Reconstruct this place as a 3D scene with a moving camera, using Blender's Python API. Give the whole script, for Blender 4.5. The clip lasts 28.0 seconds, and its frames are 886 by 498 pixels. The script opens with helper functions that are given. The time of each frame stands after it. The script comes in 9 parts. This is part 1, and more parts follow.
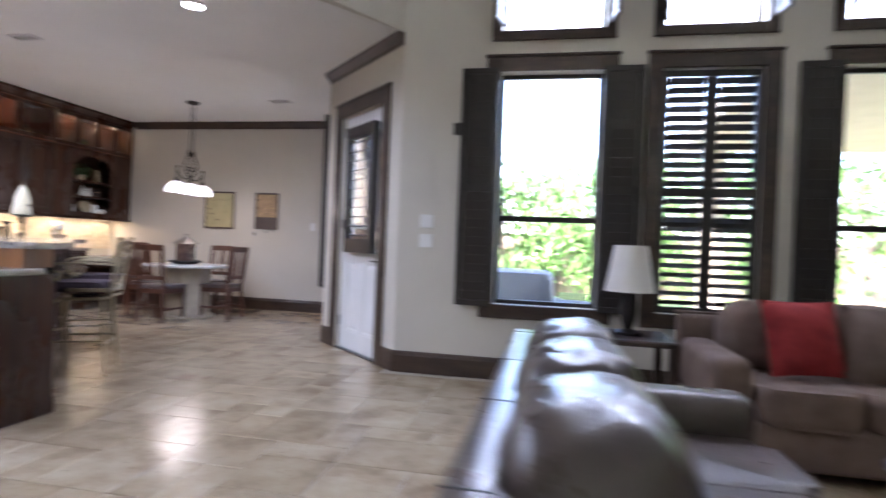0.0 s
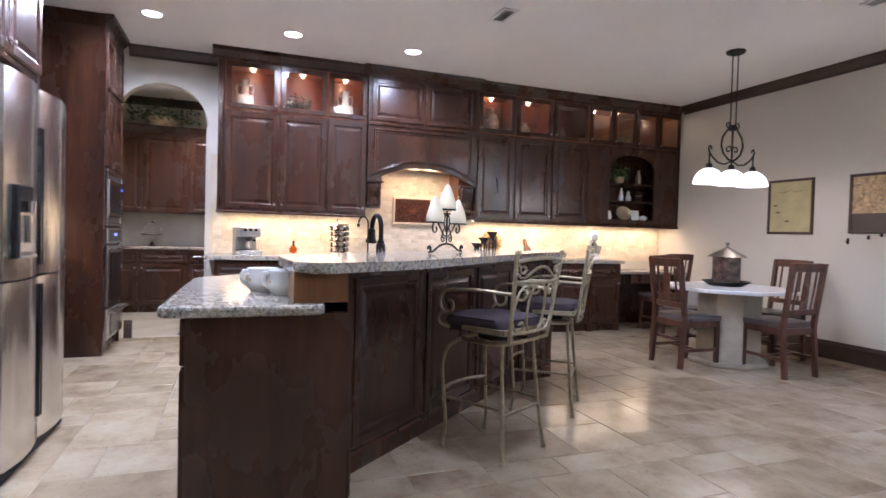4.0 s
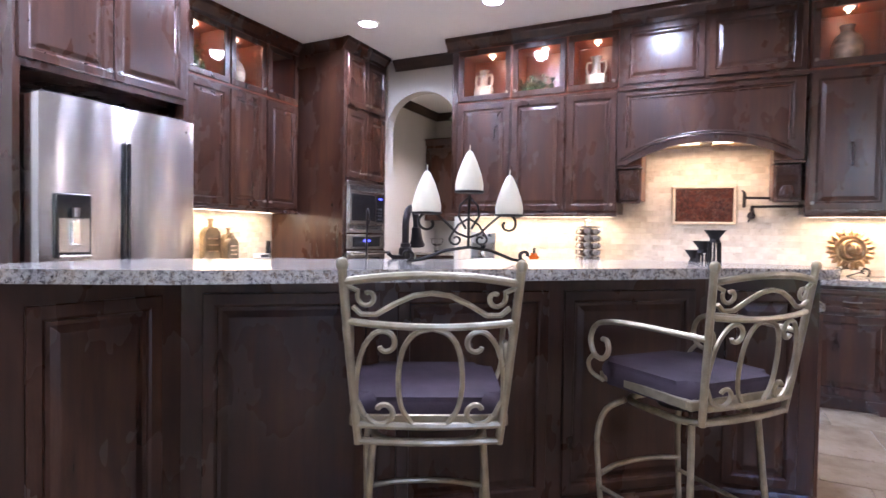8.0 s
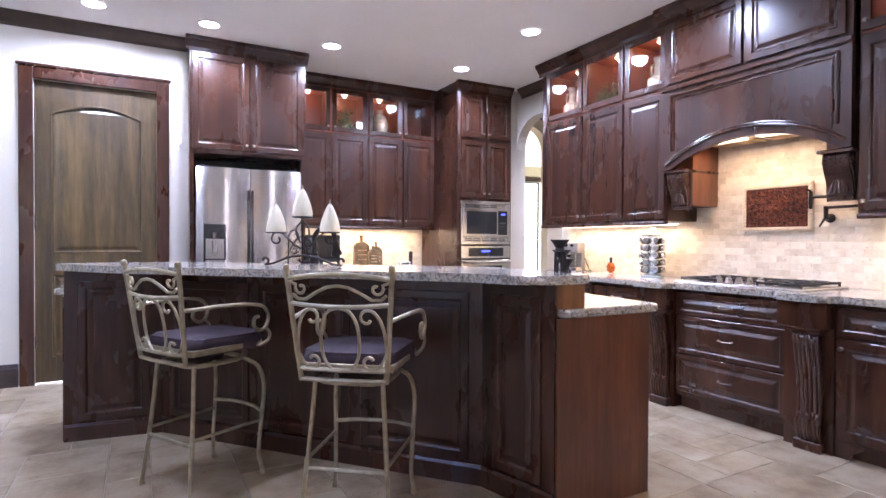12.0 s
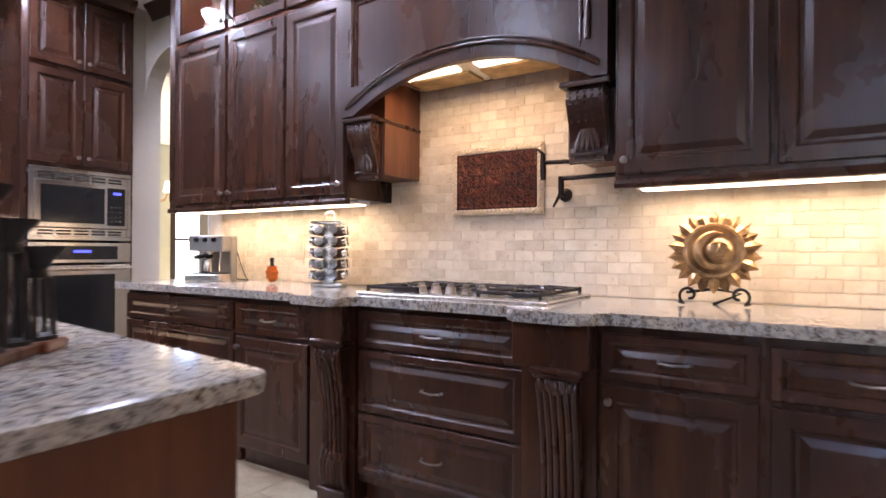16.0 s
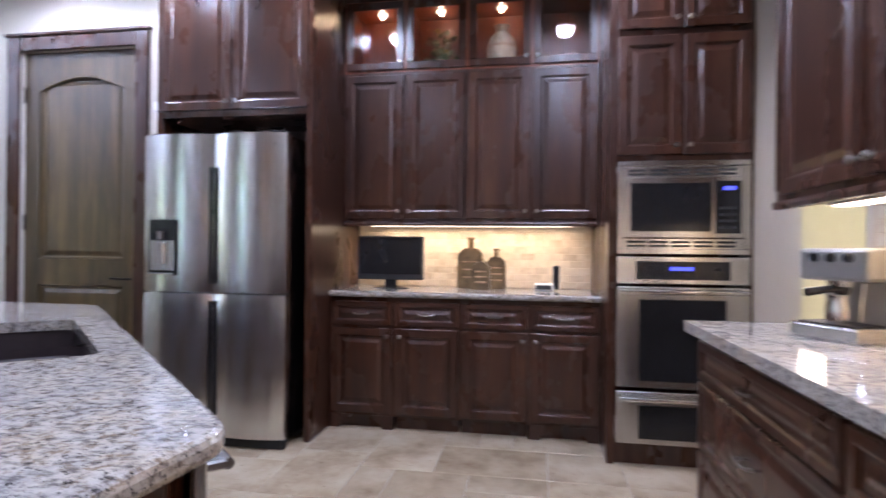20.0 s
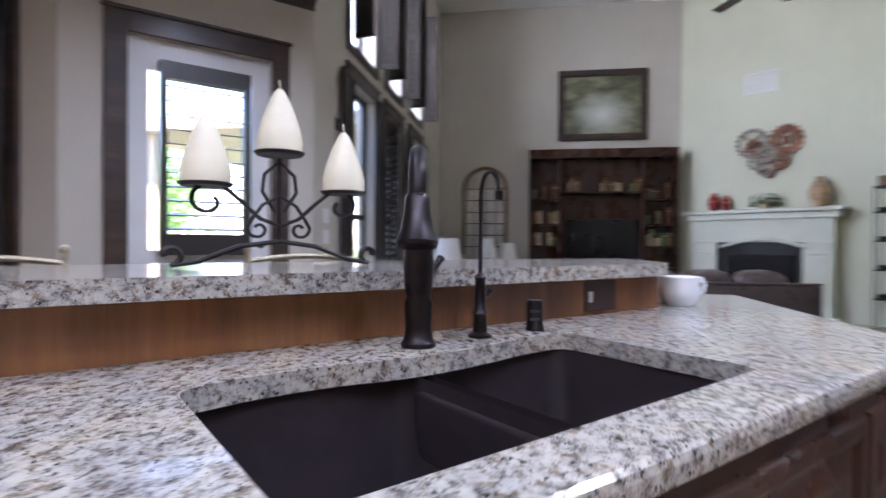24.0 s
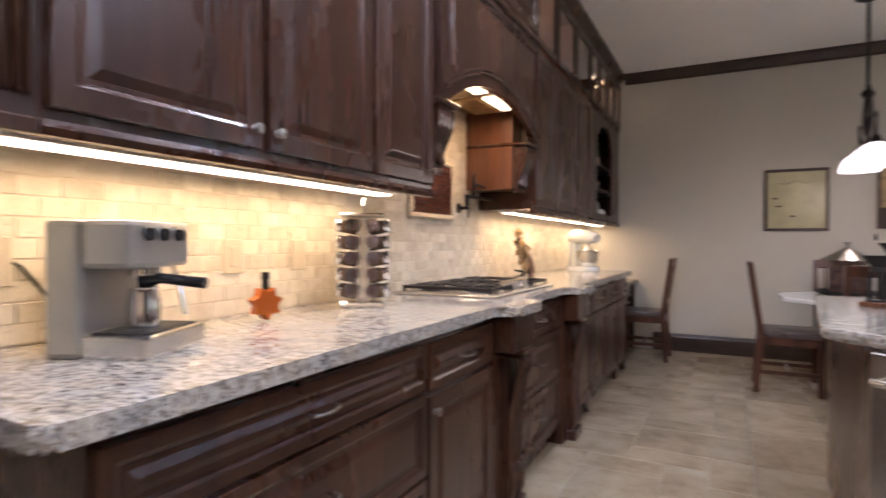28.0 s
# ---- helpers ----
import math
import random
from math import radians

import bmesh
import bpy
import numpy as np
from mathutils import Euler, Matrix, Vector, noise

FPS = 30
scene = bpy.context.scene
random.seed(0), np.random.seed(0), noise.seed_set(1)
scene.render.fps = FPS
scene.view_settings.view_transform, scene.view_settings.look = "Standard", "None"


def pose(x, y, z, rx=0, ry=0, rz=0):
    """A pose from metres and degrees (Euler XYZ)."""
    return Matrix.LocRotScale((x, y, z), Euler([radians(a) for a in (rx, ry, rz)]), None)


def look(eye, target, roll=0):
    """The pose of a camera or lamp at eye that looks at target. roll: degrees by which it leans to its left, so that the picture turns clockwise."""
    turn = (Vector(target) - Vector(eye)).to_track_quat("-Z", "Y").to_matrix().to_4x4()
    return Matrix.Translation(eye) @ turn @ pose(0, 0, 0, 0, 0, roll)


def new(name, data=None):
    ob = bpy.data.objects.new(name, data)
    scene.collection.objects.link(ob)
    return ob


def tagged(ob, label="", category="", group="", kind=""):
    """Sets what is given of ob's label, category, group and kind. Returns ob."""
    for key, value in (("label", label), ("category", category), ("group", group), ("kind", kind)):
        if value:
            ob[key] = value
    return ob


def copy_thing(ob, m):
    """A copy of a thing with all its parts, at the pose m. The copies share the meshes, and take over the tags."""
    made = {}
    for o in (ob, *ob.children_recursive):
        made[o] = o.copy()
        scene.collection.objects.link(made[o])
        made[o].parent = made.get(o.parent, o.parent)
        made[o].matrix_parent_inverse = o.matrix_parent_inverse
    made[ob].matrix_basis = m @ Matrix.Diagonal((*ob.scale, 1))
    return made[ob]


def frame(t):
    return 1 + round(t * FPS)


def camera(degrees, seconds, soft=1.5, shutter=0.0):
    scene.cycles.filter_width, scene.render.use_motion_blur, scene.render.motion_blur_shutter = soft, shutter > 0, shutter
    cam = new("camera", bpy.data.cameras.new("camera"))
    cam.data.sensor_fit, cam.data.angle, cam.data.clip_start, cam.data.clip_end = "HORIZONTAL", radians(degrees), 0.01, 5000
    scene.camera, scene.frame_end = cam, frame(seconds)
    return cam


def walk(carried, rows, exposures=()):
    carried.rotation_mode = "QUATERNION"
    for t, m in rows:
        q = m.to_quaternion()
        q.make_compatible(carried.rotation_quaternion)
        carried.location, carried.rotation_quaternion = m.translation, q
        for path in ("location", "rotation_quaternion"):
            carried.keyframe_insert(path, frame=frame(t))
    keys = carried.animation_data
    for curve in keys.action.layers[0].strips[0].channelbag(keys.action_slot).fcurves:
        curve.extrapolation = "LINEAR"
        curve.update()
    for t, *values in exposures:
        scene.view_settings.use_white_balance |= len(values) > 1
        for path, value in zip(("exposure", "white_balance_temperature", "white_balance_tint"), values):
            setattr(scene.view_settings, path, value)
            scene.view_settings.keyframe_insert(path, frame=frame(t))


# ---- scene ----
cam = camera(77.2, 28.0, shutter=0.5)
EXPO = 4.5
PATH = [
    (0, (0.818, 0.864, 1.134), (0.433, 2.826, 1.129), 2.3),
    (0.4, (0.464, 1.035, 1.154), (-0.251, 2.903, 1.14), 2.3),
    (0.5, (0.413, 1.076, 1.159), (-0.358, 2.922, 1.135), 2.2),
    (0.9, (0.131, 1.336, 1.194), (-0.768, 3.122, 1.165), 2.2),
    (1, (0.101, 1.393, 1.203), (-0.837, 3.159, 1.167), 2.0),
    (1.5, (-0.174, 1.657, 1.214), (-1.3, 3.309, 1.172), 2.2),
    (2, (-0.311, 2.048, 1.2), (-1.63, 3.55, 1.16), 1.9),
    (2.5, (-0.35, 2.435, 1.236), (-1.936, 3.65, 1.172), 2.0),
    (3, (-0.38, 2.718, 1.2), (-2.097, 3.741, 1.145), 1.9),
    (3.5, (-0.316, 3.084, 1.192), (-2.13, 3.922, 1.137), 1.6),
    (4, (-0.109, 3.404, 1.182), (-1.985, 4.095, 1.132), 1.6),
    (4.5, (-0.034, 3.775, 1.198), (-1.979, 4.239, 1.144), 1.4),
    (6.5, (-0.553, 4.859, 1.24), (-2.545, 5.027, 1.174), 1.2),
    (7, (-0.897, 5.107, 1.203), (-2.892, 4.978, 1.156), 0.7),
    (7.5, (-1.263, 5.345, 1.157), (-3.186, 4.795, 1.126), 1.3),
    (8, (-1.447, 5.532, 1.178), (-3.239, 4.647, 1.126), 1.0),
    (8.5, (-1.666, 5.831, 1.181), (-3.352, 4.757, 1.133), 1.0),
    (9, (-1.948, 6.143, 1.181), (-3.437, 4.809, 1.132), 0.8),
    (9.5, (-2.21, 6.482, 1.18), (-3.578, 5.024, 1.131), 0.7),
    (10, (-2.48, 6.799, 1.165), (-3.696, 5.211, 1.129), 0.4),
    (10.5, (-2.625, 7.056, 1.198), (-3.754, 5.405, 1.153), 0.2),
    (11, (-2.716, 7.343, 1.195), (-3.745, 5.628, 1.165), 0.2),
    (11.5, (-2.674, 7.629, 1.199), (-3.631, 5.874, 1.172), 0.2),
    (13.5, (-2.596, 7.952, 1.241), (-3.599, 6.222, 1.222), 0.0),
    (14, (-2.796, 7.727, 1.23), (-3.894, 6.055, 1.209), -0.4),
    (14.5, (-3.046, 7.401, 1.162), (-4.4, 5.929, 1.155), 0.3),
    (15, (-3.41, 7.124, 1.146), (-4.938, 5.833, 1.145), 0.2),
    (15.5, (-3.833, 6.889, 1.089), (-5.473, 5.745, 1.108), 0.4),
    (16, (-4.225, 6.692, 1.113), (-5.913, 5.618, 1.122), 0.3),
    (16.5, (-4.588, 6.479, 1.11), (-6.274, 5.403, 1.132), 0.4),
    (17, (-4.913, 6.33, 1.127), (-6.552, 5.184, 1.157), 0.4),
    (17.5, (-5.144, 6.174, 1.132), (-6.629, 4.835, 1.167), 0.8),
    (18, (-5.316, 6.074, 1.148), (-6.609, 4.549, 1.175), 0.9),
    (18.4, (-5.418, 6.056, 1.173), (-6.521, 4.388, 1.183), 0.6),
    (18.5, (-5.41, 6.043, 1.158), (-6.474, 4.35, 1.185), 1.0),
    (19, (-5.36, 6.013, 1.146), (-6.047, 4.135, 1.171), 0.3),
    (19.5, (-5.507, 5.725, 1.204), (-5.62, 3.729, 1.204), 0.3),
    (20, (-5.453, 5.494, 1.191), (-5.12, 3.522, 1.194), 0.6),
    (20.5, (-5.411, 5.331, 1.168), (-4.759, 3.44, 1.181), 0.7),
    (22.5, (-5.14, 4.837, 1.162), (-3.805, 3.347, 1.167), 0.7),
    (23, (-5.008, 4.573, 1.17), (-3.288, 3.552, 1.162), 0.5),
    (23.5, (-4.9, 4.29, 1.149), (-2.933, 3.926, 1.132), 0.4),
    (24, (-4.747, 4.046, 1.122), (-2.77, 4.347, 1.109), 0.3),
    (24.5, (-4.592, 3.816, 1.132), (-2.805, 4.714, 1.112), 1.0),
    (25, (-4.564, 3.509, 1.121), (-3.154, 4.928, 1.088), 1.5),
    (25.5, (-4.58, 3.061, 1.142), (-3.56, 4.781, 1.091), 0.7),
    (26, (-4.655, 2.895, 1.176), (-3.982, 4.777, 1.126), 0.7),
    (26.5, (-4.845, 2.857, 1.185), (-4.647, 4.847, 1.137), 0.7),
    (27, (-5.006, 2.807, 1.19), (-5.275, 4.789, 1.146), 0.5),
    (27.5, (-5.146, 2.778, 1.16), (-5.737, 4.688, 1.131), 0.4),
    (28, (-5.24, 2.685, 1.16), (-6.155, 4.463, 1.141), 0.2),
]
walk(cam, [(t, look(eye, target, roll)) for t, eye, target, roll in PATH], [(t, EXPO + e, k, tint) for t, e, k, tint in ((0.0, -0.1, 5950, 25), (0.5, -0.6, 5950, 25), (1.0, -1.0, 6150, 25), (3.0, -0.28, 5950, 25), (6.5, 0.18, 6100, 26), (8.0, 0.28, 5750, 30), (14.0, 0.18, 5700, 30), (16.5, -0.5, 6300, 30), (18.0, -0.6, 6400, 32), (20.0, -0.62, 5850, 28), (22.5, -0.3, 5850, 26), (24.0, -0.52, 5950, 26), (26.0, -0.33, 6200, 25), (28.0, -0.55, 6450, 25))])

# ---------------------------------------------------------------- light
world = bpy.data.worlds.new("world")
scene.world = world
world.use_nodes = True
_wn = world.node_tree
_sky = _wn.nodes.new("ShaderNodeTexSky")
_sky.sky_type = 'NISHITA'
_sky.sun_disc = False
_sky.sun_elevation, _sky.sun_rotation = radians(48), radians(150)
_bg = _wn.nodes["Background"]
_bg.inputs[1].default_value = 0.15
_wn.links.new(_sky.outputs[0], _bg.inputs[0])
sun = new("sun", bpy.data.lights.new("sun", 'SUN'))
sun.data.energy, sun.data.angle, sun.data.color = 3.0, radians(0.6), (1.0, 0.95, 0.86)
sun.matrix_world = look((0, 0, 0), (0.35, 0.62, -0.9))


def lamp(name, kind, m, watts, color, **kw):
    d = bpy.data.lights.new(name, kind)
    d.energy, d.color = watts * 0.354, color
    if kind == 'AREA':
        d.shape, d.size, d.size_y = kw.get("shape", 'RECTANGLE'), kw["size"], kw.get("size_y", kw["size"])
        d.spread = radians(kw.get("spread", 180))
    elif kind == 'SPOT':
        d.spot_size, d.spot_blend, d.shadow_soft_size = radians(kw["angle"]), 0.6, kw.get("soft", 0.05)
    else:
        d.shadow_soft_size = kw.get("soft", 0.03)
    ob = new(name, d)
    ob.matrix_world = m
    return ob


COOL = (0.74, 0.86, 1.0)
WARM = (1.0, 0.78, 0.48)

# ---------------------------------------------------------------- materials


def shader(name, base, rough=0.5, metal=0.0, spec=0.5):
    m = bpy.data.materials.new(name)
    m.use_nodes = True
    b = m.node_tree.nodes["Principled BSDF"]
    b.inputs["Base Color"].default_value = (*base, 1)
    b.inputs["Roughness"].default_value = rough
    b.inputs["Metallic"].default_value = metal
    b.inputs["Specular IOR Level"].default_value = spec
    return m, m.node_tree, b


def coords(nt, scale=(1, 1, 1), kind="Object", shift=True):
    tc = nt.nodes.new("ShaderNodeTexCoord")
    mp = nt.nodes.new("ShaderNodeMapping")
    mp.inputs["Scale"].default_value = scale
    nt.links.new(tc.outputs[kind], mp.inputs["Vector"])
    if shift:
        oi = nt.nodes.new("ShaderNodeObjectInfo")
        mul = nt.nodes.new("ShaderNodeMath")
        mul.operation = 'MULTIPLY'
        mul.inputs[1].default_value = 37.0
        nt.links.new(oi.outputs["Random"], mul.inputs[0])
        nt.links.new(mul.outputs[0], mp.inputs["Location"])
    return mp.outputs[0]


def noise_tex(nt, vec, scale, detail=4, rough=0.55):
    n = nt.nodes.new("ShaderNodeTexNoise")
    n.inputs["Scale"].default_value, n.inputs["Detail"].default_value, n.inputs["Roughness"].default_value = scale, detail, rough
    nt.links.new(vec, n.inputs["Vector"])
    return n.outputs["Fac"]


def ramp(nt, fac, stops):
    r = nt.nodes.new("ShaderNodeValToRGB")
    els = r.color_ramp.elements
    while len(els) < len(stops):
        els.new(0.5)
    for e, (p, c) in zip(els, stops):
        e.position, e.color = p, (*c, 1) if len(c) == 3 else c
    nt.links.new(fac, r.inputs["Fac"])
    return r.outputs["Color"]


def mix(nt, a, b, fac, mode='MIX'):
    n = nt.nodes.new("ShaderNodeMix")
    n.data_type, n.blend_type = 'RGBA', mode
    for sock, v in ((n.inputs[6], a), (n.inputs[7], b), (n.inputs[0], fac)):
        if isinstance(v, (int, float)):
            sock.default_value = v
        elif isinstance(v, tuple):
            sock.default_value = (*v, 1)
        else:
            nt.links.new(v, sock)
    return n.outputs[2]


def bump(nt, b, height, strength=0.2, dist=0.01):
    n = nt.nodes.new("ShaderNodeBump")
    n.inputs["Strength"].default_value, n.inputs["Distance"].default_value = strength, dist
    nt.links.new(height, n.inputs["Height"])
    nt.links.new(n.outputs[0], b.inputs["Normal"])


def wood(name, dark, mid, light, rough=0.38, grain=(14, 14, 1.6), spec=0.5):
    m, nt, b = shader(name, mid, rough, 0, spec)
    g = noise_tex(nt, coords(nt, grain), 3.0, 6, 0.65)
    streak = noise_tex(nt, coords(nt, tuple(min(k, 9) if k > 5 else k * 0.35 for k in grain)), 1.1, 4, 0.6)
    cloud = noise_tex(nt, coords(nt, (1.5, 1.5, 0.8)), 2.0, 4, 0.6)
    both = nt.nodes.new("ShaderNodeMix")
    both.inputs[0].default_value = 0.66
    nt.links.new(g, both.inputs[2])
    nt.links.new(streak, both.inputs[3])
    col = ramp(nt, both.outputs[0], [(0.32, dark), (0.5, mid), (0.70, light)])
    tone = ramp(nt, cloud, [(0.30, (0.62, 0.60, 0.62)), (0.5, (0.98, 0.98, 0.98)), (0.74, (1.42, 1.34, 1.22))])
    col = mix(nt, col, tone, 0.8, 'MULTIPLY')
    vo = nt.nodes.new("ShaderNodeTexVoronoi")
    vo.inputs["Scale"].default_value = 1.3
    nt.links.new(coords(nt, (1.7, 1.7, 0.9)), vo.inputs["Vector"])
    knot = ramp(nt, vo.outputs["Distance"], [(0.0, (0.22, 0.18, 0.16)), (0.022, (0.5, 0.45, 0.42)), (0.05, (1, 1, 1))])
    col = mix(nt, col, knot, 0.7, 'MULTIPLY')
    nt.links.new(col, b.inputs["Base Color"])
    rr = ramp(nt, cloud, [(0.3, (rough + 0.07,) * 3), (0.7, (rough - 0.03,) * 3)])
    b.inputs["Coat Weight"].default_value = 0.18
    b.inputs["Coat Roughness"].default_value = 0.22
    nt.links.new(rr, b.inputs["Roughness"])
    bump(nt, b, g, 0.03, 0.003)
    return m


def plain(name, base, rough=0.6, metal=0.0, var=0.12, scale=3.0, bmp=0.05, fine=60.0, spec=0.5):
    m, nt, b = shader(name, base, rough, metal, spec)
    v = coords(nt)
    n1 = noise_tex(nt, v, scale, 4)
    lo = tuple(c * (1 - var) for c in base)
    hi = tuple(min(1, c * (1 + var)) for c in base)
    nt.links.new(ramp(nt, n1, [(0.3, lo), (0.7, hi)]), b.inputs["Base Color"])
    nt.links.new(ramp(nt, n1, [(0.3, (min(1, rough * 1.12),) * 3), (0.7, (rough * 0.88,) * 3)]), b.inputs["Roughness"])
    bump(nt, b, noise_tex(nt, v, fine, 3), bmp, 0.003)
    return m


def glow(name, color, strength):
    m = bpy.data.materials.new(name)
    m.use_nodes = True
    nt = m.node_tree
    nt.nodes.clear()
    e = nt.nodes.new("ShaderNodeEmission")
    e.inputs[0].default_value, e.inputs[1].default_value = (*color, 1), strength * 0.354
    nt.links.new(e.outputs[0], nt.nodes.new("ShaderNodeOutputMaterial").inputs[0])
    return m


WOOD = wood("dark_alder", (0.0205, 0.0078, 0.0047), (0.043, 0.0160, 0.0088), (0.077, 0.030, 0.0160), 0.26, spec=0.42)
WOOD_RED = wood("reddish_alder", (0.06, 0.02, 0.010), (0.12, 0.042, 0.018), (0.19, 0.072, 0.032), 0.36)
# case alder with the warm puck glow put into its red
WOOD_CASE = wood("lit_case_alder", (0.10, 0.022, 0.009), (0.20, 0.052, 0.019), (0.30, 0.088, 0.032), 0.36)
WOOD_BAR = wood("honey_alder", (0.10, 0.040, 0.014), (0.19, 0.078, 0.027), (0.28, 0.125, 0.045), 0.34)
WOOD_DOOR = wood("pantry_alder", (0.028, 0.017, 0.008), (0.066, 0.042, 0.016), (0.135, 0.088, 0.034), 0.36)
WOOD_TRIM = wood("stained_trim", (0.022, 0.013, 0.009), (0.045, 0.026, 0.018), (0.075, 0.045, 0.03), 0.4, (2, 2, 10))
WOOD_CHAIR = wood("cherry_chair", (0.03, 0.012, 0.008), (0.07, 0.026, 0.015), (0.13, 0.05, 0.028), 0.3)
SHUTTER = plain("shutter_black_brown", (0.028, 0.022, 0.019), 0.42)
PAINT = plain("beige_wall_paint", (0.55, 0.51, 0.44), 0.75, var=0.03, scale=1.5, bmp=0.25, fine=90)
PAINT_GREEN = plain("pale_green_paint", (0.60, 0.60, 0.46), 0.75, var=0.03, scale=1.5, bmp=0.2, fine=90)
CEIL = plain("ceiling_paint", (0.84, 0.83, 0.805), 0.85, var=0.03, scale=1.0, bmp=0.35, fine=110)
ALMOND = plain("almond_plastic", (0.52, 0.44, 0.32), 0.4, var=0.04)
WHITE = plain("white_enamel", (0.74, 0.73, 0.72), 0.35, var=0.03)
CERAMIC = plain("white_ceramic", (0.72, 0.73, 0.72), 0.15, var=0.05)
# satin steel, toned down so its colour carries the unlit side's shade
SATIN = plain("shaded_satin_steel", (0.30, 0.285, 0.265), 0.42, 0.7, 0.08, 6)
BRONZE = plain("oil_rubbed_bronze", (0.024, 0.019, 0.020), 0.3, 0.75, 0.35, 14)
IRON = plain("wrought_iron", (0.02, 0.016, 0.014), 0.5, 0.5, 0.3, 20)
PEWTER = plain("champagne_pewter", (0.40, 0.345, 0.235), 0.40, 0.75, 0.22, 22, 0.1)
NICKEL = plain("satin_nickel", (0.30, 0.275, 0.25), 0.3, 1.0, 0.1, 30)
CHROME = plain("chrome", (0.75, 0.75, 0.76), 0.12, 1.0, 0.05, 30, 0.0)
BLACK = plain("black_gloss", (0.012, 0.012, 0.013), 0.18, var=0.2)
RUBBER = plain("black_matte", (0.02, 0.02, 0.02), 0.7)
CAST = plain("cast_iron_grate", (0.012, 0.009, 0.008), 0.55, 0.0, 0.3, 30, 0.2, spec=0.35)
PURPLE = plain("aubergine_suede", (0.042, 0.026, 0.036), 0.85, var=0.35, scale=5, bmp=0.3, fine=140)
LEATHER = plain("chocolate_leather", (0.075, 0.055, 0.05), 0.30, var=0.3, scale=6, bmp=0.35, fine=45)
LEATHER2 = plain("brown_upholstery", (0.13, 0.085, 0.065), 0.75, var=0.2, scale=6, bmp=0.3, fine=120)
RED = plain("red_cloth", (0.28, 0.018, 0.02), 0.8, var=0.3, scale=8, bmp=0.3)
WAX = plain("cream_wax", (0.74, 0.66, 0.48), 0.45, var=0.08, scale=8, bmp=0.15, fine=30)
COMPOSITE = plain("brown_composite_sink", (0.030, 0.022, 0.024), 0.38, var=0.15, scale=20)
BROWNWARE = plain("brown_stoneware", (0.17, 0.115, 0.055), 0.4, var=0.5, scale=10, bmp=0.3)
STONEWARE = plain("stoneware", (0.42, 0.33, 0.22), 0.55, var=0.4, scale=12, bmp=0.3)
TERRA = plain("painted_pottery", (0.42, 0.27, 0.16), 0.55, var=0.55, scale=16, bmp=0.3)
LEAF = plain("green_leaf", (0.05, 0.10, 0.035), 0.5, var=0.5, scale=9)
LEAF2 = plain("yellow_flower", (0.35, 0.27, 0.06), 0.6, var=0.5, scale=9)
GOLD = plain("antique_gold", (0.40, 0.27, 0.12), 0.4, 0.65, 0.35, 14, 0.3)
SHADE = plain("lamp_shade_linen", (0.75, 0.73, 0.7), 0.8, var=0.04)
WICKER = plain("wicker", (0.2, 0.12, 0.06), 0.7, var=0.5, scale=40, bmp=0.6)
WHITE_STONE = plain("cast_stone_white", (0.66, 0.63, 0.58), 0.5, var=0.1, scale=5, bmp=0.15)
BLUE_LED = glow("blue_display", (0.10, 0.12, 1.0), 0.4)
BULB = glow("recessed_lamp", (0.92, 0.96, 1.0), 4)
STRIP = glow("strip_lamp", (1.0, 0.82, 0.5), 1.6)
PUCK = glow("puck_lamp", (1.0, 0.78, 0.45), 0.9)
OPAL = glow("opal_glass_lit", (1.0, 0.97, 0.93), 0.4)


def steel():
    m, nt, b = shader("brushed_steel", (0.62, 0.61, 0.60), 0.25, 1.0)
    tg = nt.nodes.new("ShaderNodeTangent")
    tg.direction_type, tg.axis = 'RADIAL', 'Z'
    nt.links.new(tg.outputs[0], b.inputs["Tangent"])
    b.inputs["Anisotropic"].default_value = 0.75
    b.inputs["Anisotropic Rotation"].default_value = 0.25
    g = noise_tex(nt, coords(nt, (0.5, 0.5, 9)), 2, 2)
    nt.links.new(ramp(nt, g, [(0.3, (0.20,) * 3), (0.7, (0.25,) * 3)]), b.inputs["Roughness"])
    return m


STEEL = steel()


def granite():
    m, nt, b = shader("speckled_granite", (0.5, 0.5, 0.47), 0.12)
    v = coords(nt, shift=False)
    a = noise_tex(nt, v, 9, 5)
    e = coords(nt, (0.62, 1.0, 1.0), shift=False)
    f = noise_tex(nt, e, 112, 5, 0.7)
    f2 = noise_tex(nt, e, 66, 4, 0.7)
    f3 = noise_tex(nt, coords(nt, (1.07, 1.0, 1.1), shift=False), 47, 4, 0.7)
    col = ramp(nt, a, [(0.32, (0.35, 0.343, 0.342)), (0.5, (0.45, 0.427, 0.395)), (0.72, (0.46, 0.40, 0.325))])
    greys = ramp(nt, f2, [(0.36, (0.20, 0.19, 0.20)), (0.47, (0.80, 0.79, 0.79)), (0.6, (1.1, 1.09, 1.06))])
    col = mix(nt, col, greys, 0.85, 'MULTIPLY')
    blacks = ramp(nt, f, [(0.37, (0.05, 0.05, 0.055)), (0.44, (1, 1, 1))])
    col = mix(nt, col, blacks, 0.9, 'MULTIPLY')
    browns = ramp(nt, f3, [(0.37, (0.36, 0.25, 0.15)), (0.47, (1, 0.97, 0.92))])
    col = mix(nt, col, browns, 0.8, 'MULTIPLY')
    nt.links.new(col, b.inputs["Base Color"])
    return m


GRANITE = granite()


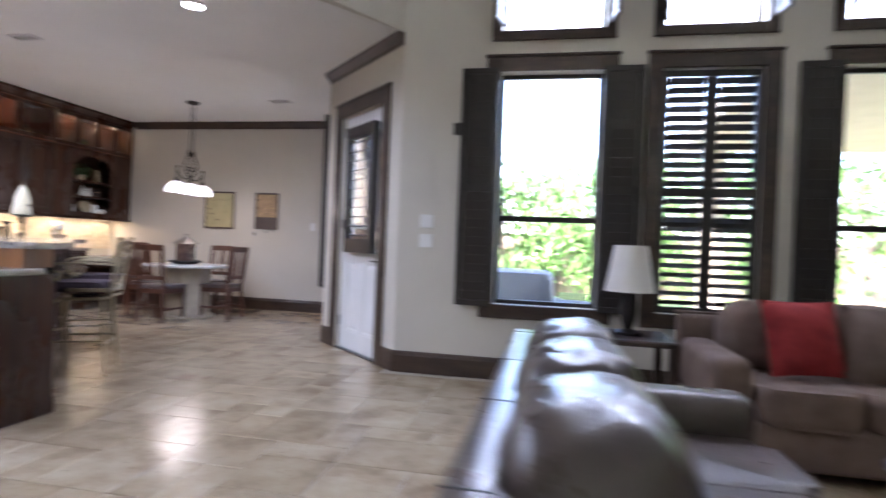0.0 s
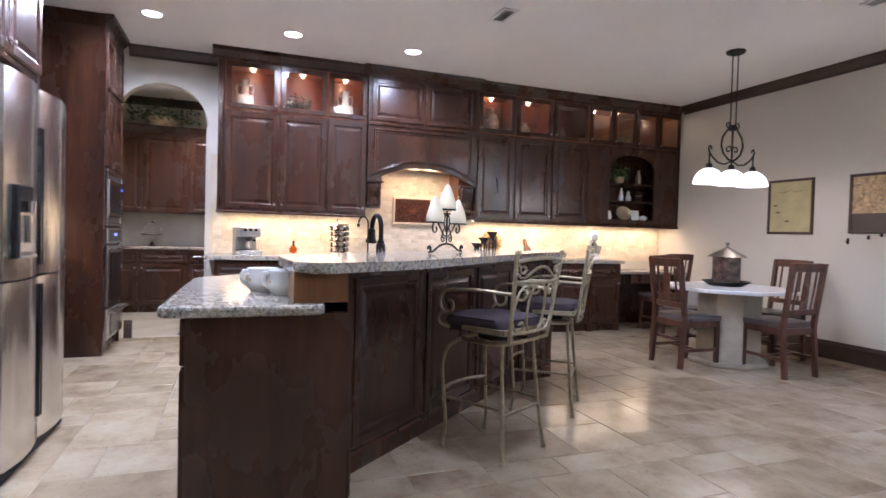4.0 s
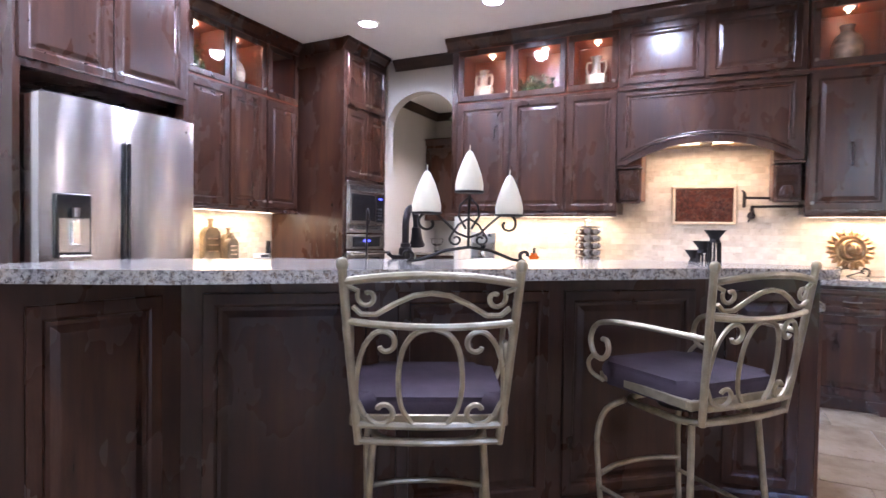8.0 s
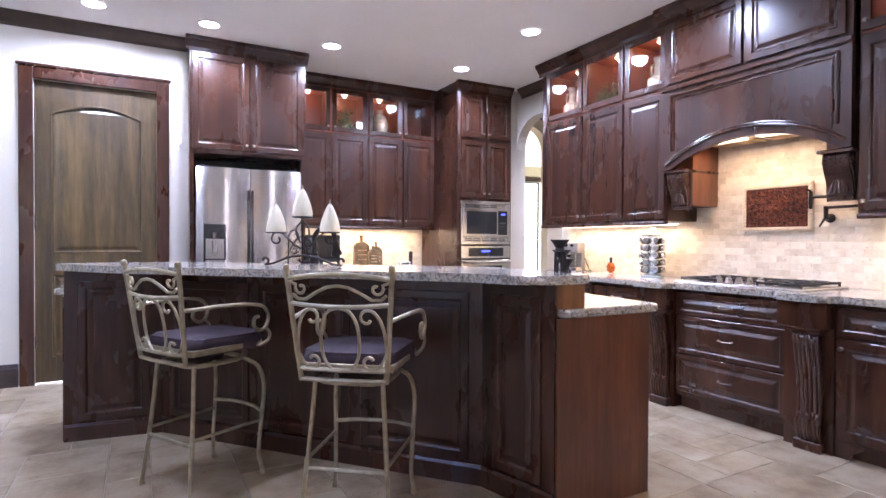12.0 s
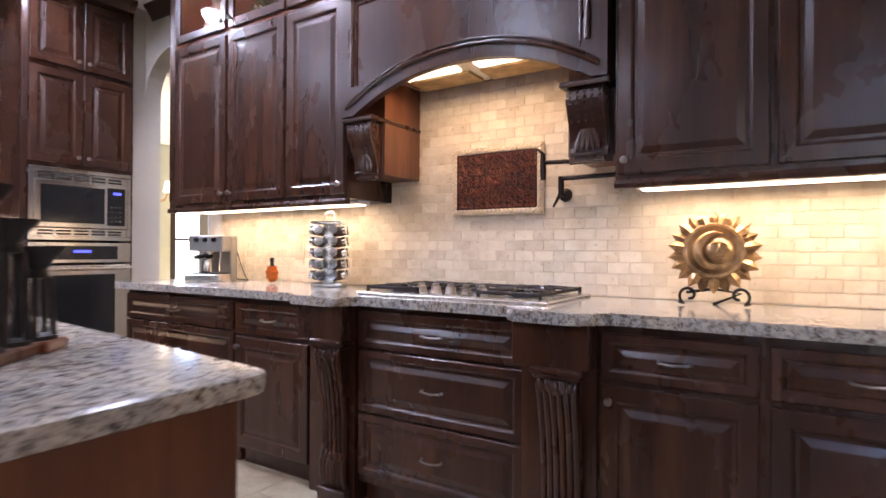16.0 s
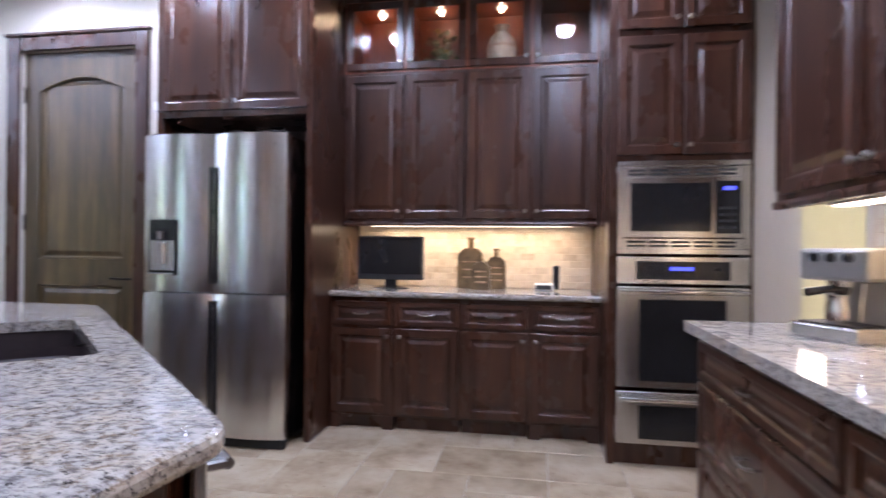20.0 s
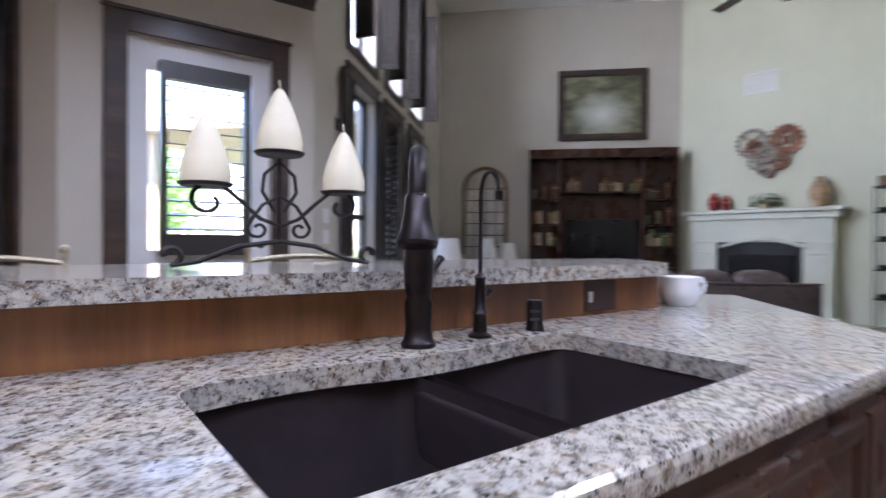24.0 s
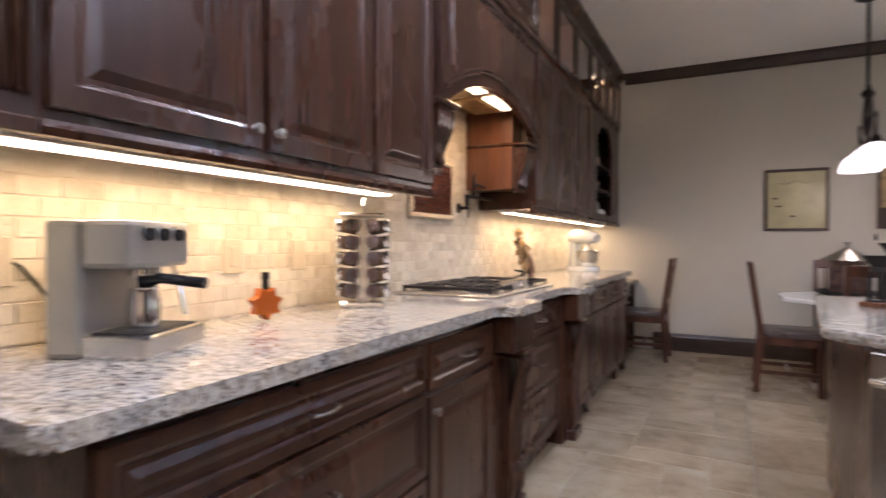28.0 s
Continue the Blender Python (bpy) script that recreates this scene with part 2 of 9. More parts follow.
def stone_piece(name, tones, rough, pit=0.25, cell=5.0):
    m, nt, b = shader(name, tones[1], rough)
    v = coords(nt, (1, 1, 1))
    n1 = noise_tex(nt, v, cell, 5, 0.6)
    col = ramp(nt, n1, [(0.28, tones[0]), (0.5, tones[1]), (0.74, tones[2])])
    oi = nt.nodes.new("ShaderNodeObjectInfo")
    geo = nt.nodes.new("ShaderNodeNewGeometry")
    add = nt.nodes.new("ShaderNodeMath")
    add.operation = 'ADD'
    nt.links.new(oi.outputs["Random"], add.inputs[0])
    nt.links.new(geo.outputs["Random Per Island"], add.inputs[1])
    fr = nt.nodes.new("ShaderNodeMath")
    fr.operation = 'FRACT'
    nt.links.new(add.outputs[0], fr.inputs[0])
    tone = ramp(nt, fr.outputs[0], [(0.0, (0.86, 0.82, 0.76)), (0.45, (1, 0.98, 0.95)), (1.0, (1.07, 1.05, 1.0))])
    col = mix(nt, col, tone, 1.0, 'MULTIPLY')
    fine = noise_tex(nt, v, 38, 5, 0.65)
    pits = ramp(nt, fine, [(0.30, (0.55, 0.48, 0.40)), (0.38, (1, 1, 1))])
    col = mix(nt, col, pits, 0.75, 'MULTIPLY')
    nt.links.new(col, b.inputs["Base Color"])
    nt.links.new(ramp(nt, n1, [(0.3, (rough * 1.35,) * 3), (0.7, (rough * 0.8,) * 3)]), b.inputs["Roughness"])
    bump(nt, b, fine, pit, 0.004)
    return m


FLOOR_TILE = stone_piece("travertine_floor", ((0.22, 0.155, 0.10), (0.36, 0.29, 0.205), (0.46, 0.395, 0.30)), 0.17, 0.07, 3.2)
WALL_TILE = stone_piece("tumbled_travertine", ((0.50, 0.42, 0.31), (0.62, 0.55, 0.44), (0.70, 0.64, 0.54)), 0.5, 0.35, 9)
GROUT = plain("grout", (0.60, 0.50, 0.37), 0.85)
GROUT_FLOOR = plain("floor_grout", (0.30, 0.26, 0.20), 0.8)


def glass(name, tint=(1, 1, 1), rough=0.0):
    m, nt, b = shader(name, tint, rough)
    b.inputs["Transmission Weight"].default_value = 1.0
    b.inputs["IOR"].default_value = 1.45
    return m


GLASS = glass("clear_glass")
AMBER = glass("amber_glass", (0.75, 0.22, 0.03))


def copper():
    m, nt, b = shader("copper_relief", (0.10, 0.03, 0.015), 0.36, 0.6)
    n = noise_tex(nt, coords(nt), 14, 4)
    nt.links.new(ramp(nt, n, [(0.35, (0.065, 0.019, 0.012)), (0.65, (0.17, 0.052, 0.028))]), b.inputs["Base Color"])
    return m


COPPER = copper()
COPPER_DARK = plain("dark_copper_ground", (0.035, 0.012, 0.009), 0.45, 0.5, 0.3, 20, 0.2)

# ---------------------------------------------------------------- mesh tools


def box(bm, x0, y0, z0, x1, y1, z1, bev=0.0, seg=1):
    r = bmesh.ops.create_cube(bm, size=1.0, matrix=Matrix.LocRotScale(((x0 + x1) / 2, (y0 + y1) / 2, (z0 + z1) / 2), None, (abs(x1 - x0), abs(y1 - y0), abs(z1 - z0))))
    if bev > 0:
        es = list({e for v in r["verts"] for e in v.link_edges})
        bmesh.ops.bevel(bm, geom=es, offset=bev, segments=seg, affect='EDGES', profile=0.5)
    return bm


def boxed(*a, **k):
    return box(bmesh.new(), *a, **k)


def lathe(profile, seg=20, bm=None, at=(0, 0, 0)):
    """Turns (radius, height) pairs about the upright axis."""
    bm = bm or bmesh.new()
    rings = []
    for r, z in profile:
        if r < 1e-5:
            rings.append([bm.verts.new((at[0], at[1], at[2] + z))])
        else:
            rings.append([bm.verts.new((at[0] + r * math.cos(2 * math.pi * i / seg), at[1] + r * math.sin(2 * math.pi * i / seg), at[2] + z)) for i in range(seg)])
    for a, b in zip(rings, rings[1:]):
        for i in range(seg):
            j = (i + 1) % seg
            q = [a[i % len(a)], a[j % len(a)], b[j % len(b)], b[i % len(b)]]
            q = [v for k, v in enumerate(q) if v not in q[:k]]
            if len(q) > 2:
                bm.faces.new(q)
    return bm


def sweep(points, radius, seg=8, closed=False, bm=None, flat=1.0):
    """A rod along points; flat squeezes it sideways to its up direction."""
    bm = bm or bmesh.new()
    pts = [Vector(p) for p in points]
    rings, up = [], None
    n = len(pts)
    for i, p in enumerate(pts):
        a = pts[(i - 1) % n] if (closed or i) else p
        b = pts[(i + 1) % n] if (closed or i < n - 1) else p
        d = (b - a).normalized()
        if up is None:
            up = Vector((0, 0, 1)) if abs(d.z) < 0.9 else Vector((1, 0, 0))
        side = d.cross(up).normalized()
        up = side.cross(d).normalized()
        r = radius[i] if isinstance(radius, (list, tuple)) else radius
        rings.append([bm.verts.new(p + side * (math.cos(2 * math.pi * k / seg) * r) + up * (math.sin(2 * math.pi * k / seg) * r * flat)) for k in range(seg)])
    m = n if closed else n - 1
    for i in range(m):
        a, b = rings[i], rings[(i + 1) % n]
        for k in range(seg):
            bm.faces.new((a[k], a[(k + 1) % seg], b[(k + 1) % seg], b[k]))
    if not closed:
        bm.faces.new(rings[0][::-1])
        bm.faces.new(rings[-1])
    return bm


def arc(cx, cz, r, a0, a1, n=12, y=0.0, rx=None):
    return [(cx + (rx or r) * math.cos(radians(a0 + (a1 - a0) * i / n)), y, cz + r * math.sin(radians(a0 + (a1 - a0) * i / n))) for i in range(n + 1)]


def spiral(cx, cz, r0, r1, a0, a1, n=22, y=0.0):
    out = []
    for i in range(n + 1):
        k = i / n
        r, a = r0 + (r1 - r0) * k, radians(a0 + (a1 - a0) * k)
        out.append((cx + r * math.cos(a), y, cz + r * math.sin(a)))
    return out


def flow(pts, n=4):
    """A smooth curve through the points."""
    p = [Vector(q) for q in pts]
    p = [p[0] * 2 - p[1]] + p + [p[-1] * 2 - p[-2]]
    out = []
    for i in range(1, len(p) - 2):
        a, b, c, d = p[i - 1:i + 3]
        for j in range(n):
            t = j / n
            out.append(0.5 * (2 * b + (c - a) * t + (2 * a - 5 * b + 4 * c - d) * t * t + (3 * b - a - 3 * c + d) * t ** 3))
    return out + [p[-2]]


def slab(pts, z0, z1, bev=0.0, seg=2, bm=None):
    """A plate with the outline pts (anticlockwise) between two heights."""
    bm = bm or bmesh.new()
    lo = [bm.verts.new((x, y, z0)) for x, y in pts]
    hi = [bm.verts.new((x, y, z1)) for x, y in pts]
    n = len(pts)
    top = bm.faces.new(hi)
    bot = bm.faces.new(lo[::-1])
    for i in range(n):
        bm.faces.new((lo[i], lo[(i + 1) % n], hi[(i + 1) % n], hi[i]))
    if bev:
        bmesh.ops.bevel(bm, geom=list(top.edges) + list(bot.edges), offset=bev, segments=seg, affect='EDGES', profile=0.5)
    return bm


def rounded(pts, r, n=5):
    """Rounds the corners of an outline."""
    out = []
    k = len(pts)
    for i in range(k):
        p, a, b = Vector(pts[i]), Vector(pts[i - 1]), Vector(pts[(i + 1) % k])
        ra = min(r, (a - p).length * 0.45, (b - p).length * 0.45)
        s, e = p + (a - p).normalized() * ra, p + (b - p).normalized() * ra
        for j in range(n + 1):
            t = j / n
            q = s * (1 - t) ** 2 + p * 2 * t * (1 - t) + e * t * t
            out.append((q.x, q.y))
    return out


def prism(poly, depth0, depth1, bm=None):
    """Extrudes an outline given as (x, z) from y = depth0 to depth1."""
    bm = bm or bmesh.new()
    a = [bm.verts.new((x, depth0, z)) for x, z in poly]
    b = [bm.verts.new((x, depth1, z)) for x, z in poly]
    n = len(poly)
    bm.faces.new(a)
    bm.faces.new(b[::-1])
    for i in range(n):
        bm.faces.new((a[i], b[i], b[(i + 1) % n], a[(i + 1) % n]))
    return bm


def mesh_of(name, bm, material, smooth=False):
    bmesh.ops.recalc_face_normals(bm, faces=bm.faces)
    me = bpy.data.meshes.new(name)
    bm.to_mesh(me)
    bm.free()
    for mm in (material if isinstance(material, (list, tuple)) else [material]):
        me.materials.append(mm)
    if smooth:
        me.polygons.foreach_set("use_smooth", [True] * len(me.polygons))
        me.set_sharp_from_angle(angle=radians(40))
    return me


def part(name, bm, material, parent, label="", m=None, smooth=False):
    me = bm if isinstance(bm, bpy.types.Mesh) else mesh_of(name, bm, material, smooth)
    ob = new(name, me)
    ob.parent = parent
    if m is not None:
        ob.matrix_basis = m
    return tagged(ob, label)


def thing(name, m, label, category, group="", kind=""):
    ob = new(name)
    ob.empty_display_size = 0.1
    ob.matrix_basis = m
    return tagged(ob, label, category, group, kind)


def solid(name, bm, material, label, category="", kind="", m=None, smooth=False, group=""):
    ob = new(name, mesh_of(name, bm, material, smooth))
    if m is not None:
        ob.matrix_basis = m
    return tagged(ob, label, category, group, kind)


def setting(name, bm, material, label, m=None, smooth=False):
    return solid(name, bm, material, label, "", "structure", m, smooth)


def rings_panel(w, h, rings, thick, x=0.0, z=0.0):
    """A door leaf facing -y, built of nested rectangles (inset, depth)."""
    bm = bmesh.new()
    loops = []
    for inset, d in [(0.0, thick)] + list(rings):
        loops.append([bm.verts.new((x + a, d, z + b)) for a, b in ((inset, inset), (w - inset, inset), (w - inset, h - inset), (inset, h - inset))])
    for p, q in zip(loops, loops[1:]):
        for i in range(4):
            bm.faces.new((p[i], p[(i + 1) % 4], q[(i + 1) % 4], q[i]))
    bm.faces.new(loops[-1])
    bm.faces.new(loops[0][::-1])
    return bm


def raised(w, h, frame_w=0.06, thick=0.02):
    f = min(frame_w, w * 0.22, h * 0.28)
    return rings_panel(w, h, [(0.0, 0.003), (0.003, 0.0), (f - 0.012, 0.0), (f - 0.004, 0.004), (f, 0.011), (f + 0.012, 0.011), (f + 0.035, 0.003), (f + 0.04, 0.0025)], thick)


def frame_ring(w, h, f, thick=0.02):
    """An open door frame (for glass) facing -y."""
    bm = bmesh.new()
    for a, b, c, d in ((0, 0, w, f), (0, h - f, w, h), (0, f, f, h - f), (w - f, f, w, h - f)):
        box(bm, a, 0, b, c, thick, d, 0.003)
    return bm


KNOB = None


def knob(parent, x, z, y=0.0):
    global KNOB
    if KNOB is None:
        KNOB = mesh_of("knob", lathe([(0.0, 0.026), (0.010, 0.025), (0.0145, 0.02), (0.0135, 0.014), (0.007, 0.010), (0.006, 0.003), (0.011, 0.0), (0.0, 0.0)], 12), NICKEL, True)
    return part("knob", KNOB, None, parent, "small satin nickel knob", pose(x, y, z, 90))


PULL = None


def pull(parent, x, z, y=0.0):
    global PULL
    if PULL is None:
        bm = sweep([(-0.048, 0, 0), (-0.045, -0.02, 0), (-0.025, -0.026, -0.002), (0, -0.027, -0.004), (0.025, -0.026, -0.002), (0.045, -0.02, 0), (0.048, 0, 0)], [0.006, 0.005, 0.004, 0.0045, 0.004, 0.005, 0.006], 8)
        PULL = mesh_of("drawer_pull", bm, NICKEL, True)
    return part("drawer_pull", PULL, None, parent, "curved satin nickel drawer pull", pose(x, y, z))


DOORS = {}


def door_leaf(parent, x, z, w, h, knob_side=0, knob_low=True, name="cabinet_door", glazed=False, mat=None, drawer=False):
    key = (round(w, 3), round(h, 3), glazed, mat.name if mat else "")
    if key not in DOORS:
        DOORS[key] = mesh_of(name, frame_ring(w, h, 0.05) if glazed else raised(w, h, 0.04 if drawer else 0.06), mat or WOOD)
    ob = part(name, DOORS[key], None, parent, "", pose(x, -0.02, z))
    if glazed:
        g = part("glass_pane", boxed(0.045, 0.008, 0.045, w - 0.045, 0.012, h - 0.045), GLASS, ob)
        g.visible_shadow = False
    if drawer:
        pull(ob, w / 2, h / 2)
    elif knob_side:
        knob(ob, 0.028 if knob_side < 0 else w - 0.028, 0.05 if knob_low else h - 0.05)
    return ob


def crown(pts_profile, length):
    bm = bmesh.new()
    rows = []
    for s in (0, length):
        rows.append([bm.verts.new((s, y, z)) for y, z in pts_profile])
    n = len(pts_profile)
    for i in range(n):
        bm.faces.new((rows[0][i], rows[0][(i + 1) % n], rows[1][(i + 1) % n], rows[1][i]))
    bm.faces.new(rows[0])
    bm.faces.new(rows[1][::-1])
    return bm


CROWN = ((0, 0), (0, -0.11), (-0.012, -0.11), (-0.016, -0.085), (-0.04, -0.055), (-0.062, -0.03), (-0.072, -0.022), (-0.078, 0))


def crown_run(name, p, q, z, parent=None, mat=None, label="dark stained crown moulding under the ceiling", profile=CROWN):
    """Moulding from p to q; it hangs on the right-hand side of the way p to q."""
    d = Vector((q[0] - p[0], q[1] - p[1]))
    m = pose(p[0], p[1], z, 0, 0, math.degrees(math.atan2(d.y, d.x)))
    bm = crown(profile, d.length)
    if parent is None:
        return setting(name, bm, mat or WOOD_TRIM, label, m)
    return part(name, bm, mat or WOOD_TRIM, parent, "", m)


BASEB = ((0, 0), (-0.018, 0), (-0.018, 0.15), (-0.012, 0.165), (-0.012, 0.175), (-0.006, 0.19), (0, 0.19))


def skirting(p, q):
    d = Vector((q[0] - p[0], q[1] - p[1]))
    return setting("baseboard", crown(BASEB, d.length), WOOD_TRIM, "dark stained tall baseboard along the wall", pose(p[0], p[1], 0, 0, 0, math.degrees(math.atan2(d.y, d.x))))


def wall_between(name, p, q, z0, z1, thick, mat, label, holes=()):
    """A wall from p to q whose face lies on the right-hand side of the way; holes are (s0, s1, z0, z1, arch rise)."""
    d = Vector((q[0] - p[0], q[1] - p[1]))
    L = d.length
    m = pose(p[0], p[1], 0, 0, 0, math.degrees(math.atan2(d.y, d.x)))
    bm = bmesh.new()
    cuts = sorted(holes)
    s = 0.0
    for s0, s1, h0, h1, rise in cuts:
        if s0 > s:
            box(bm, s, 0, z0, s0, thick, z1)
        if h0 > z0:
            box(bm, s0, 0, z0, s1, thick, h0)
        if rise:
            n = 14
            c, w = (s0 + s1) / 2, (s1 - s0) / 2
            ar = [(c - w * math.cos(math.pi * i / n), h1 + rise * math.sin(math.pi * i / n)) for i in range(n + 1)]
            for (xa, za), (xb, zb) in zip(ar, ar[1:]):
                prism([(xa, za), (xb, zb), (xb, z1), (xa, z1)], 0, thick, bm)
        elif h1 < z1:
            box(bm, s0, 0, h1, s1, thick, z1)
        s = s1
    if s < L:
        box(bm, s, 0, z0, L, thick, z1)
    bmesh.ops.remove_doubles(bm, verts=bm.verts, dist=1e-5)
    return setting(name, bm, mat, label, m)

# ---------------------------------------------------------------- the large structure
XW, YN, YB, ZC = -6.74, 9.24, 1.33, 3.07
XE, YP, YL, ZL = -1.75, 2.13, 5.72, 5.6
NE, DG, LC, PC = (XE, YN), (XE, 6.888), (-0.562, YL), (-1.5, YP)
EDGE = [PC, (-1.55, 3.6), (-1.05, 4.9), LC]
XB = 5.87
FP = (3.16, -1.89)

floor = setting("floor", boxed(-12, -6, -0.12, 7, 13.3, -0.004), GROUT_FLOOR, "pale travertine tile floor laid in mixed sizes")
ceil_pts = [(XW - 0.3, YB - 0.2), (-1.62, YB - 0.2), (-1.62, YP), (-1.66, 3.6), (-1.15, 4.93), LC, DG, (XE, YN + 0.2), (XW - 0.3, YN + 0.2)]
setting("ceiling", slab(ceil_pts, ZC, ZC + 0.14), CEIL, "flat off-white textured kitchen ceiling")
setting("ceiling_living", slab([(-1.9, -2.2), (XB + 0.2, -2.2), (XB + 0.2, YL + 0.2), (-1.9, YL + 0.2)], ZL, ZL + 0.14), CEIL, "high off-white living room ceiling")
wall_between("wall_west", (XW, YB), (XW, YN), 0, ZC, 0.13, PAINT, "beige plaster wall behind the cooktop with an arched opening", [(2.20 - YB, 3.05 - YB, 0, 2.36, 0.36)])
wall_between("wall_north", (XW, YN), NE, 0, ZC, 0.15, PAINT, "beige plaster wall of the breakfast nook with an arched doorway", [(-2.735 - XW, -2.04 - XW, 0, 2.30, 0.31)])
YH = 10.5
wall_between("wall_hall", (-2.44, YH), (-0.9, YH), 0, ZC, 0.12, PAINT, "beige wall of the back hall with a lit alcove", [(0.17, 0.98, 0.98, 2.47, 0)])
setting("alcove_back", boxed(-2.34, YH + 0.36, 0.9, -1.30, YH + 0.40, 2.6), PAINT, "back of the lit alcove in the hall")
wall_between("wall_hall_side", (-2.44, YH), (-2.44, 13.0), 0, ZC, 0.12, PAINT, "beige side wall of the back room")
wall_between("wall_hall_east", (-0.9, YH), (-0.9, YN + 0.15), 0, ZC, 0.12, PAINT, "plain wall that closes the back hall")
wall_between("wall_back_room", (-6.6, 13.0), (-2.44, 13.0), 0, ZC, 0.12, PAINT_GREEN, "pale green wall of the back room")
wall_between("wall_back_west", (-6.6, YN + 0.15), (-6.6, 13.0), 0, ZC, 0.12, PAINT_GREEN, "plain wall that closes the back room")
setting("ceiling_hall", slab([(-6.8, YN + 0.2), (-0.7, YN + 0.2), (-0.7, 13.2), (-6.8, 13.2)], ZC, ZC + 0.1), CEIL, "flat off-white ceiling of the back hall")
wall_between("wall_nook", NE, DG, 0, ZC, 0.2, PAINT, "beige wall with the breakfast window", [(YN - 8.70, YN - 7.26, 0.55, 2.72, 0)])
DL = (Vector(LC) - Vector(DG)).length
wall_between("wall_diagonal", DG, LC, 0, ZL, 0.16, PAINT, "beige diagonal wall with the patio door", [(0.375, 1.325, 0, 2.50, 0)])
WINS = [(0.322, 1.193), (1.668, 2.44), (3.01, 3.82)]
WZ, WH, TZ, TH_ = 0.66, 2.03, 3.045, 1.70
lw = [(a - LC[0], b - LC[0], WZ, WZ + WH, 0) for a, b in WINS]
wall_between("wall_living", LC, (XB, YL), 0, 2.87, 0.2, PAINT, "beige living room wall with tall shuttered windows", lw)
wall_between("wall_living_upper", LC, (XB, YL), 2.87, ZL, 0.2, PAINT, "beige upper living room wall with transom windows", [(a - LC[0], b - LC[0], TZ, TZ + TH_, 0) for a, b in WINS])
wall_between("wall_bookcase", (XB, YL), (XB, 1.3), 0, ZL, 0.2, PAINT, "tall beige living room wall with a built-in bookcase")
wall_between("wall_fireplace", (XB, 1.3), FP, 0, ZL, 0.2, PAINT_GREEN, "tall pale green diagonal fireplace wall")
wall_between("wall_south", FP, (-1.5, FP[1]), 0, ZL, 0.2, PAINT_GREEN, "plain wall that closes the living room")
wall_between("wall_pantry_side", (-1.5, FP[1]), PC, 0, ZL, 0.12, PAINT, "beige wall beside the pantry")
for i, (p, q) in enumerate(zip(EDGE, EDGE[1:])):
    wall_between("wall_soffit_%d" % (i + 1), p, q, ZC, ZL, 0.12, PAINT, "beige wall above the edge of the kitchen ceiling")
wall_between("wall_pantry", PC, (-3.05, YP), 0, ZC, 0.12, PAINT, "off-white wall with the pantry door", [(0.36, 1.27, 0, 2.55, 0)])
wall_between("wall_kitchen_south", (-3.05, YB), (XW, YB), 0, ZC, 0.15, PAINT, "wall behind the refrigerator and desk cabinets")
wall_between("wall_pantry_return", (-3.05, YP), (-3.05, YB), 0, ZC, 0.12, PAINT, "short return wall beside the refrigerator")

# crown mouldings and baseboards
crown_run("crown_moulding", (XW, 8.9), (XW, YN), ZC)
crown_run("crown_moulding", (XW, 2.3), (XW, 3.15), ZC)
crown_run("crown_moulding", (-6.3, YN), NE, ZC)
crown_run("crown_moulding", NE, DG, ZC)
crown_run("crown_moulding", DG, LC, ZC)
crown_run("crown_moulding", (-1.5, YP), (-3.03, YP), ZC)
skirting((-5.98, YN), (-2.735, YN))
skirting((-2.04, YN), NE)
skirting(NE, DG)
du = (Vector(LC) - Vector(DG)).normalized()
skirting(DG, tuple(Vector(DG) + du * 0.235))
skirting(tuple(Vector(DG) + du * 1.463), LC)
skirting(LC, (XB, YL))
skirting((-1.5, YP), (-1.75, YP))
skirting((-2.87, YP), (-3.05, YP))
skirting((XW, 2.28), (XW, 2.36))
skirting((XW, 3.07), (XW, 3.17))
skirting((-1.5, FP[1]), PC)

# ---------------------------------------------------------------- cabinets


def carcass(w, z0, z1, d, t=0.018):
    bm = bmesh.new()
    box(bm, 0, 0, z0, t, d, z1)
    box(bm, w - t, 0, z0, w, d, z1)
    box(bm, t, 0, z0, w - t, d, z0 + t)
    box(bm, t, 0, z1 - t, w - t, d, z1)
    box(bm, t, d - t, z0 + t, w - t, d, z1 - t)
    return bm


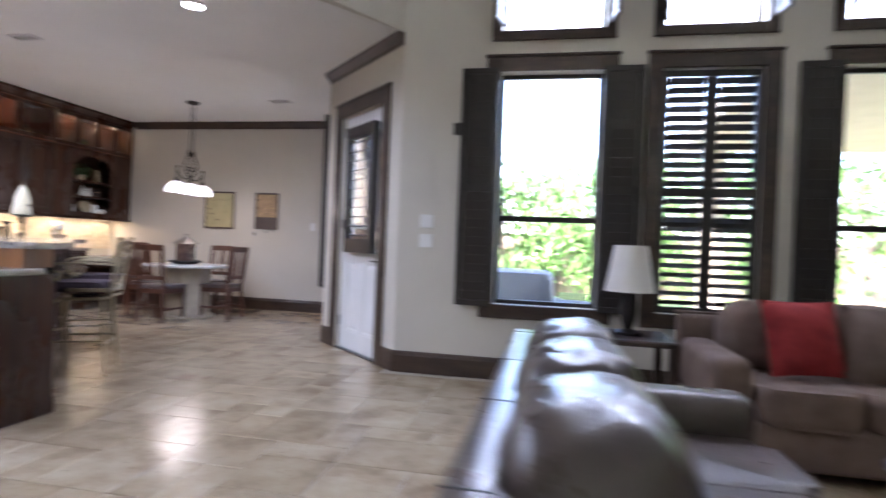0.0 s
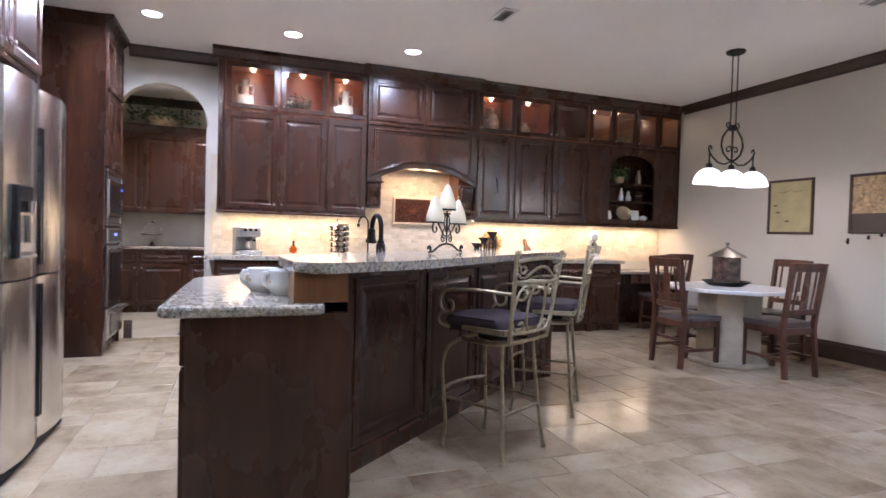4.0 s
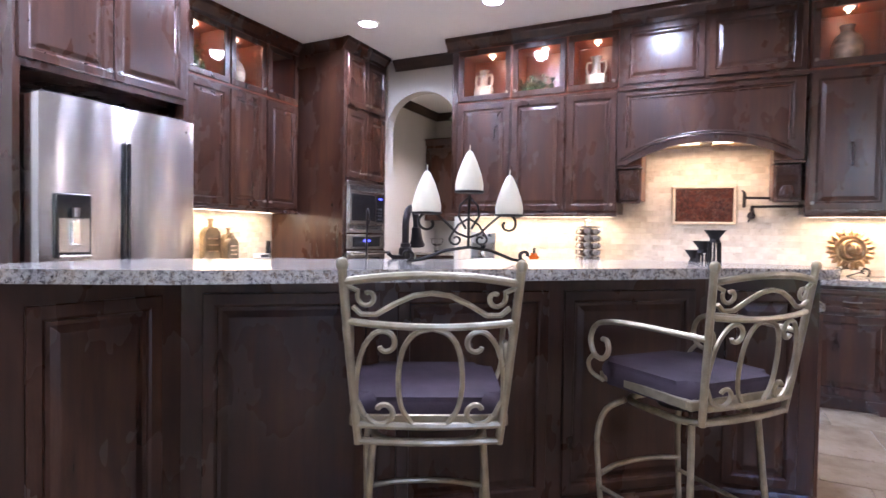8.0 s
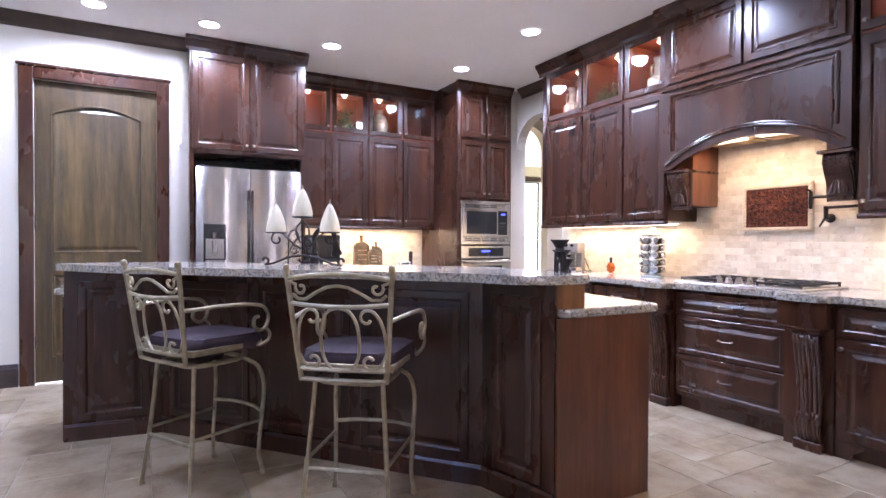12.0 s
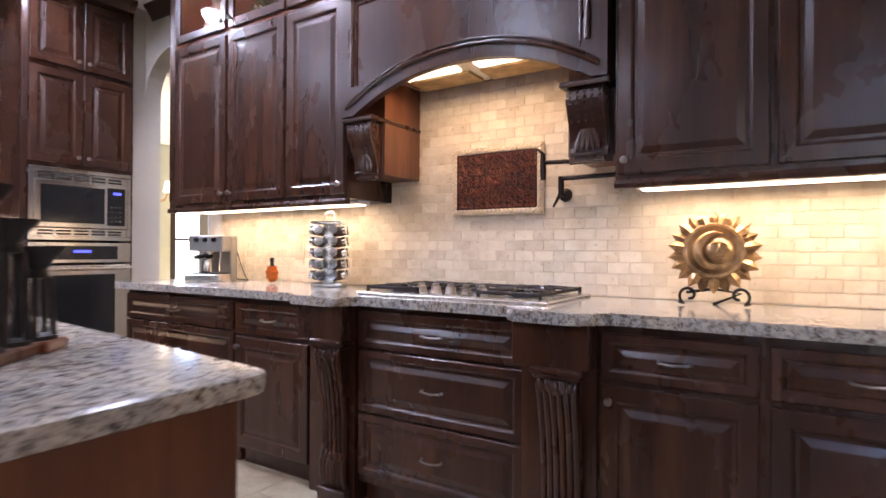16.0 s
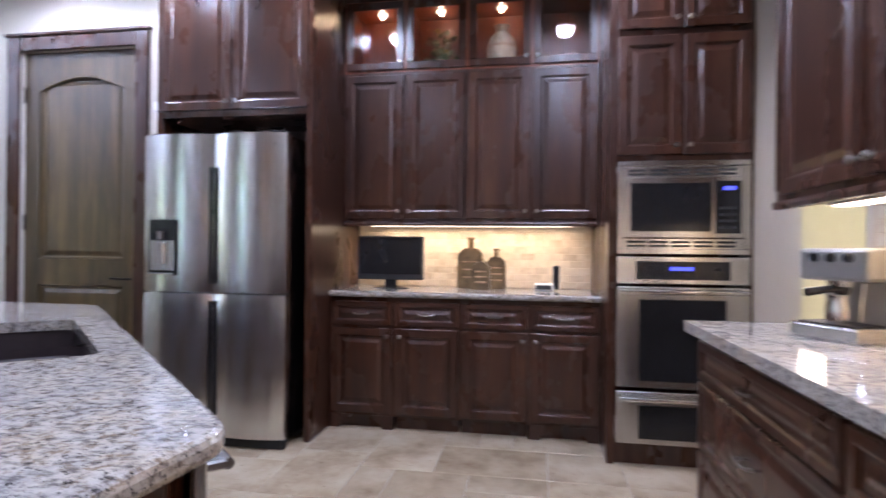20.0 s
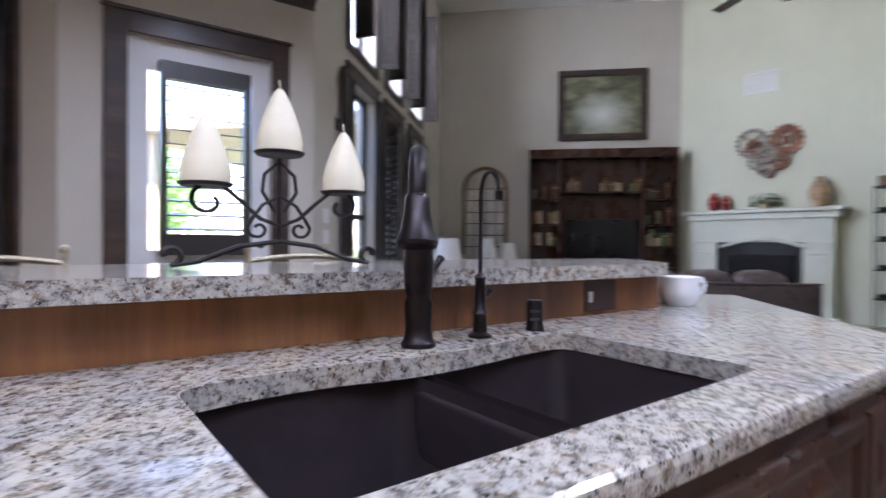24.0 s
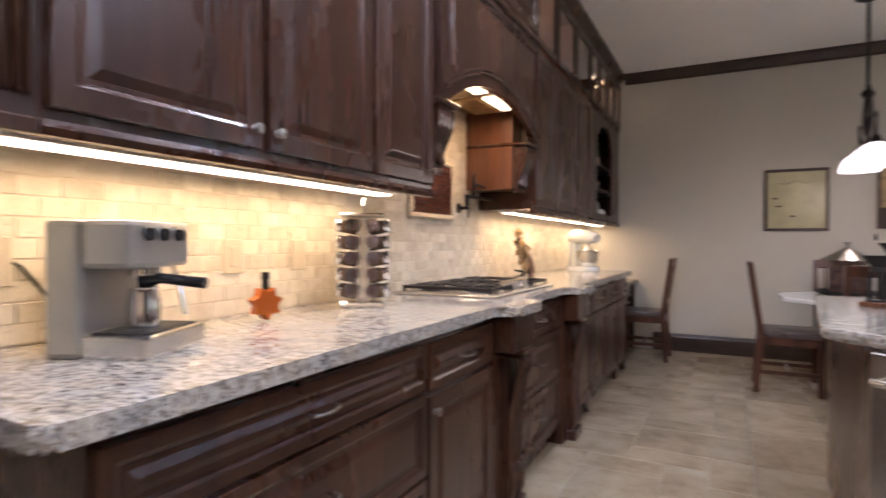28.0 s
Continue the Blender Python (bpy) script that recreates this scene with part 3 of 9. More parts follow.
def upper_unit(m, w, depth, label, z0=1.386, zm=2.44, z1=2.95, side=1, glazed=True, pucks=1, doors=1, group="upper kitchen cabinets"):
    u = thing("upper_cabinet", m, label, "cabinet", group)
    part("body", boxed(0, 0, z0, w, depth, zm), WOOD, u)
    dw = w / doors
    for k in range(doors):
        s = side if doors == 1 else (1 if k % 2 == 0 else -1)
        door_leaf(u, k * dw + 0.012, z0 + 0.022, dw - 0.024, zm - z0 - 0.044, s)
    if glazed:
        # the case's redness carries the look of lamplight in its colour
        part("display_case", carcass(w, zm, z1, depth), WOOD_CASE, u, "reddish wooden display case with lamp glow in its colour")
        for k in range(doors):
            s = side if doors == 1 else (1 if k % 2 == 0 else -1)
            door_leaf(u, k * dw + 0.012, zm + 0.016, dw - 0.024, z1 - zm - 0.03, s, True, "glass_door", True)
        if pucks:
            part("puck_light", lathe([(0, -0.012), (0.03, -0.012), (0.034, 0)], 14), PUCK, u, "small warm puck lamp", pose(w / 2, depth * 0.5, z1 - 0.019))
            lamp("puck", 'POINT', m @ pose(w / 2, depth * 0.5, z1 - 0.05), 0.16, (1.0, 0.66, 0.36), soft=0.006)
    else:
        part("upper_body", boxed(0, 0, zm, w, depth, z1), WOOD, u)
        for k in range(doors):
            s = side if doors == 1 else (1 if k % 2 == 0 else -1)
            door_leaf(u, k * dw + 0.012, zm + 0.016, dw - 0.024, z1 - zm - 0.03, s)
    part("crown", crown(((0, 0.12), (0, 0), (-0.006, 0), (-0.01, 0.03), (-0.045, 0.075), (-0.06, 0.085), (-0.066, 0.118), (-0.066, 0.12)), w), WOOD, u, "", pose(0, 0, z1 - 0.002))
    part("top_filler", boxed(0, 0.001, z1, w, depth, ZC - 0.001), WOOD, u)
    part("light_rail", crown(((0.02, 0), (0.02, -0.03), (-0.012, -0.03), (-0.018, -0.015), (-0.012, 0)), w), WOOD, u, "", pose(0, 0, z0))
    return u


def drawer_stack(m, w, depth, heights, label, z0=0.09, z1=0.874, cols=1):
    u = thing("base_cabinet", m, label, "cabinet", "base kitchen cabinets")
    part("body", boxed(0, 0, z0, w, depth, z1), WOOD, u)
    part("toe_kick", boxed(0.01, 0.04, 0, w - 0.01, depth, z0), WOOD, u)
    z = z1 - 0.015
    for h in heights:
        for c in range(cols):
            cw = w / cols
            door_leaf(u, c * cw + 0.006, z - h, cw - 0.012, h - 0.012, name="drawer_front", drawer=True)
        z -= h
    return u


def base_unit(m, w, depth, label, doors=1, drawers=1, side=1, z0=0.09, z1=0.874, feet=True):
    u = thing("base_cabinet", m, label, "cabinet", "base kitchen cabinets")
    part("body", boxed(0, 0, z0, w, depth, z1), WOOD, u)
    part("toe_kick", boxed(0.01, 0.05, 0, w - 0.01, depth, z0), WOOD, u)
    if feet:
        for a, s in ((0.0, 1), (w, -1)):
            part("bracket_foot", prism([(a, 0), (a + s * 0.07, 0), (a + s * 0.085, 0.03), (a + s * 0.13, 0.06), (a + s * 0.15, 0.09), (a, 0.09)], -0.004, 0.03), WOOD, u)
    dz = z1 - 0.015
    if drawers:
        cw = w / drawers
        for c in range(drawers):
            door_leaf(u, c * cw + 0.014, dz - 0.17, cw - 0.028, 0.155, name="drawer_front", drawer=True)
        dz -= 0.185
    dw = w / doors
    for k in range(doors):
        s = side if doors == 1 else (1 if k % 2 == 0 else -1)
        door_leaf(u, k * dw + 0.014, z0 + 0.02, dw - 0.028, dz - z0 - 0.025, s, False)
    return u


def west(y, front=-6.36):
    return pose(front, y, 0, 0, 0, 90)


def south(x, front):
    return pose(x, front, 0, 0, 0, 180)


# cooktop wall, upper run
for i, (y, w, s) in enumerate(((3.245, 0.545, 1), (3.79, 0.512, -1), (4.302, 0.448, 1))):
    uc = upper_unit(west(y), w, 0.378, "tall dark alder upper cabinet with lit glass display door", side=s)
    if i == 0:
        part("corner_stile", boxed(-0.065, 0.0, 1.386, 0, 0.378, ZC - 0.001), WOOD, uc)
        part("stile_rail", boxed(-0.072, -0.014, 1.356, 0, 0.02, 1.386, 0.004), WOOD, uc)
        for j in range(3):
            part("reed", lathe([(0, 0), (0.008, 0.012), (0.008, 1.50), (0, 1.512)], 8), WOOD, uc, "", pose(-0.052 + j * 0.018, -0.003, 1.42), True)
        part("crown_return", crown(((0, 0.12), (0, 0), (-0.006, 0), (-0.01, 0.03), (-0.045, 0.075), (-0.06, 0.085), (-0.066, 0.118), (-0.066, 0.12)), 0.125), WOOD, uc, "", pose(-0.125, 0, 2.948))
for i, (y, w, s) in enumerate(((6.11, 0.52, -1), (6.63, 0.535, 1), (7.165, 0.535, -1))):
    upper_unit(west(y), w, 0.378, "tall dark alder upper cabinet with lit glass display door", side=s, pucks=i < 2)
for y0, y1 in ((3.25, 4.7), (6.15, 7.6), (7.75, 8.4), (8.5, 9.15)):
    fx = thing("under_cabinet_light", pose(-6.55, (y0 + y1) / 2, 1.386), "slim warm strip light under the upper cabinets", "light", "under-cabinet lights")
    part("housing", boxed(-0.05, -(y1 - y0) / 2, -0.018, 0.05, (y1 - y0) / 2, 0), WHITE, fx)
    part("diffuser", boxed(-0.035, -(y1 - y0) / 2 + 0.02, -0.024, 0.035, (y1 - y0) / 2 - 0.02, -0.018), STRIP, fx)
    lamp("strip", 'AREA', pose(-6.55, (y0 + y1) / 2, 1.352, 0, 0, 90), 0.82 * (y1 - y0), WARM, size=y1 - y0 - 0.05, size_y=0.05)

# hutch beside the nook with an arched open shelf
hu = thing("hutch_cabinet", west(7.70), "dark alder hutch with an arched open shelf and lit doors", "cabinet")
HW = YN - 7.70 - 0.004
c0, c1 = 8.06 - 7.70, 8.81 - 7.70
bm = bmesh.new()
n = 14
ar = [(c0 + (c1 - c0) * (1 - math.cos(math.pi * i / n)) / 2, 2.12 + 0.22 * math.sin(math.pi * i / n)) for i in range(n + 1)]
box(bm, 0, 0, 1.386, c0, 0.03, 2.44)
box(bm, c1, 0, 1.386, HW, 0.03, 2.44)
for (xa, za), (xb, zb) in zip(ar, ar[1:]):
    prism([(xa, za), (xb, zb), (xb, 2.44), (xa, 2.44)], 0, 0.03, bm)
box(bm, c0, 0, 1.386, c1, 0.03, 1.46)
part("front_frame", bm, WOOD, hu)
part("carcass", carcass(HW, 1.386, 2.44, 0.378), WOOD, hu)
for z in (1.44, 1.70, 1.94):
    part("shelf", boxed(0.02, 0.03, z, HW - 0.02, 0.36, z + 0.02), WOOD, hu)
# redder wood here stands in for the lamp glow inside
part("display_case", carcass(HW, 2.44, 2.95, 0.378), WOOD_RED, hu, "reddish wooden display case with lamp glow in its colour")
for k in range(4):
    gx = 0.02 + k * (HW - 0.03) / 4
    door_leaf(hu, gx, 2.452, (HW - 0.03) / 4 - 0.008, 0.49, -1, True, "glass_door", True)
    part("puck_light", lathe([(0, -0.012), (0.03, -0.012), (0.034, 0)], 14), PUCK, hu, "", pose(gx + 0.18, 0.19, 2.931))
    if k != 2:
        lamp("puck", 'POINT', west(7.70) @ pose(gx + 0.18, 0.17, 2.90), 0.13, WARM, soft=0.006)
part("crown", crown(((0, 0.12), (0, 0), (-0.006, 0), (-0.01, 0.03), (-0.045, 0.075), (-0.06, 0.085), (-0.066, 0.118), (-0.066, 0.12)), HW), WOOD, hu, "", pose(0, 0, 2.948))
part("top_filler", boxed(0, 0.001, 2.95, HW, 0.37, ZC - 0.001), WOOD, hu)
part("light_rail", crown(((0.02, 0), (0.02, -0.03), (-0.012, -0.03), (-0.018, -0.015), (-0.012, 0)), HW), WOOD, hu, "", pose(0, 0, 1.386))

# range hood (local x runs north, -y away from the wall)
WL = pose(XW, 0, 0, 0, 0, 90)
H0, H1, HC, HF = 4.752, 6.092, 5.43, -0.43
hood = thing("range_hood", WL, "large dark alder mantel hood with an arched front and carved corbels", "range hood")
n = 20
ar = [(HC - 0.60 + 1.20 * i / n, 1.785 + 0.165 * (1 - abs(2 * i / n - 1) ** 2.2)) for i in range(n + 1)]
bm = bmesh.new()
box(bm, H0, HF, 1.785, HC - 0.60, HF + 0.04, 2.42)
box(bm, HC + 0.60, HF, 1.785, H1, HF + 0.04, 2.42)
for (xa, za), (xb, zb) in zip(ar, ar[1:]):
    prism([(xa, za), (xb, zb), (xb, 2.42), (xa, 2.42)], HF, HF + 0.04, bm)
bmesh.ops.remove_doubles(bm, verts=bm.verts, dist=1e-5)
part("arched_front", bm, WOOD, hood)
for a in (H0, H1 - 0.03):
    part("side_panel", boxed(a, HF + 0.04, 1.77, a + 0.03, -0.002, 2.95), WOOD, hood)
for dz, dy, r in ((0.062, 0.004, 0.009), (0.082, 0.003, 0.006)):
    pts = [(H0 + 0.03, HF - dy, 1.795 + dz * 0.5)] + [(x, HF - dy, z + dz) for x, z in ar] + [(H1 - 0.03, HF - dy, 1.795 + dz * 0.5)]
    part("arch_moulding", sweep(pts, r, 8), WOOD, hood, "", None, True)
for (xa, za), (xb, zb) in (((H0 + 0.075, 1.93), (H0 + 0.075, 2.36)), ((H0 + 0.075, 2.36), (H1 - 0.075, 2.36)), ((H1 - 0.075, 2.36), (H1 - 0.075, 1.93))):
    part("panel_moulding", sweep([(xa, HF - 0.003, za), (xb, HF - 0.003, zb)], 0.011, 6), WOOD, hood)
    k_ = 0.028
    part("panel_bead", sweep([(xa + (k_ if xa < HC else -k_), HF - 0.002, min(za, 2.36 - k_)), (xb + (k_ if xb < HC else -k_), HF - 0.002, min(zb, 2.36 - k_))], 0.006, 6), WOOD, hood)
part("apron_moulding", boxed(H0 - 0.01, HF - 0.02, 2.40, H1 + 0.01, HF + 0.02, 2.44, 0.008), WOOD, hood)
part("upper_box", boxed(H0, HF + 0.012, 2.44, H1, -0.03, 2.95), WOOD, hood)
hw2 = (H1 - H0) / 2 - 0.05
for k in range(2):
    part("raised_panel", raised(hw2, 0.47, 0.055), WOOD, hood, "", pose(H0 + 0.035 + k * (hw2 + 0.03), HF - 0.008, 2.46))
part("crown", crown(((0, 0.12), (0, 0), (-0.006, 0), (-0.01, 0.03), (-0.05, 0.075), (-0.065, 0.085), (-0.075, 0.118), (-0.075, 0.12)), H1 - H0 + 0.12), WOOD, hood, "", pose(H0 - 0.06, HF + 0.01, 2.948))
part("top_filler", boxed(H0, HF + 0.013, 2.95, H1, -0.03, ZC - 0.001), WOOD, hood)
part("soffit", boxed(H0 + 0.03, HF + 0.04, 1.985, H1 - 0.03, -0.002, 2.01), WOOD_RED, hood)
liner = part("liner", boxed(HC - 0.42, -0.385, 1.955, HC + 0.42, -0.10, 1.985, 0.006), STEEL, hood, "steel hood liner with mesh filters")
for k in (-1, 1):
    part("filter", boxed(HC + 0.20 * k - 0.17, -0.27, 1.948, HC + 0.20 * k + 0.17, -0.12, 1.956), GOLD, liner)
    part("hood_lamp", boxed(HC + 0.20 * k - 0.15, -0.37, 1.948, HC + 0.20 * k + 0.15, -0.30, 1.957), PUCK, liner)
lamp("hood_light", 'AREA', WL @ pose(HC, -0.33, 1.93), 1.1, (1.0, 0.72, 0.40), size=0.7, size_y=0.15)
for s, a in ((1, H0), (-1, H1)):
    x0, x1 = sorted((a, a + s * 0.19))
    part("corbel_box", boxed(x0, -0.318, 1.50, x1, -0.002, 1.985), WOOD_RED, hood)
    cx0, cx1 = x0 + 0.022, x1 - 0.022
    prof = [(-0.32, 1.5), (-0.341, 1.497), (-0.351, 1.51), (-0.347, 1.53), (-0.353, 1.56), (-0.367, 1.595), (-0.385, 1.63), (-0.401, 1.67), (-0.409, 1.71), (-0.407, 1.745), (-0.395, 1.76), (-0.32, 1.76)]
    YX = Matrix(((0, 1, 0, 0), (1, 0, 0, 0), (0, 0, 1, 0), (0, 0, 0, 1)))
    cb = part("corbel", prism(prof, cx0, cx1), WOOD, hood, "carved wooden acanthus corbel", YX)
    for fx in (cx0 - 0.001, cx1 + 0.001):
        part("volute", sweep([(fx, y_, z_) for y_, _, z_ in [(-0.333, 0, 1.53), (-0.34, 0, 1.59), (-0.36, 0, 1.65)] + spiral(-0.371, 1.712, 0.032, 0.008, 230, -220, 18)], 0.005, 6), WOOD, hood, "", None, True)
        part("foot_curl", sweep([(fx, y_, z_) for y_, _, z_ in spiral(-0.335, 1.522, 0.016, 0.005, 200, 560, 12)], 0.004, 6), WOOD, hood, "", None, True)
    for j in range(6):
        z_ = 1.74 - j * 0.022
        y_ = -0.409 + max(0.0, (1.71 - z_)) * 0.36
        for i in range(5):
            part("bead", lathe([(0, -0.007), (0.006, -0.004), (0.007, 0), (0.006, 0.004), (0, 0.007)], 7), WOOD, hood, "", pose(cx0 + (cx1 - cx0) * (i + 0.5) / 5, y_, z_), True)
    for i in range(5):
        k = (i - 2) / 2
        part("acanthus_leaf", sweep([((x0 + x1) / 2 + k * 0.018, -0.365, 1.61), ((x0 + x1) / 2 + k * 0.034, -0.359, 1.57), ((x0 + x1) / 2 + k * 0.044, -0.361, 1.535), ((x0 + x1) / 2 + k * 0.05, -0.371, 1.515)], [0.006, 0.011, 0.010, 0.003], 7), WOOD, hood, "", None, True)
    part("corbel_cap", boxed(x0 - 0.006, -0.425, 1.76, x1 + 0.006, -0.002, 1.782, 0.006), WOOD, hood)
    part("corbel_backplate", boxed(x0 + 0.006, -0.325, 1.47, x1 - 0.006, -0.3175, 1.76, 0.003), WOOD, hood)
    part("corbel_base", boxed(x0 + 0.03, -0.35, 1.475, x1 - 0.03, -0.318, 1.497, 0.005), WOOD, hood)

# base run on the cooktop wall
BF = -6.10


def wb(y, front=BF):
    return pose(front, y, 0, 0, 0, 90)


drawer_stack(wb(3.18), 1.04, 0.62, (0.16, 0.27, 0.27), "dark alder base cabinet with three wide drawers")
base_unit(wb(4.22), 0.555, 0.62, "dark alder base cabinet with one drawer above a raised panel door", side=-1, feet=False)
ckc = drawer_stack(wb(5.05, -6.12), 0.80, 0.60, (0.17, 0.28, 0.28), "dark alder cooktop cabinet with a plain rail above two deep drawers")
for y, leg in ((4.775, 0.185), (5.85, 0.165)):
    p = thing("carved_pilaster", wb(y, -6.0), "dark carved and fluted wooden furniture leg beside the cooktop drawers", "pilaster", "cooktop pilasters")
    part("block", boxed(0, 0.085, 0.0, 0.275, 0.72, 0.874), WOOD, p)
    part("frieze", boxed(0.0, 0.0, 0.72, 0.275, 0.085, 0.874, 0.004), WOOD, p)
    part("capital", boxed(leg - 0.10, -0.012, 0.70, leg + 0.09, 0.085, 0.724, 0.007), WOOD, p)
    part("necking", boxed(leg - 0.088, -0.002, 0.682, leg + 0.078, 0.085, 0.702, 0.006), WOOD, p)
    part("plinth", boxed(leg - 0.085, 0.03, 0.0, leg + 0.075, 0.085, 0.06, 0.006), WOOD, p)
    for i in range(6):
        x = leg - 0.065 + i * 0.024
        k = 1 - abs(i - 2.5) / 5.5
        pts = [(x, 0.075, 0.06), (x, 0.055, 0.10), (x, 0.05, 0.16), (x, 0.066, 0.24), (x, 0.062, 0.38), (x, 0.048, 0.50), (x, 0.028, 0.60), (x, 0.014, 0.655), (x, 0.03, 0.69)]
        pts = [(a, b - 0.012 * k, c) for a, b, c in pts]
        part("reed", sweep(pts, [0.012, 0.014, 0.015, 0.011, 0.012, 0.0125, 0.013, 0.014, 0.011], 8), WOOD, p, "", None, True)
    for z, yy in ((0.655, 0.006), (0.20, 0.046)):
        for i in range(5):
            part("acanthus_leaf", lathe([(0, -0.028), (0.010, -0.018), (0.016, 0.0), (0.010, 0.02), (0, 0.028)], 8), WOOD, p, "", pose(leg - 0.055 + i * 0.026, yy - 0.004 * (2 - abs(i - 2)), z + 0.006 * (i % 2), 12), True)
    part("leg_core", boxed(leg - 0.07, 0.06, 0.06, leg + 0.06, 0.086, 0.69), WOOD, p)
for i in range(4):
    base_unit(wb(6.126 + 0.491 * i), 0.491, 0.62, "dark alder base cabinet with one drawer above a raised panel door", side=(-1, 1, -1, 1)[i], feet=i in (0, 3))
CT0, CT1 = 0.874, 0.914
cpts = [(XW + 0.012, 3.09), (-6.06, 3.09), (-6.045, 3.105), (-6.05, 4.735), (-5.96, 4.75), (-5.96, 5.045), (-6.075, 5.06), (-6.075, 5.825), (-5.96, 5.84), (-5.96, 6.135), (-6.05, 6.15), (-6.045, 8.13), (XW + 0.012, 8.13)]
solid("granite_worktop", slab(rounded(cpts, 0.03, 4), CT0, CT1, 0.0185, 4), GRANITE, "speckled grey granite worktop with rounded edge along the cooktop wall", "countertop")
desk = thing("kitchen_desk", wb(8.13, -6.18), "low dark wooden built-in desk with granite top against the nook wall", "desk")
part("desktop", boxed(0, -0.03, 0.73, YN - 8.13 - 0.005, 0.55, 0.77, 0.008), GRANITE, desk)
part("end_panel", boxed(YN - 8.13 - 0.03, 0.0, 0, YN - 8.13 - 0.005, 0.55, 0.73), WOOD, desk)
part("pencil_drawer", raised(0.7, 0.12, 0.03), WOOD, desk, "", pose(0.2, 0.0, 0.605))
part("modesty_panel", boxed(0.0, 0.50, 0.0, YN - 8.13 - 0.03, 0.55, 0.73), WOOD, desk)

# refrigerator wall
FR = 2.27
for k in range(4):
    upper_unit(south(-4.09 - 0.44 * k, 1.69), 0.44, 0.355, "tall dark alder upper cabinet with lit glass display door", side=1 if k % 2 == 0 else -1, pucks=k < 3)
for k in range(4):
    base_unit(south(-4.09 - 0.44 * k, 1.94), 0.44, 0.6, "dark alder base cabinet with one drawer above a raised panel door", side=1 if k % 2 == 0 else -1, feet=k in (0, 3))
solid("granite_worktop", slab(rounded([(-5.848, YB + 0.012), (-4.088, YB + 0.012), (-4.088, 1.977), (-5.848, 1.977)], 0.01, 3), CT0, CT1, 0.0185, 4), GRANITE, "speckled grey granite worktop of the desk niche", "countertop")
fx = thing("under_cabinet_light", pose(-4.97, 1.5, 1.386), "slim warm strip light under the upper cabinets", "light", "under-cabinet lights")
part("housing", boxed(-0.75, -0.05, -0.018, 0.75, 0.05, 0), WHITE, fx)
part("diffuser", boxed(-0.73, -0.035, -0.024, 0.73, 0.035, -0.018), STRIP, fx)
lamp("strip", 'AREA', pose(-4.97, 1.5, 1.352), 1.35, WARM, size=1.45, size_y=0.05)

fc = thing("fridge_cabinet", south(-3.03, FR), "tall dark alder refrigerator surround with two raised panel doors above", "cabinet")
part("side_panel", boxed(0, 0, 0, 0.035, FR - YB - 0.002, 2.95), WOOD, fc)
part("side_panel", boxed(1.02, 0, 0, 1.058, FR - YB - 0.002, 2.95), WOOD, fc)
part("upper_body", boxed(0.035, 0.0, 2.02, 1.02, 0.6, 2.95), WOOD, fc)
part("recess_back", boxed(0.035, 0.5, 1.0, 1.02, 0.52, 2.02), RUBBER, fc)
for k in range(2):
    door_leaf(fc, 0.02 + k * 0.51, 2.06, 0.50, 0.88, 1 if k == 0 else -1)
part("crown", crown(((0, 0.12), (0, 0), (-0.006, 0), (-0.01, 0.03), (-0.045, 0.075), (-0.06, 0.085), (-0.066, 0.118), (-0.066, 0.12)), 1.11), WOOD, fc, "", pose(-0.03, 0, 2.948))
part("top_filler", boxed(0, 0.001, 2.95, 1.058, 0.6, ZC - 0.001), WOOD, fc)

setting("wall_oven_return", boxed(XW, YB, 0, -6.609, 2.20, ZC), PAINT, "narrow off-white wall between the oven tower and the arch")
ov = thing("oven_cabinet", south(-5.85, 2.26), "tall dark alder oven tower with double doors above the appliances", "cabinet")
OW = 0.757
part("side_panel", boxed(0, 0, 0.0, 0.04, 0.9, 2.95), WOOD, ov)
part("side_panel", boxed(OW - 0.02, 0, 0.0, OW, 0.9, 2.95), WOOD, ov)
part("body_top", boxed(0.04, 0, 1.70, OW - 0.02, 0.9, 2.95), WOOD, ov)
part("body_back", boxed(0.04, 0.5, 0.0, OW - 0.02, 0.9, 1.70), WOOD, ov)
part("plinth", boxed(0.04, 0.03, 0.0, OW - 0.02, 0.5, 0.13), WOOD, ov)
for k in range(2):
    door_leaf(ov, 0.047 + k * 0.349, 1.73, 0.335, 0.66, 1 if k == 0 else -1)
    door_leaf(ov, 0.047 + k * 0.349, 2.43, 0.335, 0.50, 1 if k == 0 else -1)
part("crown", crown(((0, 0.12), (0, 0), (-0.006, 0), (-0.01, 0.03), (-0.045, 0.075), (-0.06, 0.085), (-0.066, 0.118), (-0.066, 0.12)), OW + 0.02), WOOD, ov, "", pose(-0.02, 0, 2.948))
part("top_filler", boxed(0, 0.001, 2.95, OW, 0.6, ZC - 0.001), WOOD, ov)
for i in range(4):
    part("reed", lathe([(0, 0), (0.007, 0), (0.007, 0.95), (0, 0.95)], 8), WOOD, ov, "", pose(0.008 + i * 0.009, -0.004, 2.0), True)

from mathutils import geometry

# ---------------------------------------------------------------- island
def fill_between(bm, outer, inner):
    """Closes the flat ring between two outlines."""
    vs = list(outer) + list(inner)
    for tri in geometry.tessellate_polygon([[v.co for v in outer], [v.co for v in inner]]):
        bm.faces.new([vs[k] for k in tri])


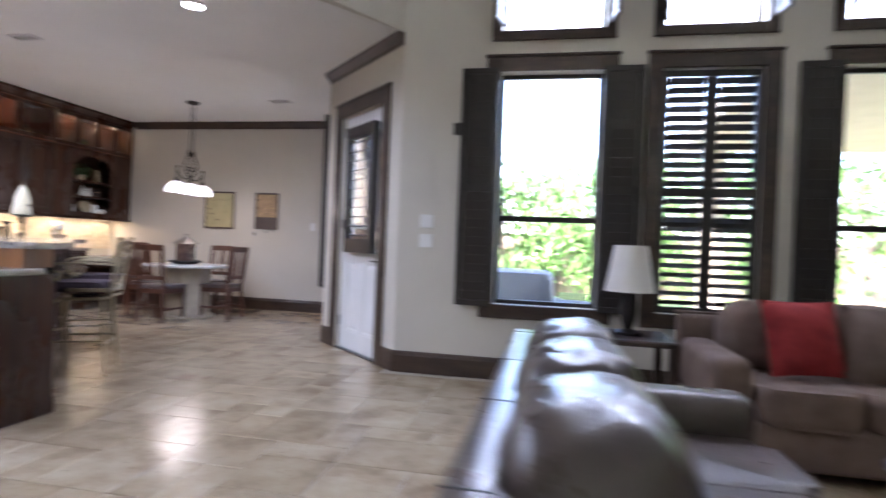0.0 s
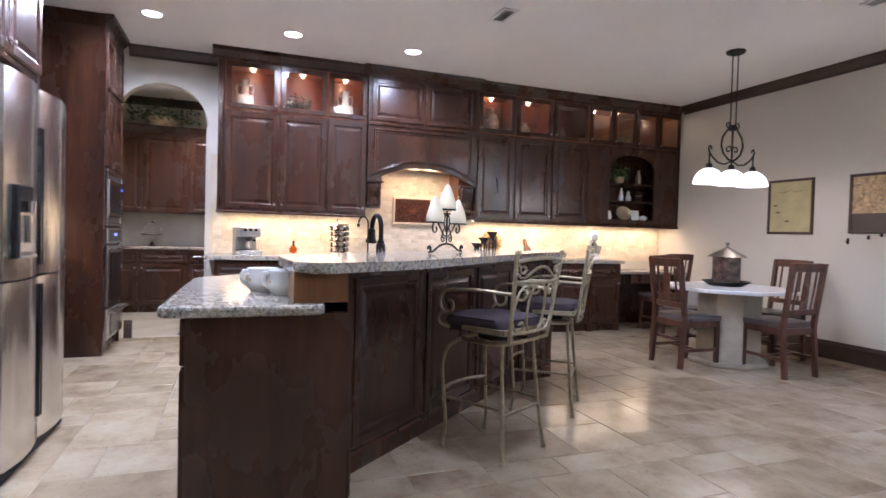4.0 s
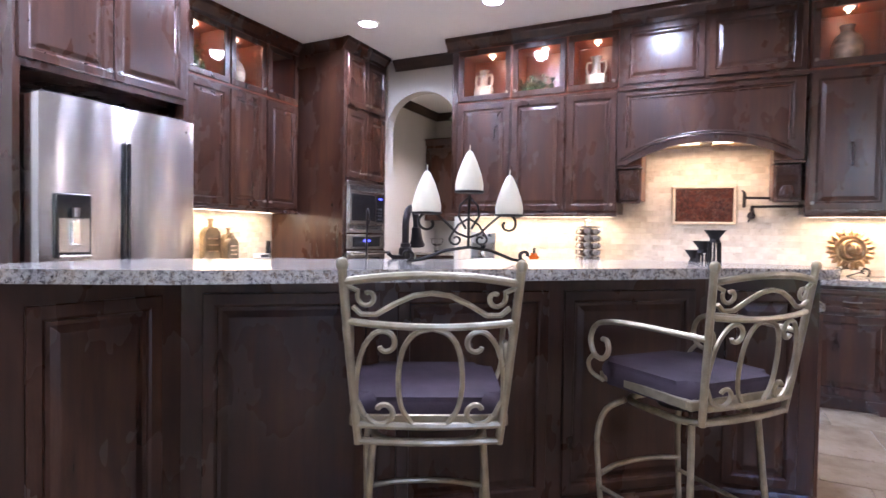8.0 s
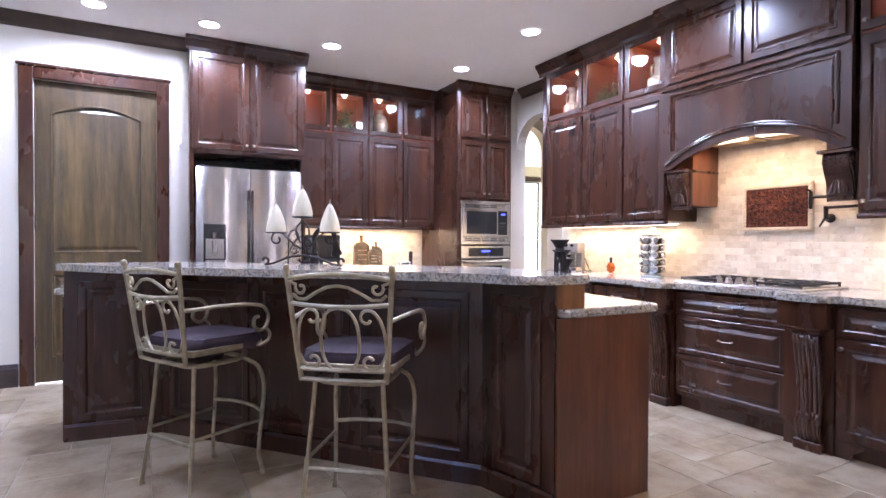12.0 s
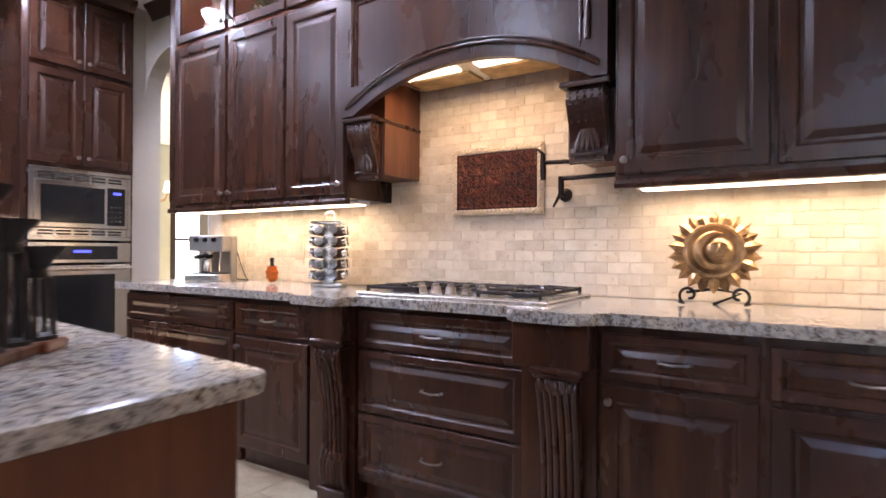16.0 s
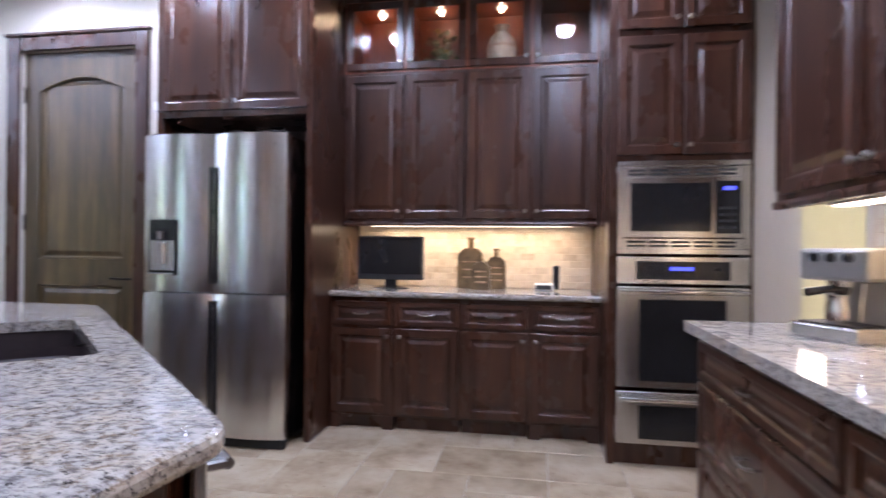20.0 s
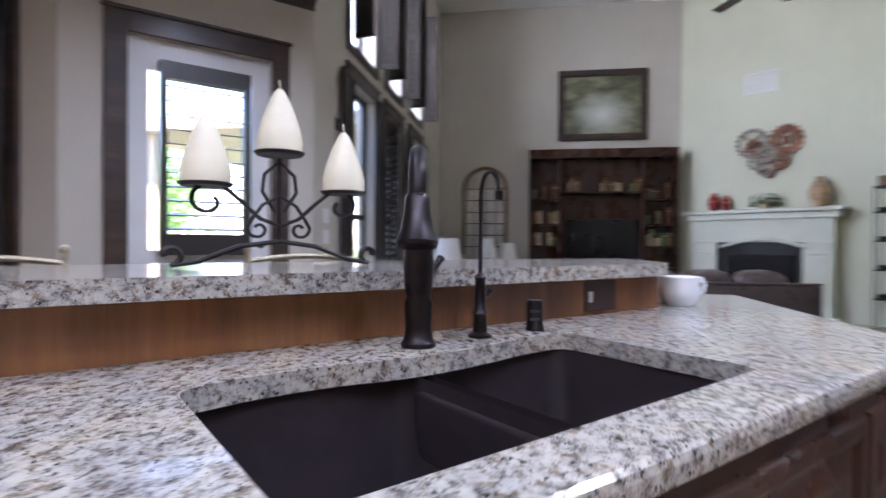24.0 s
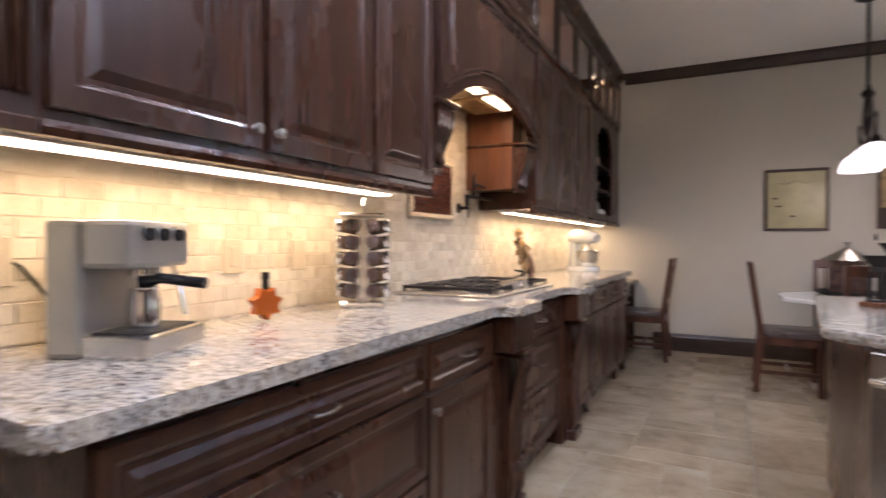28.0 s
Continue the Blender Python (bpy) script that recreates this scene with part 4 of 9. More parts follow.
def shell_with_well(outer, inner, z0, z1):
    """A solid block with an open well."""
    bm = bmesh.new()
    tops, bots = [], []
    for pts in (outer, inner):
        hi = [bm.verts.new((x, y, z1)) for x, y in pts]
        lo = [bm.verts.new((x, y, z0)) for x, y in pts]
        for i in range(len(pts)):
            j = (i + 1) % len(pts)
            bm.faces.new((lo[i], lo[j], hi[j], hi[i]))
        tops.append(hi)
        bots.append(lo)
    fill_between(bm, tops[0], tops[1])
    fill_between(bm, bots[0], bots[1])
    return bm


isl = thing("kitchen_island", pose(-3.6, 4.4, 0), "large angled dark alder kitchen island with raised bar wall", "kitchen island")
IM = pose(3.6, -4.4, 0)
BODY = [(-3.335, 3.232), (-2.235, 3.232), (-2.235, 3.81), (-2.75, 3.875), (-4.13, 5.505), (-4.235, 5.925), (-4.80, 5.925), (-4.848, 4.612), (-3.475, 3.288)]
SF, SR, NR, NL = (-4.017, 4.548), (-3.367, 3.962), (-3.714, 3.643), (-4.348, 4.227)
u = (Vector(NR) - Vector(NL)).normalized()
v = (Vector(SF) - Vector(NL)).normalized()
o = Vector(NL)
LS = (Vector(NR) - o).length
WELL = [tuple(o + u * a + v * b) for a, b in ((-0.016, -0.016), (LS + 0.016, -0.016), (LS + 0.016, 0.50), (-0.016, 0.50))]
part("base_body", shell_with_well(BODY, WELL, 0.0, CT0), WOOD, isl, "", IM)
WALLP = [(-2.236, 3.60), (-2.236, 3.816), (-2.752, 3.882), (-4.124, 5.503), (-4.229, 5.919), (-4.40, 5.919), (-4.40, 5.25), (-2.75, 3.60)]
part("bar_wall", slab(WALLP, CT1, 1.03), WOOD_BAR, isl, "reddish brown wooden backsplash under the raised bar", IM)
part("bar_wall_face", slab([(-2.232, 3.82), (-2.755, 3.886), (-4.119, 5.503), (-4.225, 5.923), (-4.244, 5.918), (-4.137, 5.494), (-2.767, 3.870), (-2.232, 3.802)], 0.0, 1.03), WOOD, isl, "", IM)


def face_pose(p, q, z=0.0):
    """Local x from p to q, facing to the right-hand side."""
    return pose(p[0], p[1], z, 0, 0, math.degrees(math.atan2(q[1] - p[1], q[0] - p[0])))


def panel_row(p, q, count, z0=0.12, z1=0.96, gap=0.07):
    L = (Vector(q) - Vector(p)).length
    w = (L - gap * (count + 1)) / count
    for k in range(count):
        part("raised_panel", raised(w, z1 - z0, 0.05, 0.02), WOOD, isl, "", IM @ face_pose(p, q) @ pose(gap + k * (w + gap), -0.012, z0))
    part("foot_moulding", crown(((0, 0), (-0.014, 0), (-0.014, 0.085), (-0.006, 0.10), (0, 0.10)), L), WOOD, isl, "", IM @ face_pose(p, q))


panel_row((-2.232, 3.82), (-2.755, 3.886), 1)
panel_row((-2.755, 3.886), (-4.119, 5.503), 3)
panel_row((-4.119, 5.503), (-4.225, 5.923), 1)

# end cabinet towards the living room: two doors and two drawers
m0 = pose(-3.30, 3.228, 0)
for k in range(2):
    unit = part("end_unit", boxed(0.5 * k + 0.005, 0, 0.10, 0.5 * k + 0.5, 0.01, 0.872), WOOD, isl, "", IM @ m0)
    door_leaf(unit, 0.5 * k + 0.02, 0.68, 0.465, 0.17, name="drawer_front", drawer=k == 1)
    door_leaf(unit, 0.5 * k + 0.02, 0.14, 0.465, 0.52, 1 if k == 0 else -1, False)
toe = [(0.0, 0.0), (0.09, 0.0), (0.105, 0.035), (0.14, 0.05), (0.20, 0.062), (0.30, 0.07), (0.37, 0.055), (0.43, 0.03), (0.47, 0.04)]
toe = toe + [(1.01 - x, z) for x, z in reversed(toe)]
apron = bmesh.new()
for (xa, za), (xb, zb) in zip(toe, toe[1:]):
    prism([(xa, za), (xb, zb), (xb, 0.13), (xa, 0.13)], -0.012, 0.0, apron)
bmesh.ops.remove_doubles(apron, verts=apron.verts, dist=1e-5)
part("scalloped_toe_board", apron, WOOD, isl, "", IM @ m0)
part("end_panel", boxed(0, -0.012, 0.0, 0.578, 0.0, 0.872), WOOD, isl, "", IM @ face_pose((-2.235, 3.232), (-2.235, 3.81)))
# lighter wood than the other end: the light on it is coloured in
part("end_panel", boxed(0, -0.012, 0.0, 0.57, 0.0, 0.872), WOOD_RED, isl, "flat end panel in a lighter brown that stands for light", IM @ face_pose((-4.80, 5.925), (-4.235, 5.925)) @ pose(0.57, 0, 0, 0, 0, 180) @ pose(0, 0.0, 0))

# sink side
SK = pose(-4.852, 4.608, 0, 0, 0, math.degrees(math.atan2(-1.47, 1.51)))
dw = thing("dishwasher", SK @ pose(-0.025, 0, 0), "stainless steel dishwasher with a bar handle under the island counter", "dishwasher")
part("door", boxed(0, -0.03, 0.10, 0.60, -0.002, 0.865, 0.006), STEEL, dw)
part("toe_kick", boxed(0, -0.012, 0.0, 0.60, -0.002, 0.10), RUBBER, dw)
hb = part("handle", sweep([(0.04, -0.075, 0.79), (0.56, -0.075, 0.79)], 0.011, 10), STEEL, dw, "", None, True)
for x in (0.05, 0.55):
    part("bracket", boxed(x - 0.012, -0.075, 0.78, x + 0.012, -0.03, 0.80, 0.004), STEEL, hb)
sc = part("sink_front", boxed(0.60, -0.008, 0.10, 1.98, -0.002, 0.872), WOOD, isl, "", IM @ SK)
for x, w in ((0.62, 0.98), (1.62, 0.35)):
    door_leaf(sc, x, 0.63, w, 0.21, name="drawer_front", drawer=True)
    door_leaf(sc, x, 0.12, w / 2 - 0.005, 0.49, 1, False)
    door_leaf(sc, x + w / 2, 0.12, w / 2 - 0.005, 0.49, -1, False)


def plate_with_hole(outer, inner, z0, z1, mat_bevel=0.0):
    bm = bmesh.new()

    def ring(pts, z):
        vs = [bm.verts.new((x, y, z)) for x, y in pts]
        return vs, [bm.edges.new((vs[i], vs[(i + 1) % len(vs)])) for i in range(len(vs))]
    b = 0.014
    oc = Vector((sum(p[0] for p in outer) / len(outer), sum(p[1] for p in outer) / len(outer)))

    def inset(pts, d):
        out = []
        k = len(pts)
        for i in range(k):
            a, p, c = Vector(pts[i - 1]), Vector(pts[i]), Vector(pts[(i + 1) % k])
            t = (c - a).normalized()
            out.append(tuple(p + Vector((-t.y, t.x)) * d))
        return out
    levels = [(0.012, z1), (0.003, z1 - 0.004), (0.0, z1 - 0.013), (0.0, z0 + 0.013), (0.003, z0 + 0.004), (0.012, z0)]
    outs = [ring(inset(outer, d), z) for d, z in levels]
    ins = [ring(inner, z1 - 0.002), ring(inner, z0)]
    fill_between(bm, outs[0][0], ins[0][0])
    fill_between(bm, outs[-1][0], ins[1][0])
    for (va, _), (vb, _) in list(zip(outs, outs[1:])) + [tuple(ins)]:
        for i in range(len(va)):
            j = (i + 1) % len(va)
            bm.faces.new((va[i], va[j], vb[j], vb[i]))
    return bm


hole = rounded([NL, NR, SR, SF], 0.05, 5)
back = ((0.86, 0.468), (0.74, 0.452), (0.63, 0.442), (0.53, 0.438), (0.46, 0.441), (0.39, 0.453), (0.31, 0.468), (0.22, 0.474), (0.12, 0.472))
hole[18:18] = [tuple(o + u * (LS * a) + v * b) for a, b in back]
cnt = rounded([(-3.42, 3.178), (-2.165, 3.145), (-2.165, 3.71), (-2.75, 3.74), (-4.15, 5.34), (-4.26, 5.957), (-4.862, 5.957), (-4.99, 4.70)], 0.05, 5)
solid("island_worktop", plate_with_hole(cnt, hole, CT0, CT1), GRANITE, "speckled grey granite island worktop with an undermount sink cut-out", "countertop")
bar = rounded([(-2.825, 3.57), (-2.20, 3.60), (-2.17, 3.72), (-2.47, 4.19), (-3.93, 5.65), (-4.06, 5.975), (-4.41, 5.99), (-4.405, 5.15)], 0.09, 6)
solid("raised_counter", slab(bar, 1.027, 1.067, 0.0185, 4), GRANITE, "raised speckled granite bar top with rounded edge on the island", "countertop")
sk = thing("sink", pose(-3.82, 4.04, 0.66), "dark brown composite undermount double bowl sink", "sink")


def bowl(a0, a1, depth):
    bm = bmesh.new()
    base = [o + u * a0 - v * 0.008, o + u * a1 - v * 0.008, o + u * a1 + v * 0.488, o + u * a0 + v * 0.488]
    rim = rounded([tuple(p) for p in base], 0.06, 4)
    cx = sum(p[0] for p in rim) / len(rim)
    cy = sum(p[1] for p in rim) / len(rim)
    prev = None
    for k, z in ((1.0, CT0 - 0.002), (0.97, CT0 - depth + 0.03), (0.92, CT0 - depth), (0.12, CT0 - depth - 0.006)):
        vs = [bm.verts.new((cx + (x - cx) * k, cy + (y - cy) * k, z)) for x, y in rim]
        if prev:
            for i in range(len(vs)):
                j = (i + 1) % len(vs)
                bm.faces.new((prev[i], prev[j], vs[j], vs[i]))
        prev = vs
    bm.faces.new(prev)
    return bm


SM = pose(3.82, -4.04, -0.66)
part("bowl", bowl(-0.010, LS * 0.495, 0.24), COMPOSITE, sk, "", SM, True)
part("bowl", bowl(LS * 0.525, LS + 0.010, 0.20), COMPOSITE, sk, "", SM, True)
dvd = [o + u * (LS * a) + v * b for a, b in ((0.488, -0.006), (0.532, -0.006), (0.532, 0.486), (0.488, 0.486))]
part("label", boxed(0, -0.001, 0, 0.05, 0.001, 0.014), WHITE, sk, "small white sticker", pose(0, 0, 0.135, 0, 0, -43) @ pose(-0.02, 0.27, 0))
part("divider", slab([tuple(p) for p in dvd], CT0 - 0.16, CT0 - 0.022, 0.016, 4), COMPOSITE, sk, "", SM, True)

# ---------------------------------------------------------------- ceiling lights
RL = [(-5.67, 2.65, 24), (-5.67, 3.86, 22), (-5.67, 5.06, 22), (-4.24, 2.65, 18), (-3.16, 2.65, 18), (-2.32, 2.65, 22), (-4.12, 4.78, 14), (-2.2, 5.0, 22)]
first = None
for x, y, watts in RL:
    if first is None:
        first = thing("recessed_light", pose(x, y, ZC), "round white recessed ceiling downlight, lit", "light", "recessed ceiling lights")
        part("trim_ring", lathe([(0.10, 0), (0.10, -0.006), (0.082, -0.008), (0.078, 0)], 28), WHITE, first, "", None, True)
        part("lamp_face", lathe([(0, -0.003), (0.078, -0.003), (0.078, 0)], 24), BULB, first)
    else:
        copy_thing(first, pose(x, y, ZC))
    lamp("downlight", 'SPOT', pose(x, y, ZC - 0.02), watts, COOL, angle=165, soft=0.07)

# ---------------------------------------------------------------- doors and windows


def casing(parent, w, h, z0=0.0, f=0.1, sill=False, mat=None):
    mat = mat or WOOD_TRIM
    part("jamb_casing", boxed(-f, -0.028, z0 if not sill else z0 - f, 0, -0.001, z0 + h + f, 0.006), mat, parent)
    part("jamb_casing", boxed(w, -0.028, z0 if not sill else z0 - f, w + f, -0.001, z0 + h + f, 0.006), mat, parent)
    part("head_casing", boxed(0, -0.028, z0 + h, w, -0.001, z0 + h + f, 0.006), mat, parent)
    part("head_cap", boxed(-f - 0.015, -0.04, z0 + h + f, w + f + 0.015, -0.001, z0 + h + f + 0.025, 0.006), mat, parent)
    if sill:
        part("window_sill", boxed(0, -0.028, z0 - f, w, -0.001, z0, 0.006), mat, parent)


LOUVER = {}


def shutter(parent, m, w, h, tilt=35.0, label="dark plantation shutter leaf", pitch=0.078, mid=True):
    """A louvered leaf; x across, facing -y."""
    s = part("shutter_leaf", frame_ring(w, h, 0.05, 0.028), SHUTTER, parent, label, m)
    if mid:
        part("mid_rail", boxed(0.05, 0.0, h * 0.48, w - 0.05, 0.028, h * 0.48 + 0.07), SHUTTER, s)
    key = (round(w, 2), round(tilt))
    if key not in LOUVER:
        LOUVER[key] = mesh_of("louver", boxed(0.052, -0.004, -0.04, w - 0.052, 0.004, 0.04, 0.003), SHUTTER)
    for a, b in ((0.05, h * 0.48), (h * 0.48 + 0.07, h - 0.05)) if mid else ((0.09, h - 0.06),):
        n = max(1, round((b - a) / pitch))
        for i in range(n):
            part("louver", LOUVER[key], None, s, "", pose(0, 0.014, a + (i + 0.5) * (b - a) / n, tilt))
    return s


def sash(parent, w, h, z0, depth=0.1, mid=True):
    part("window_frame", frame_ring(w, h, 0.035, 0.04), SHUTTER, parent, "", pose(0, depth, z0))
    if mid:
        part("meeting_rail", boxed(0.035, depth, z0 + h * 0.36, w - 0.035, depth + 0.04, z0 + h * 0.36 + 0.05), SHUTTER, parent)
    g = part("pane", boxed(0.03, depth + 0.018, z0 + 0.03, w - 0.03, depth + 0.022, z0 + h - 0.03), GLASS, parent)
    g.visible_shadow = False


for i, (a, b) in enumerate(WINS):
    w = b - a
    wn = thing("window_%d" % (i + 1), pose(a, YL, 0), "tall living room window with dark casing and plantation shutters", "", "", "structure")
    casing(wn, w, WH, WZ, 0.12, True)
    sash(wn, w, WH, WZ)
    if i == 1:
        shutter(wn, pose(0.0, 0.02, WZ + 0.01), w / 2, WH - 0.02, 62)
        shutter(wn, pose(w / 2, 0.02, WZ + 0.01), w / 2, WH - 0.02, 62)
    else:
        shutter(wn, pose(-0.33, -0.06, WZ - 0.02), 0.32, WH + 0.04, 8)
        shutter(wn, pose(w + 0.01, -0.06, WZ - 0.02), 0.32, WH + 0.04, 8)
    tw = thing("window_%d" % (i + 5), pose(a, YL, 0), "transom window above the living room window with dark casing", "", "", "structure")
    casing(tw, w, TH_, TZ, 0.09, True)
    sash(tw, w, TH_, TZ, 0.155, mid=False)
    shutter(tw, pose(0.0, -0.032, TZ + 0.03, 0, 0, -103), 0.22, TH_ - 0.06, 8)
    shutter(tw, pose(w + 0.028, -0.032, TZ + 0.03, 0, 0, -80), 0.22, TH_ - 0.06, 8)
    lamp("transom_daylight", 'AREA', pose((a + b) / 2, YL + 0.22, TZ + TH_ / 2, -90), 10, (0.86, 0.94, 1.0), size=w, size_y=TH_ - 0.04)

nk = thing("window_4", pose(XE, 8.70, 0, 0, 0, -90), "breakfast nook window with dark casing and swung-open shutters", "", "", "structure")
casing(nk, 1.44, 2.17, 0.55, 0.12, True)
sash(nk, 1.44, 2.17, 0.55)
part("mullion", boxed(0.71, 0.08, 0.58, 0.77, 0.13, 2.70), SHUTTER, nk)
shutter(nk, pose(-0.37, -0.062, 0.55), 0.36, 2.15, 8)
shutter(nk, pose(0.30, 0.02, 0.55), 0.37, 2.15, 68)
shutter(nk, pose(1.0, 0.02, 0.55, 0, 0, -75), 0.37, 2.15, 68)
for dx in (1.43, 1.462):
    shutter(nk, pose(dx, -0.05, 0.60, 0, 0, -96), 0.165, 2.10, 8, "narrow dark shutter leaf folded out from the window")

# patio door in the diagonal wall
pdm = pose(DG[0], DG[1], 0, 0, 0, math.degrees(math.atan2(du.y, du.x))) @ pose(0.375, 0, 0)
PDW = 0.95
pd = thing("door_1", pdm, "white patio door with a dark shuttered window, closed", "", "", "structure")
casing(pd, PDW, 2.50, 0, 0.135)
bm = bmesh.new()
for a, b, c, d in ((0, 0.005, PDW, 0.20), (0, 0.20, 0.13, 2.50), (PDW - 0.13, 0.20, PDW, 2.50), (0.13, 0.95, PDW - 0.13, 1.08), (0.13, 2.30, PDW - 0.13, 2.50), (PDW / 2 - 0.05, 0.20, PDW / 2 + 0.05, 0.95)):
    box(bm, a, 0.05, b, c, 0.095, d)
bmesh.ops.remove_doubles(bm, verts=bm.verts, dist=1e-5)
leaf = part("door_leaf", bm, WHITE, pd, "white painted door leaf")
for x in (0.13, PDW / 2 + 0.05):
    part("raised_panel", raised(PDW / 2 - 0.18, 0.75, 0.03, 0.03), WHITE, leaf, "", pose(x, 0.058, 0.20))
g = part("pane", boxed(0.13, 0.075, 1.08, PDW - 0.13, 0.08, 2.30), GLASS, leaf)
g.visible_shadow = False
ds = part("shutter_frame", boxed(0.19, -0.03, 1.045, 0.235, 0.049, 2.355), SHUTTER, pd, "dark louvered shutter on the door")
part("stile", boxed(0.745, -0.03, 1.045, 0.79, 0.049, 2.355), SHUTTER, ds)
part("top_rail", boxed(0.236, -0.03, 2.24, 0.744, 0.049, 2.355), SHUTTER, ds)
part("bottom_rail", boxed(0.236, -0.03, 1.045, 0.744, 0.049, 1.19), SHUTTER, ds)
slat = mesh_of("slat", boxed(0.237, -0.033, -0.004, 0.743, 0.033, 0.004, 0.003), SHUTTER)
for k in range(11):
    part("slat", slat, None, ds, "", pose(0, 0.01, 1.225 + 0.097 * k, 12))
hd = part("lever_handle", sweep([(0, 0, 0), (0, -0.05, 0), (-0.02, -0.055, 0), (-0.11, -0.055, 0.004)], 0.008, 8), BRONZE, pd, "dark bronze lever handle", pose(PDW - 0.06, 0.05, 0.97), True)
part("rose", lathe([(0, -0.004), (0.03, -0.004), (0.028, 0.008), (0, 0.01)], 16), BRONZE, hd, "", pose(0, 0, 0, 90), True)
part("deadbolt", lathe([(0, -0.002), (0.03, -0.002), (0.028, 0.012), (0, 0.014)], 16), BRONZE, pd, "", pose(PDW - 0.06, 0.05, 1.12, 90), True)
for z in (0.25, 1.3, 2.3):
    part("hinge", boxed(-0.006, 0.035, z, 0.008, 0.052, z + 0.1), BRONZE, pd)
part("threshold", boxed(0, 0.0, 0.0, PDW, 0.12, 0.012), BRONZE, pd)

# pantry door
pn = thing("door_2", pose(-1.86, YP, 0, 0, 0, 180), "knotty alder pantry door with an arched upper panel, closed", "", "", "structure")
casing(pn, 0.91, 2.55, 0, 0.1, mat=WOOD)
bm = bmesh.new()
PW = 0.91
for a, b, c, d in ((0, 0.008, PW, 0.22), (0, 0.22, 0.12, 2.55), (PW - 0.12, 0.22, PW, 2.55), (0.12, 0.92, PW - 0.12, 1.10)):
    box(bm, a, 0.03, b, c, 0.075, d)
n = 12
ar = [(0.12 + (PW - 0.24) * i / n, 2.28 + 0.09 * math.sin(math.pi * i / n)) for i in range(n + 1)]
for (xa, za), (xb, zb) in zip(ar, ar[1:]):
    prism([(xa, za), (xb, zb), (xb, 2.55), (xa, 2.55)], 0.03, 0.075, bm)
bmesh.ops.remove_doubles(bm, verts=bm.verts, dist=1e-5)
lf = part("door_leaf", bm, WOOD_DOOR, pn, "knotty brown alder door leaf")
for z, h in ((0.22, 0.70), (1.10, 1.27)):
    part("panel", raised(PW - 0.24, h, 0.02, 0.03), WOOD_DOOR, lf, "", pose(0.12, 0.038, z))
part("arch_bead", sweep([(x, 0.032, z) for x, z in ar], 0.007, 6), WOOD_DOOR, lf)
hd = part("lever_handle", sweep([(0, 0, 0), (0, -0.05, 0), (0.02, -0.055, 0), (0.11, -0.055, 0.004)], 0.008, 8), BRONZE, pn, "dark bronze lever handle", pose(0.85, 0.03, 0.97) @ Matrix.Diagonal((-1, 1, 1, 1)), True)
for z in (0.3, 1.3, 2.2):
    part("hinge", boxed(-0.006, 0.016, z, 0.01, 0.032, z + 0.11), BRONZE, pn)
tag = thing("wall_sensor", pose(-2.94, YP, 2.13, 0, 0, 180), "small white door sensor on the wall", "sensor")
part("case", boxed(-0.03, -0.025, -0.03, 0.03, -0.001, 0.03, 0.004), WHITE, tag)
part("bracket", boxed(-0.012, -0.02, -0.09, 0.012, -0.001, -0.03, 0.003), WHITE, tag)


def wall_plate(name, m, label, category, w=0.075, h=0.118, kind="rocker", mat=None):
    p = thing(name, m, label, category)
    part("plate", boxed(-w / 2, -0.008, -h / 2, w / 2, -0.001, h / 2, 0.003), mat or WHITE, p)
    k = max(1, round(w / 0.075)) if kind != "blank" else 0
    for i in range(k):
        cx = -w / 2 + (i + 0.5) * w / k
        if kind == "rocker":
            part("rocker", boxed(cx - 0.017, -0.012, -0.034, cx + 0.017, -0.007, 0.034, 0.002), mat or WHITE, p)
        else:
            for dz in (-0.022, 0.022):
                part("socket", lathe([(0, -0.003), (0.016, -0.003), (0.017, 0.0)], 12), mat or WHITE, p, "", pose(cx, -0.007, dz, 90))
    return p


lvw = lambda x, z: pose(x, YL, z)
wall_plate("light_switch", lvw(-0.293, 1.366), "white double light switch on the beige wall", "switch", 0.12)
wall_plate("light_switch", lvw(-0.293, 1.19), "white light switch plate on the beige wall", "switch", 0.12, kind="rocker")
wall_plate("wall_speaker", lvw(-0.025, 2.19), "small dark square speaker beside the shutter", "speaker", 0.11, 0.11, "blank", SHUTTER)
wall_plate("power_outlet", lvw(0.8, 0.40), "white power outlet under the window", "outlet", kind="socket")
nw = lambda x, z: pose(x, YN, z)
wall_plate("light_switch", nw(-2.975, 1.38), "white light switch on the nook wall", "switch")
ww = lambda y, z: pose(XW + 0.014, y, z, 0, 0, 90)
for y, k in ((3.30, "socket"), (4.02, "rocker"), (4.34, "socket"), (7.32, "socket"), (9.02, "socket")):
    wall_plate("power_outlet" if k == "socket" else "light_switch", ww(y, 1.115), "almond plate on the travertine backsplash", "outlet", 0.15 if y < 3.5 else 0.08, kind=k, mat=ALMOND)

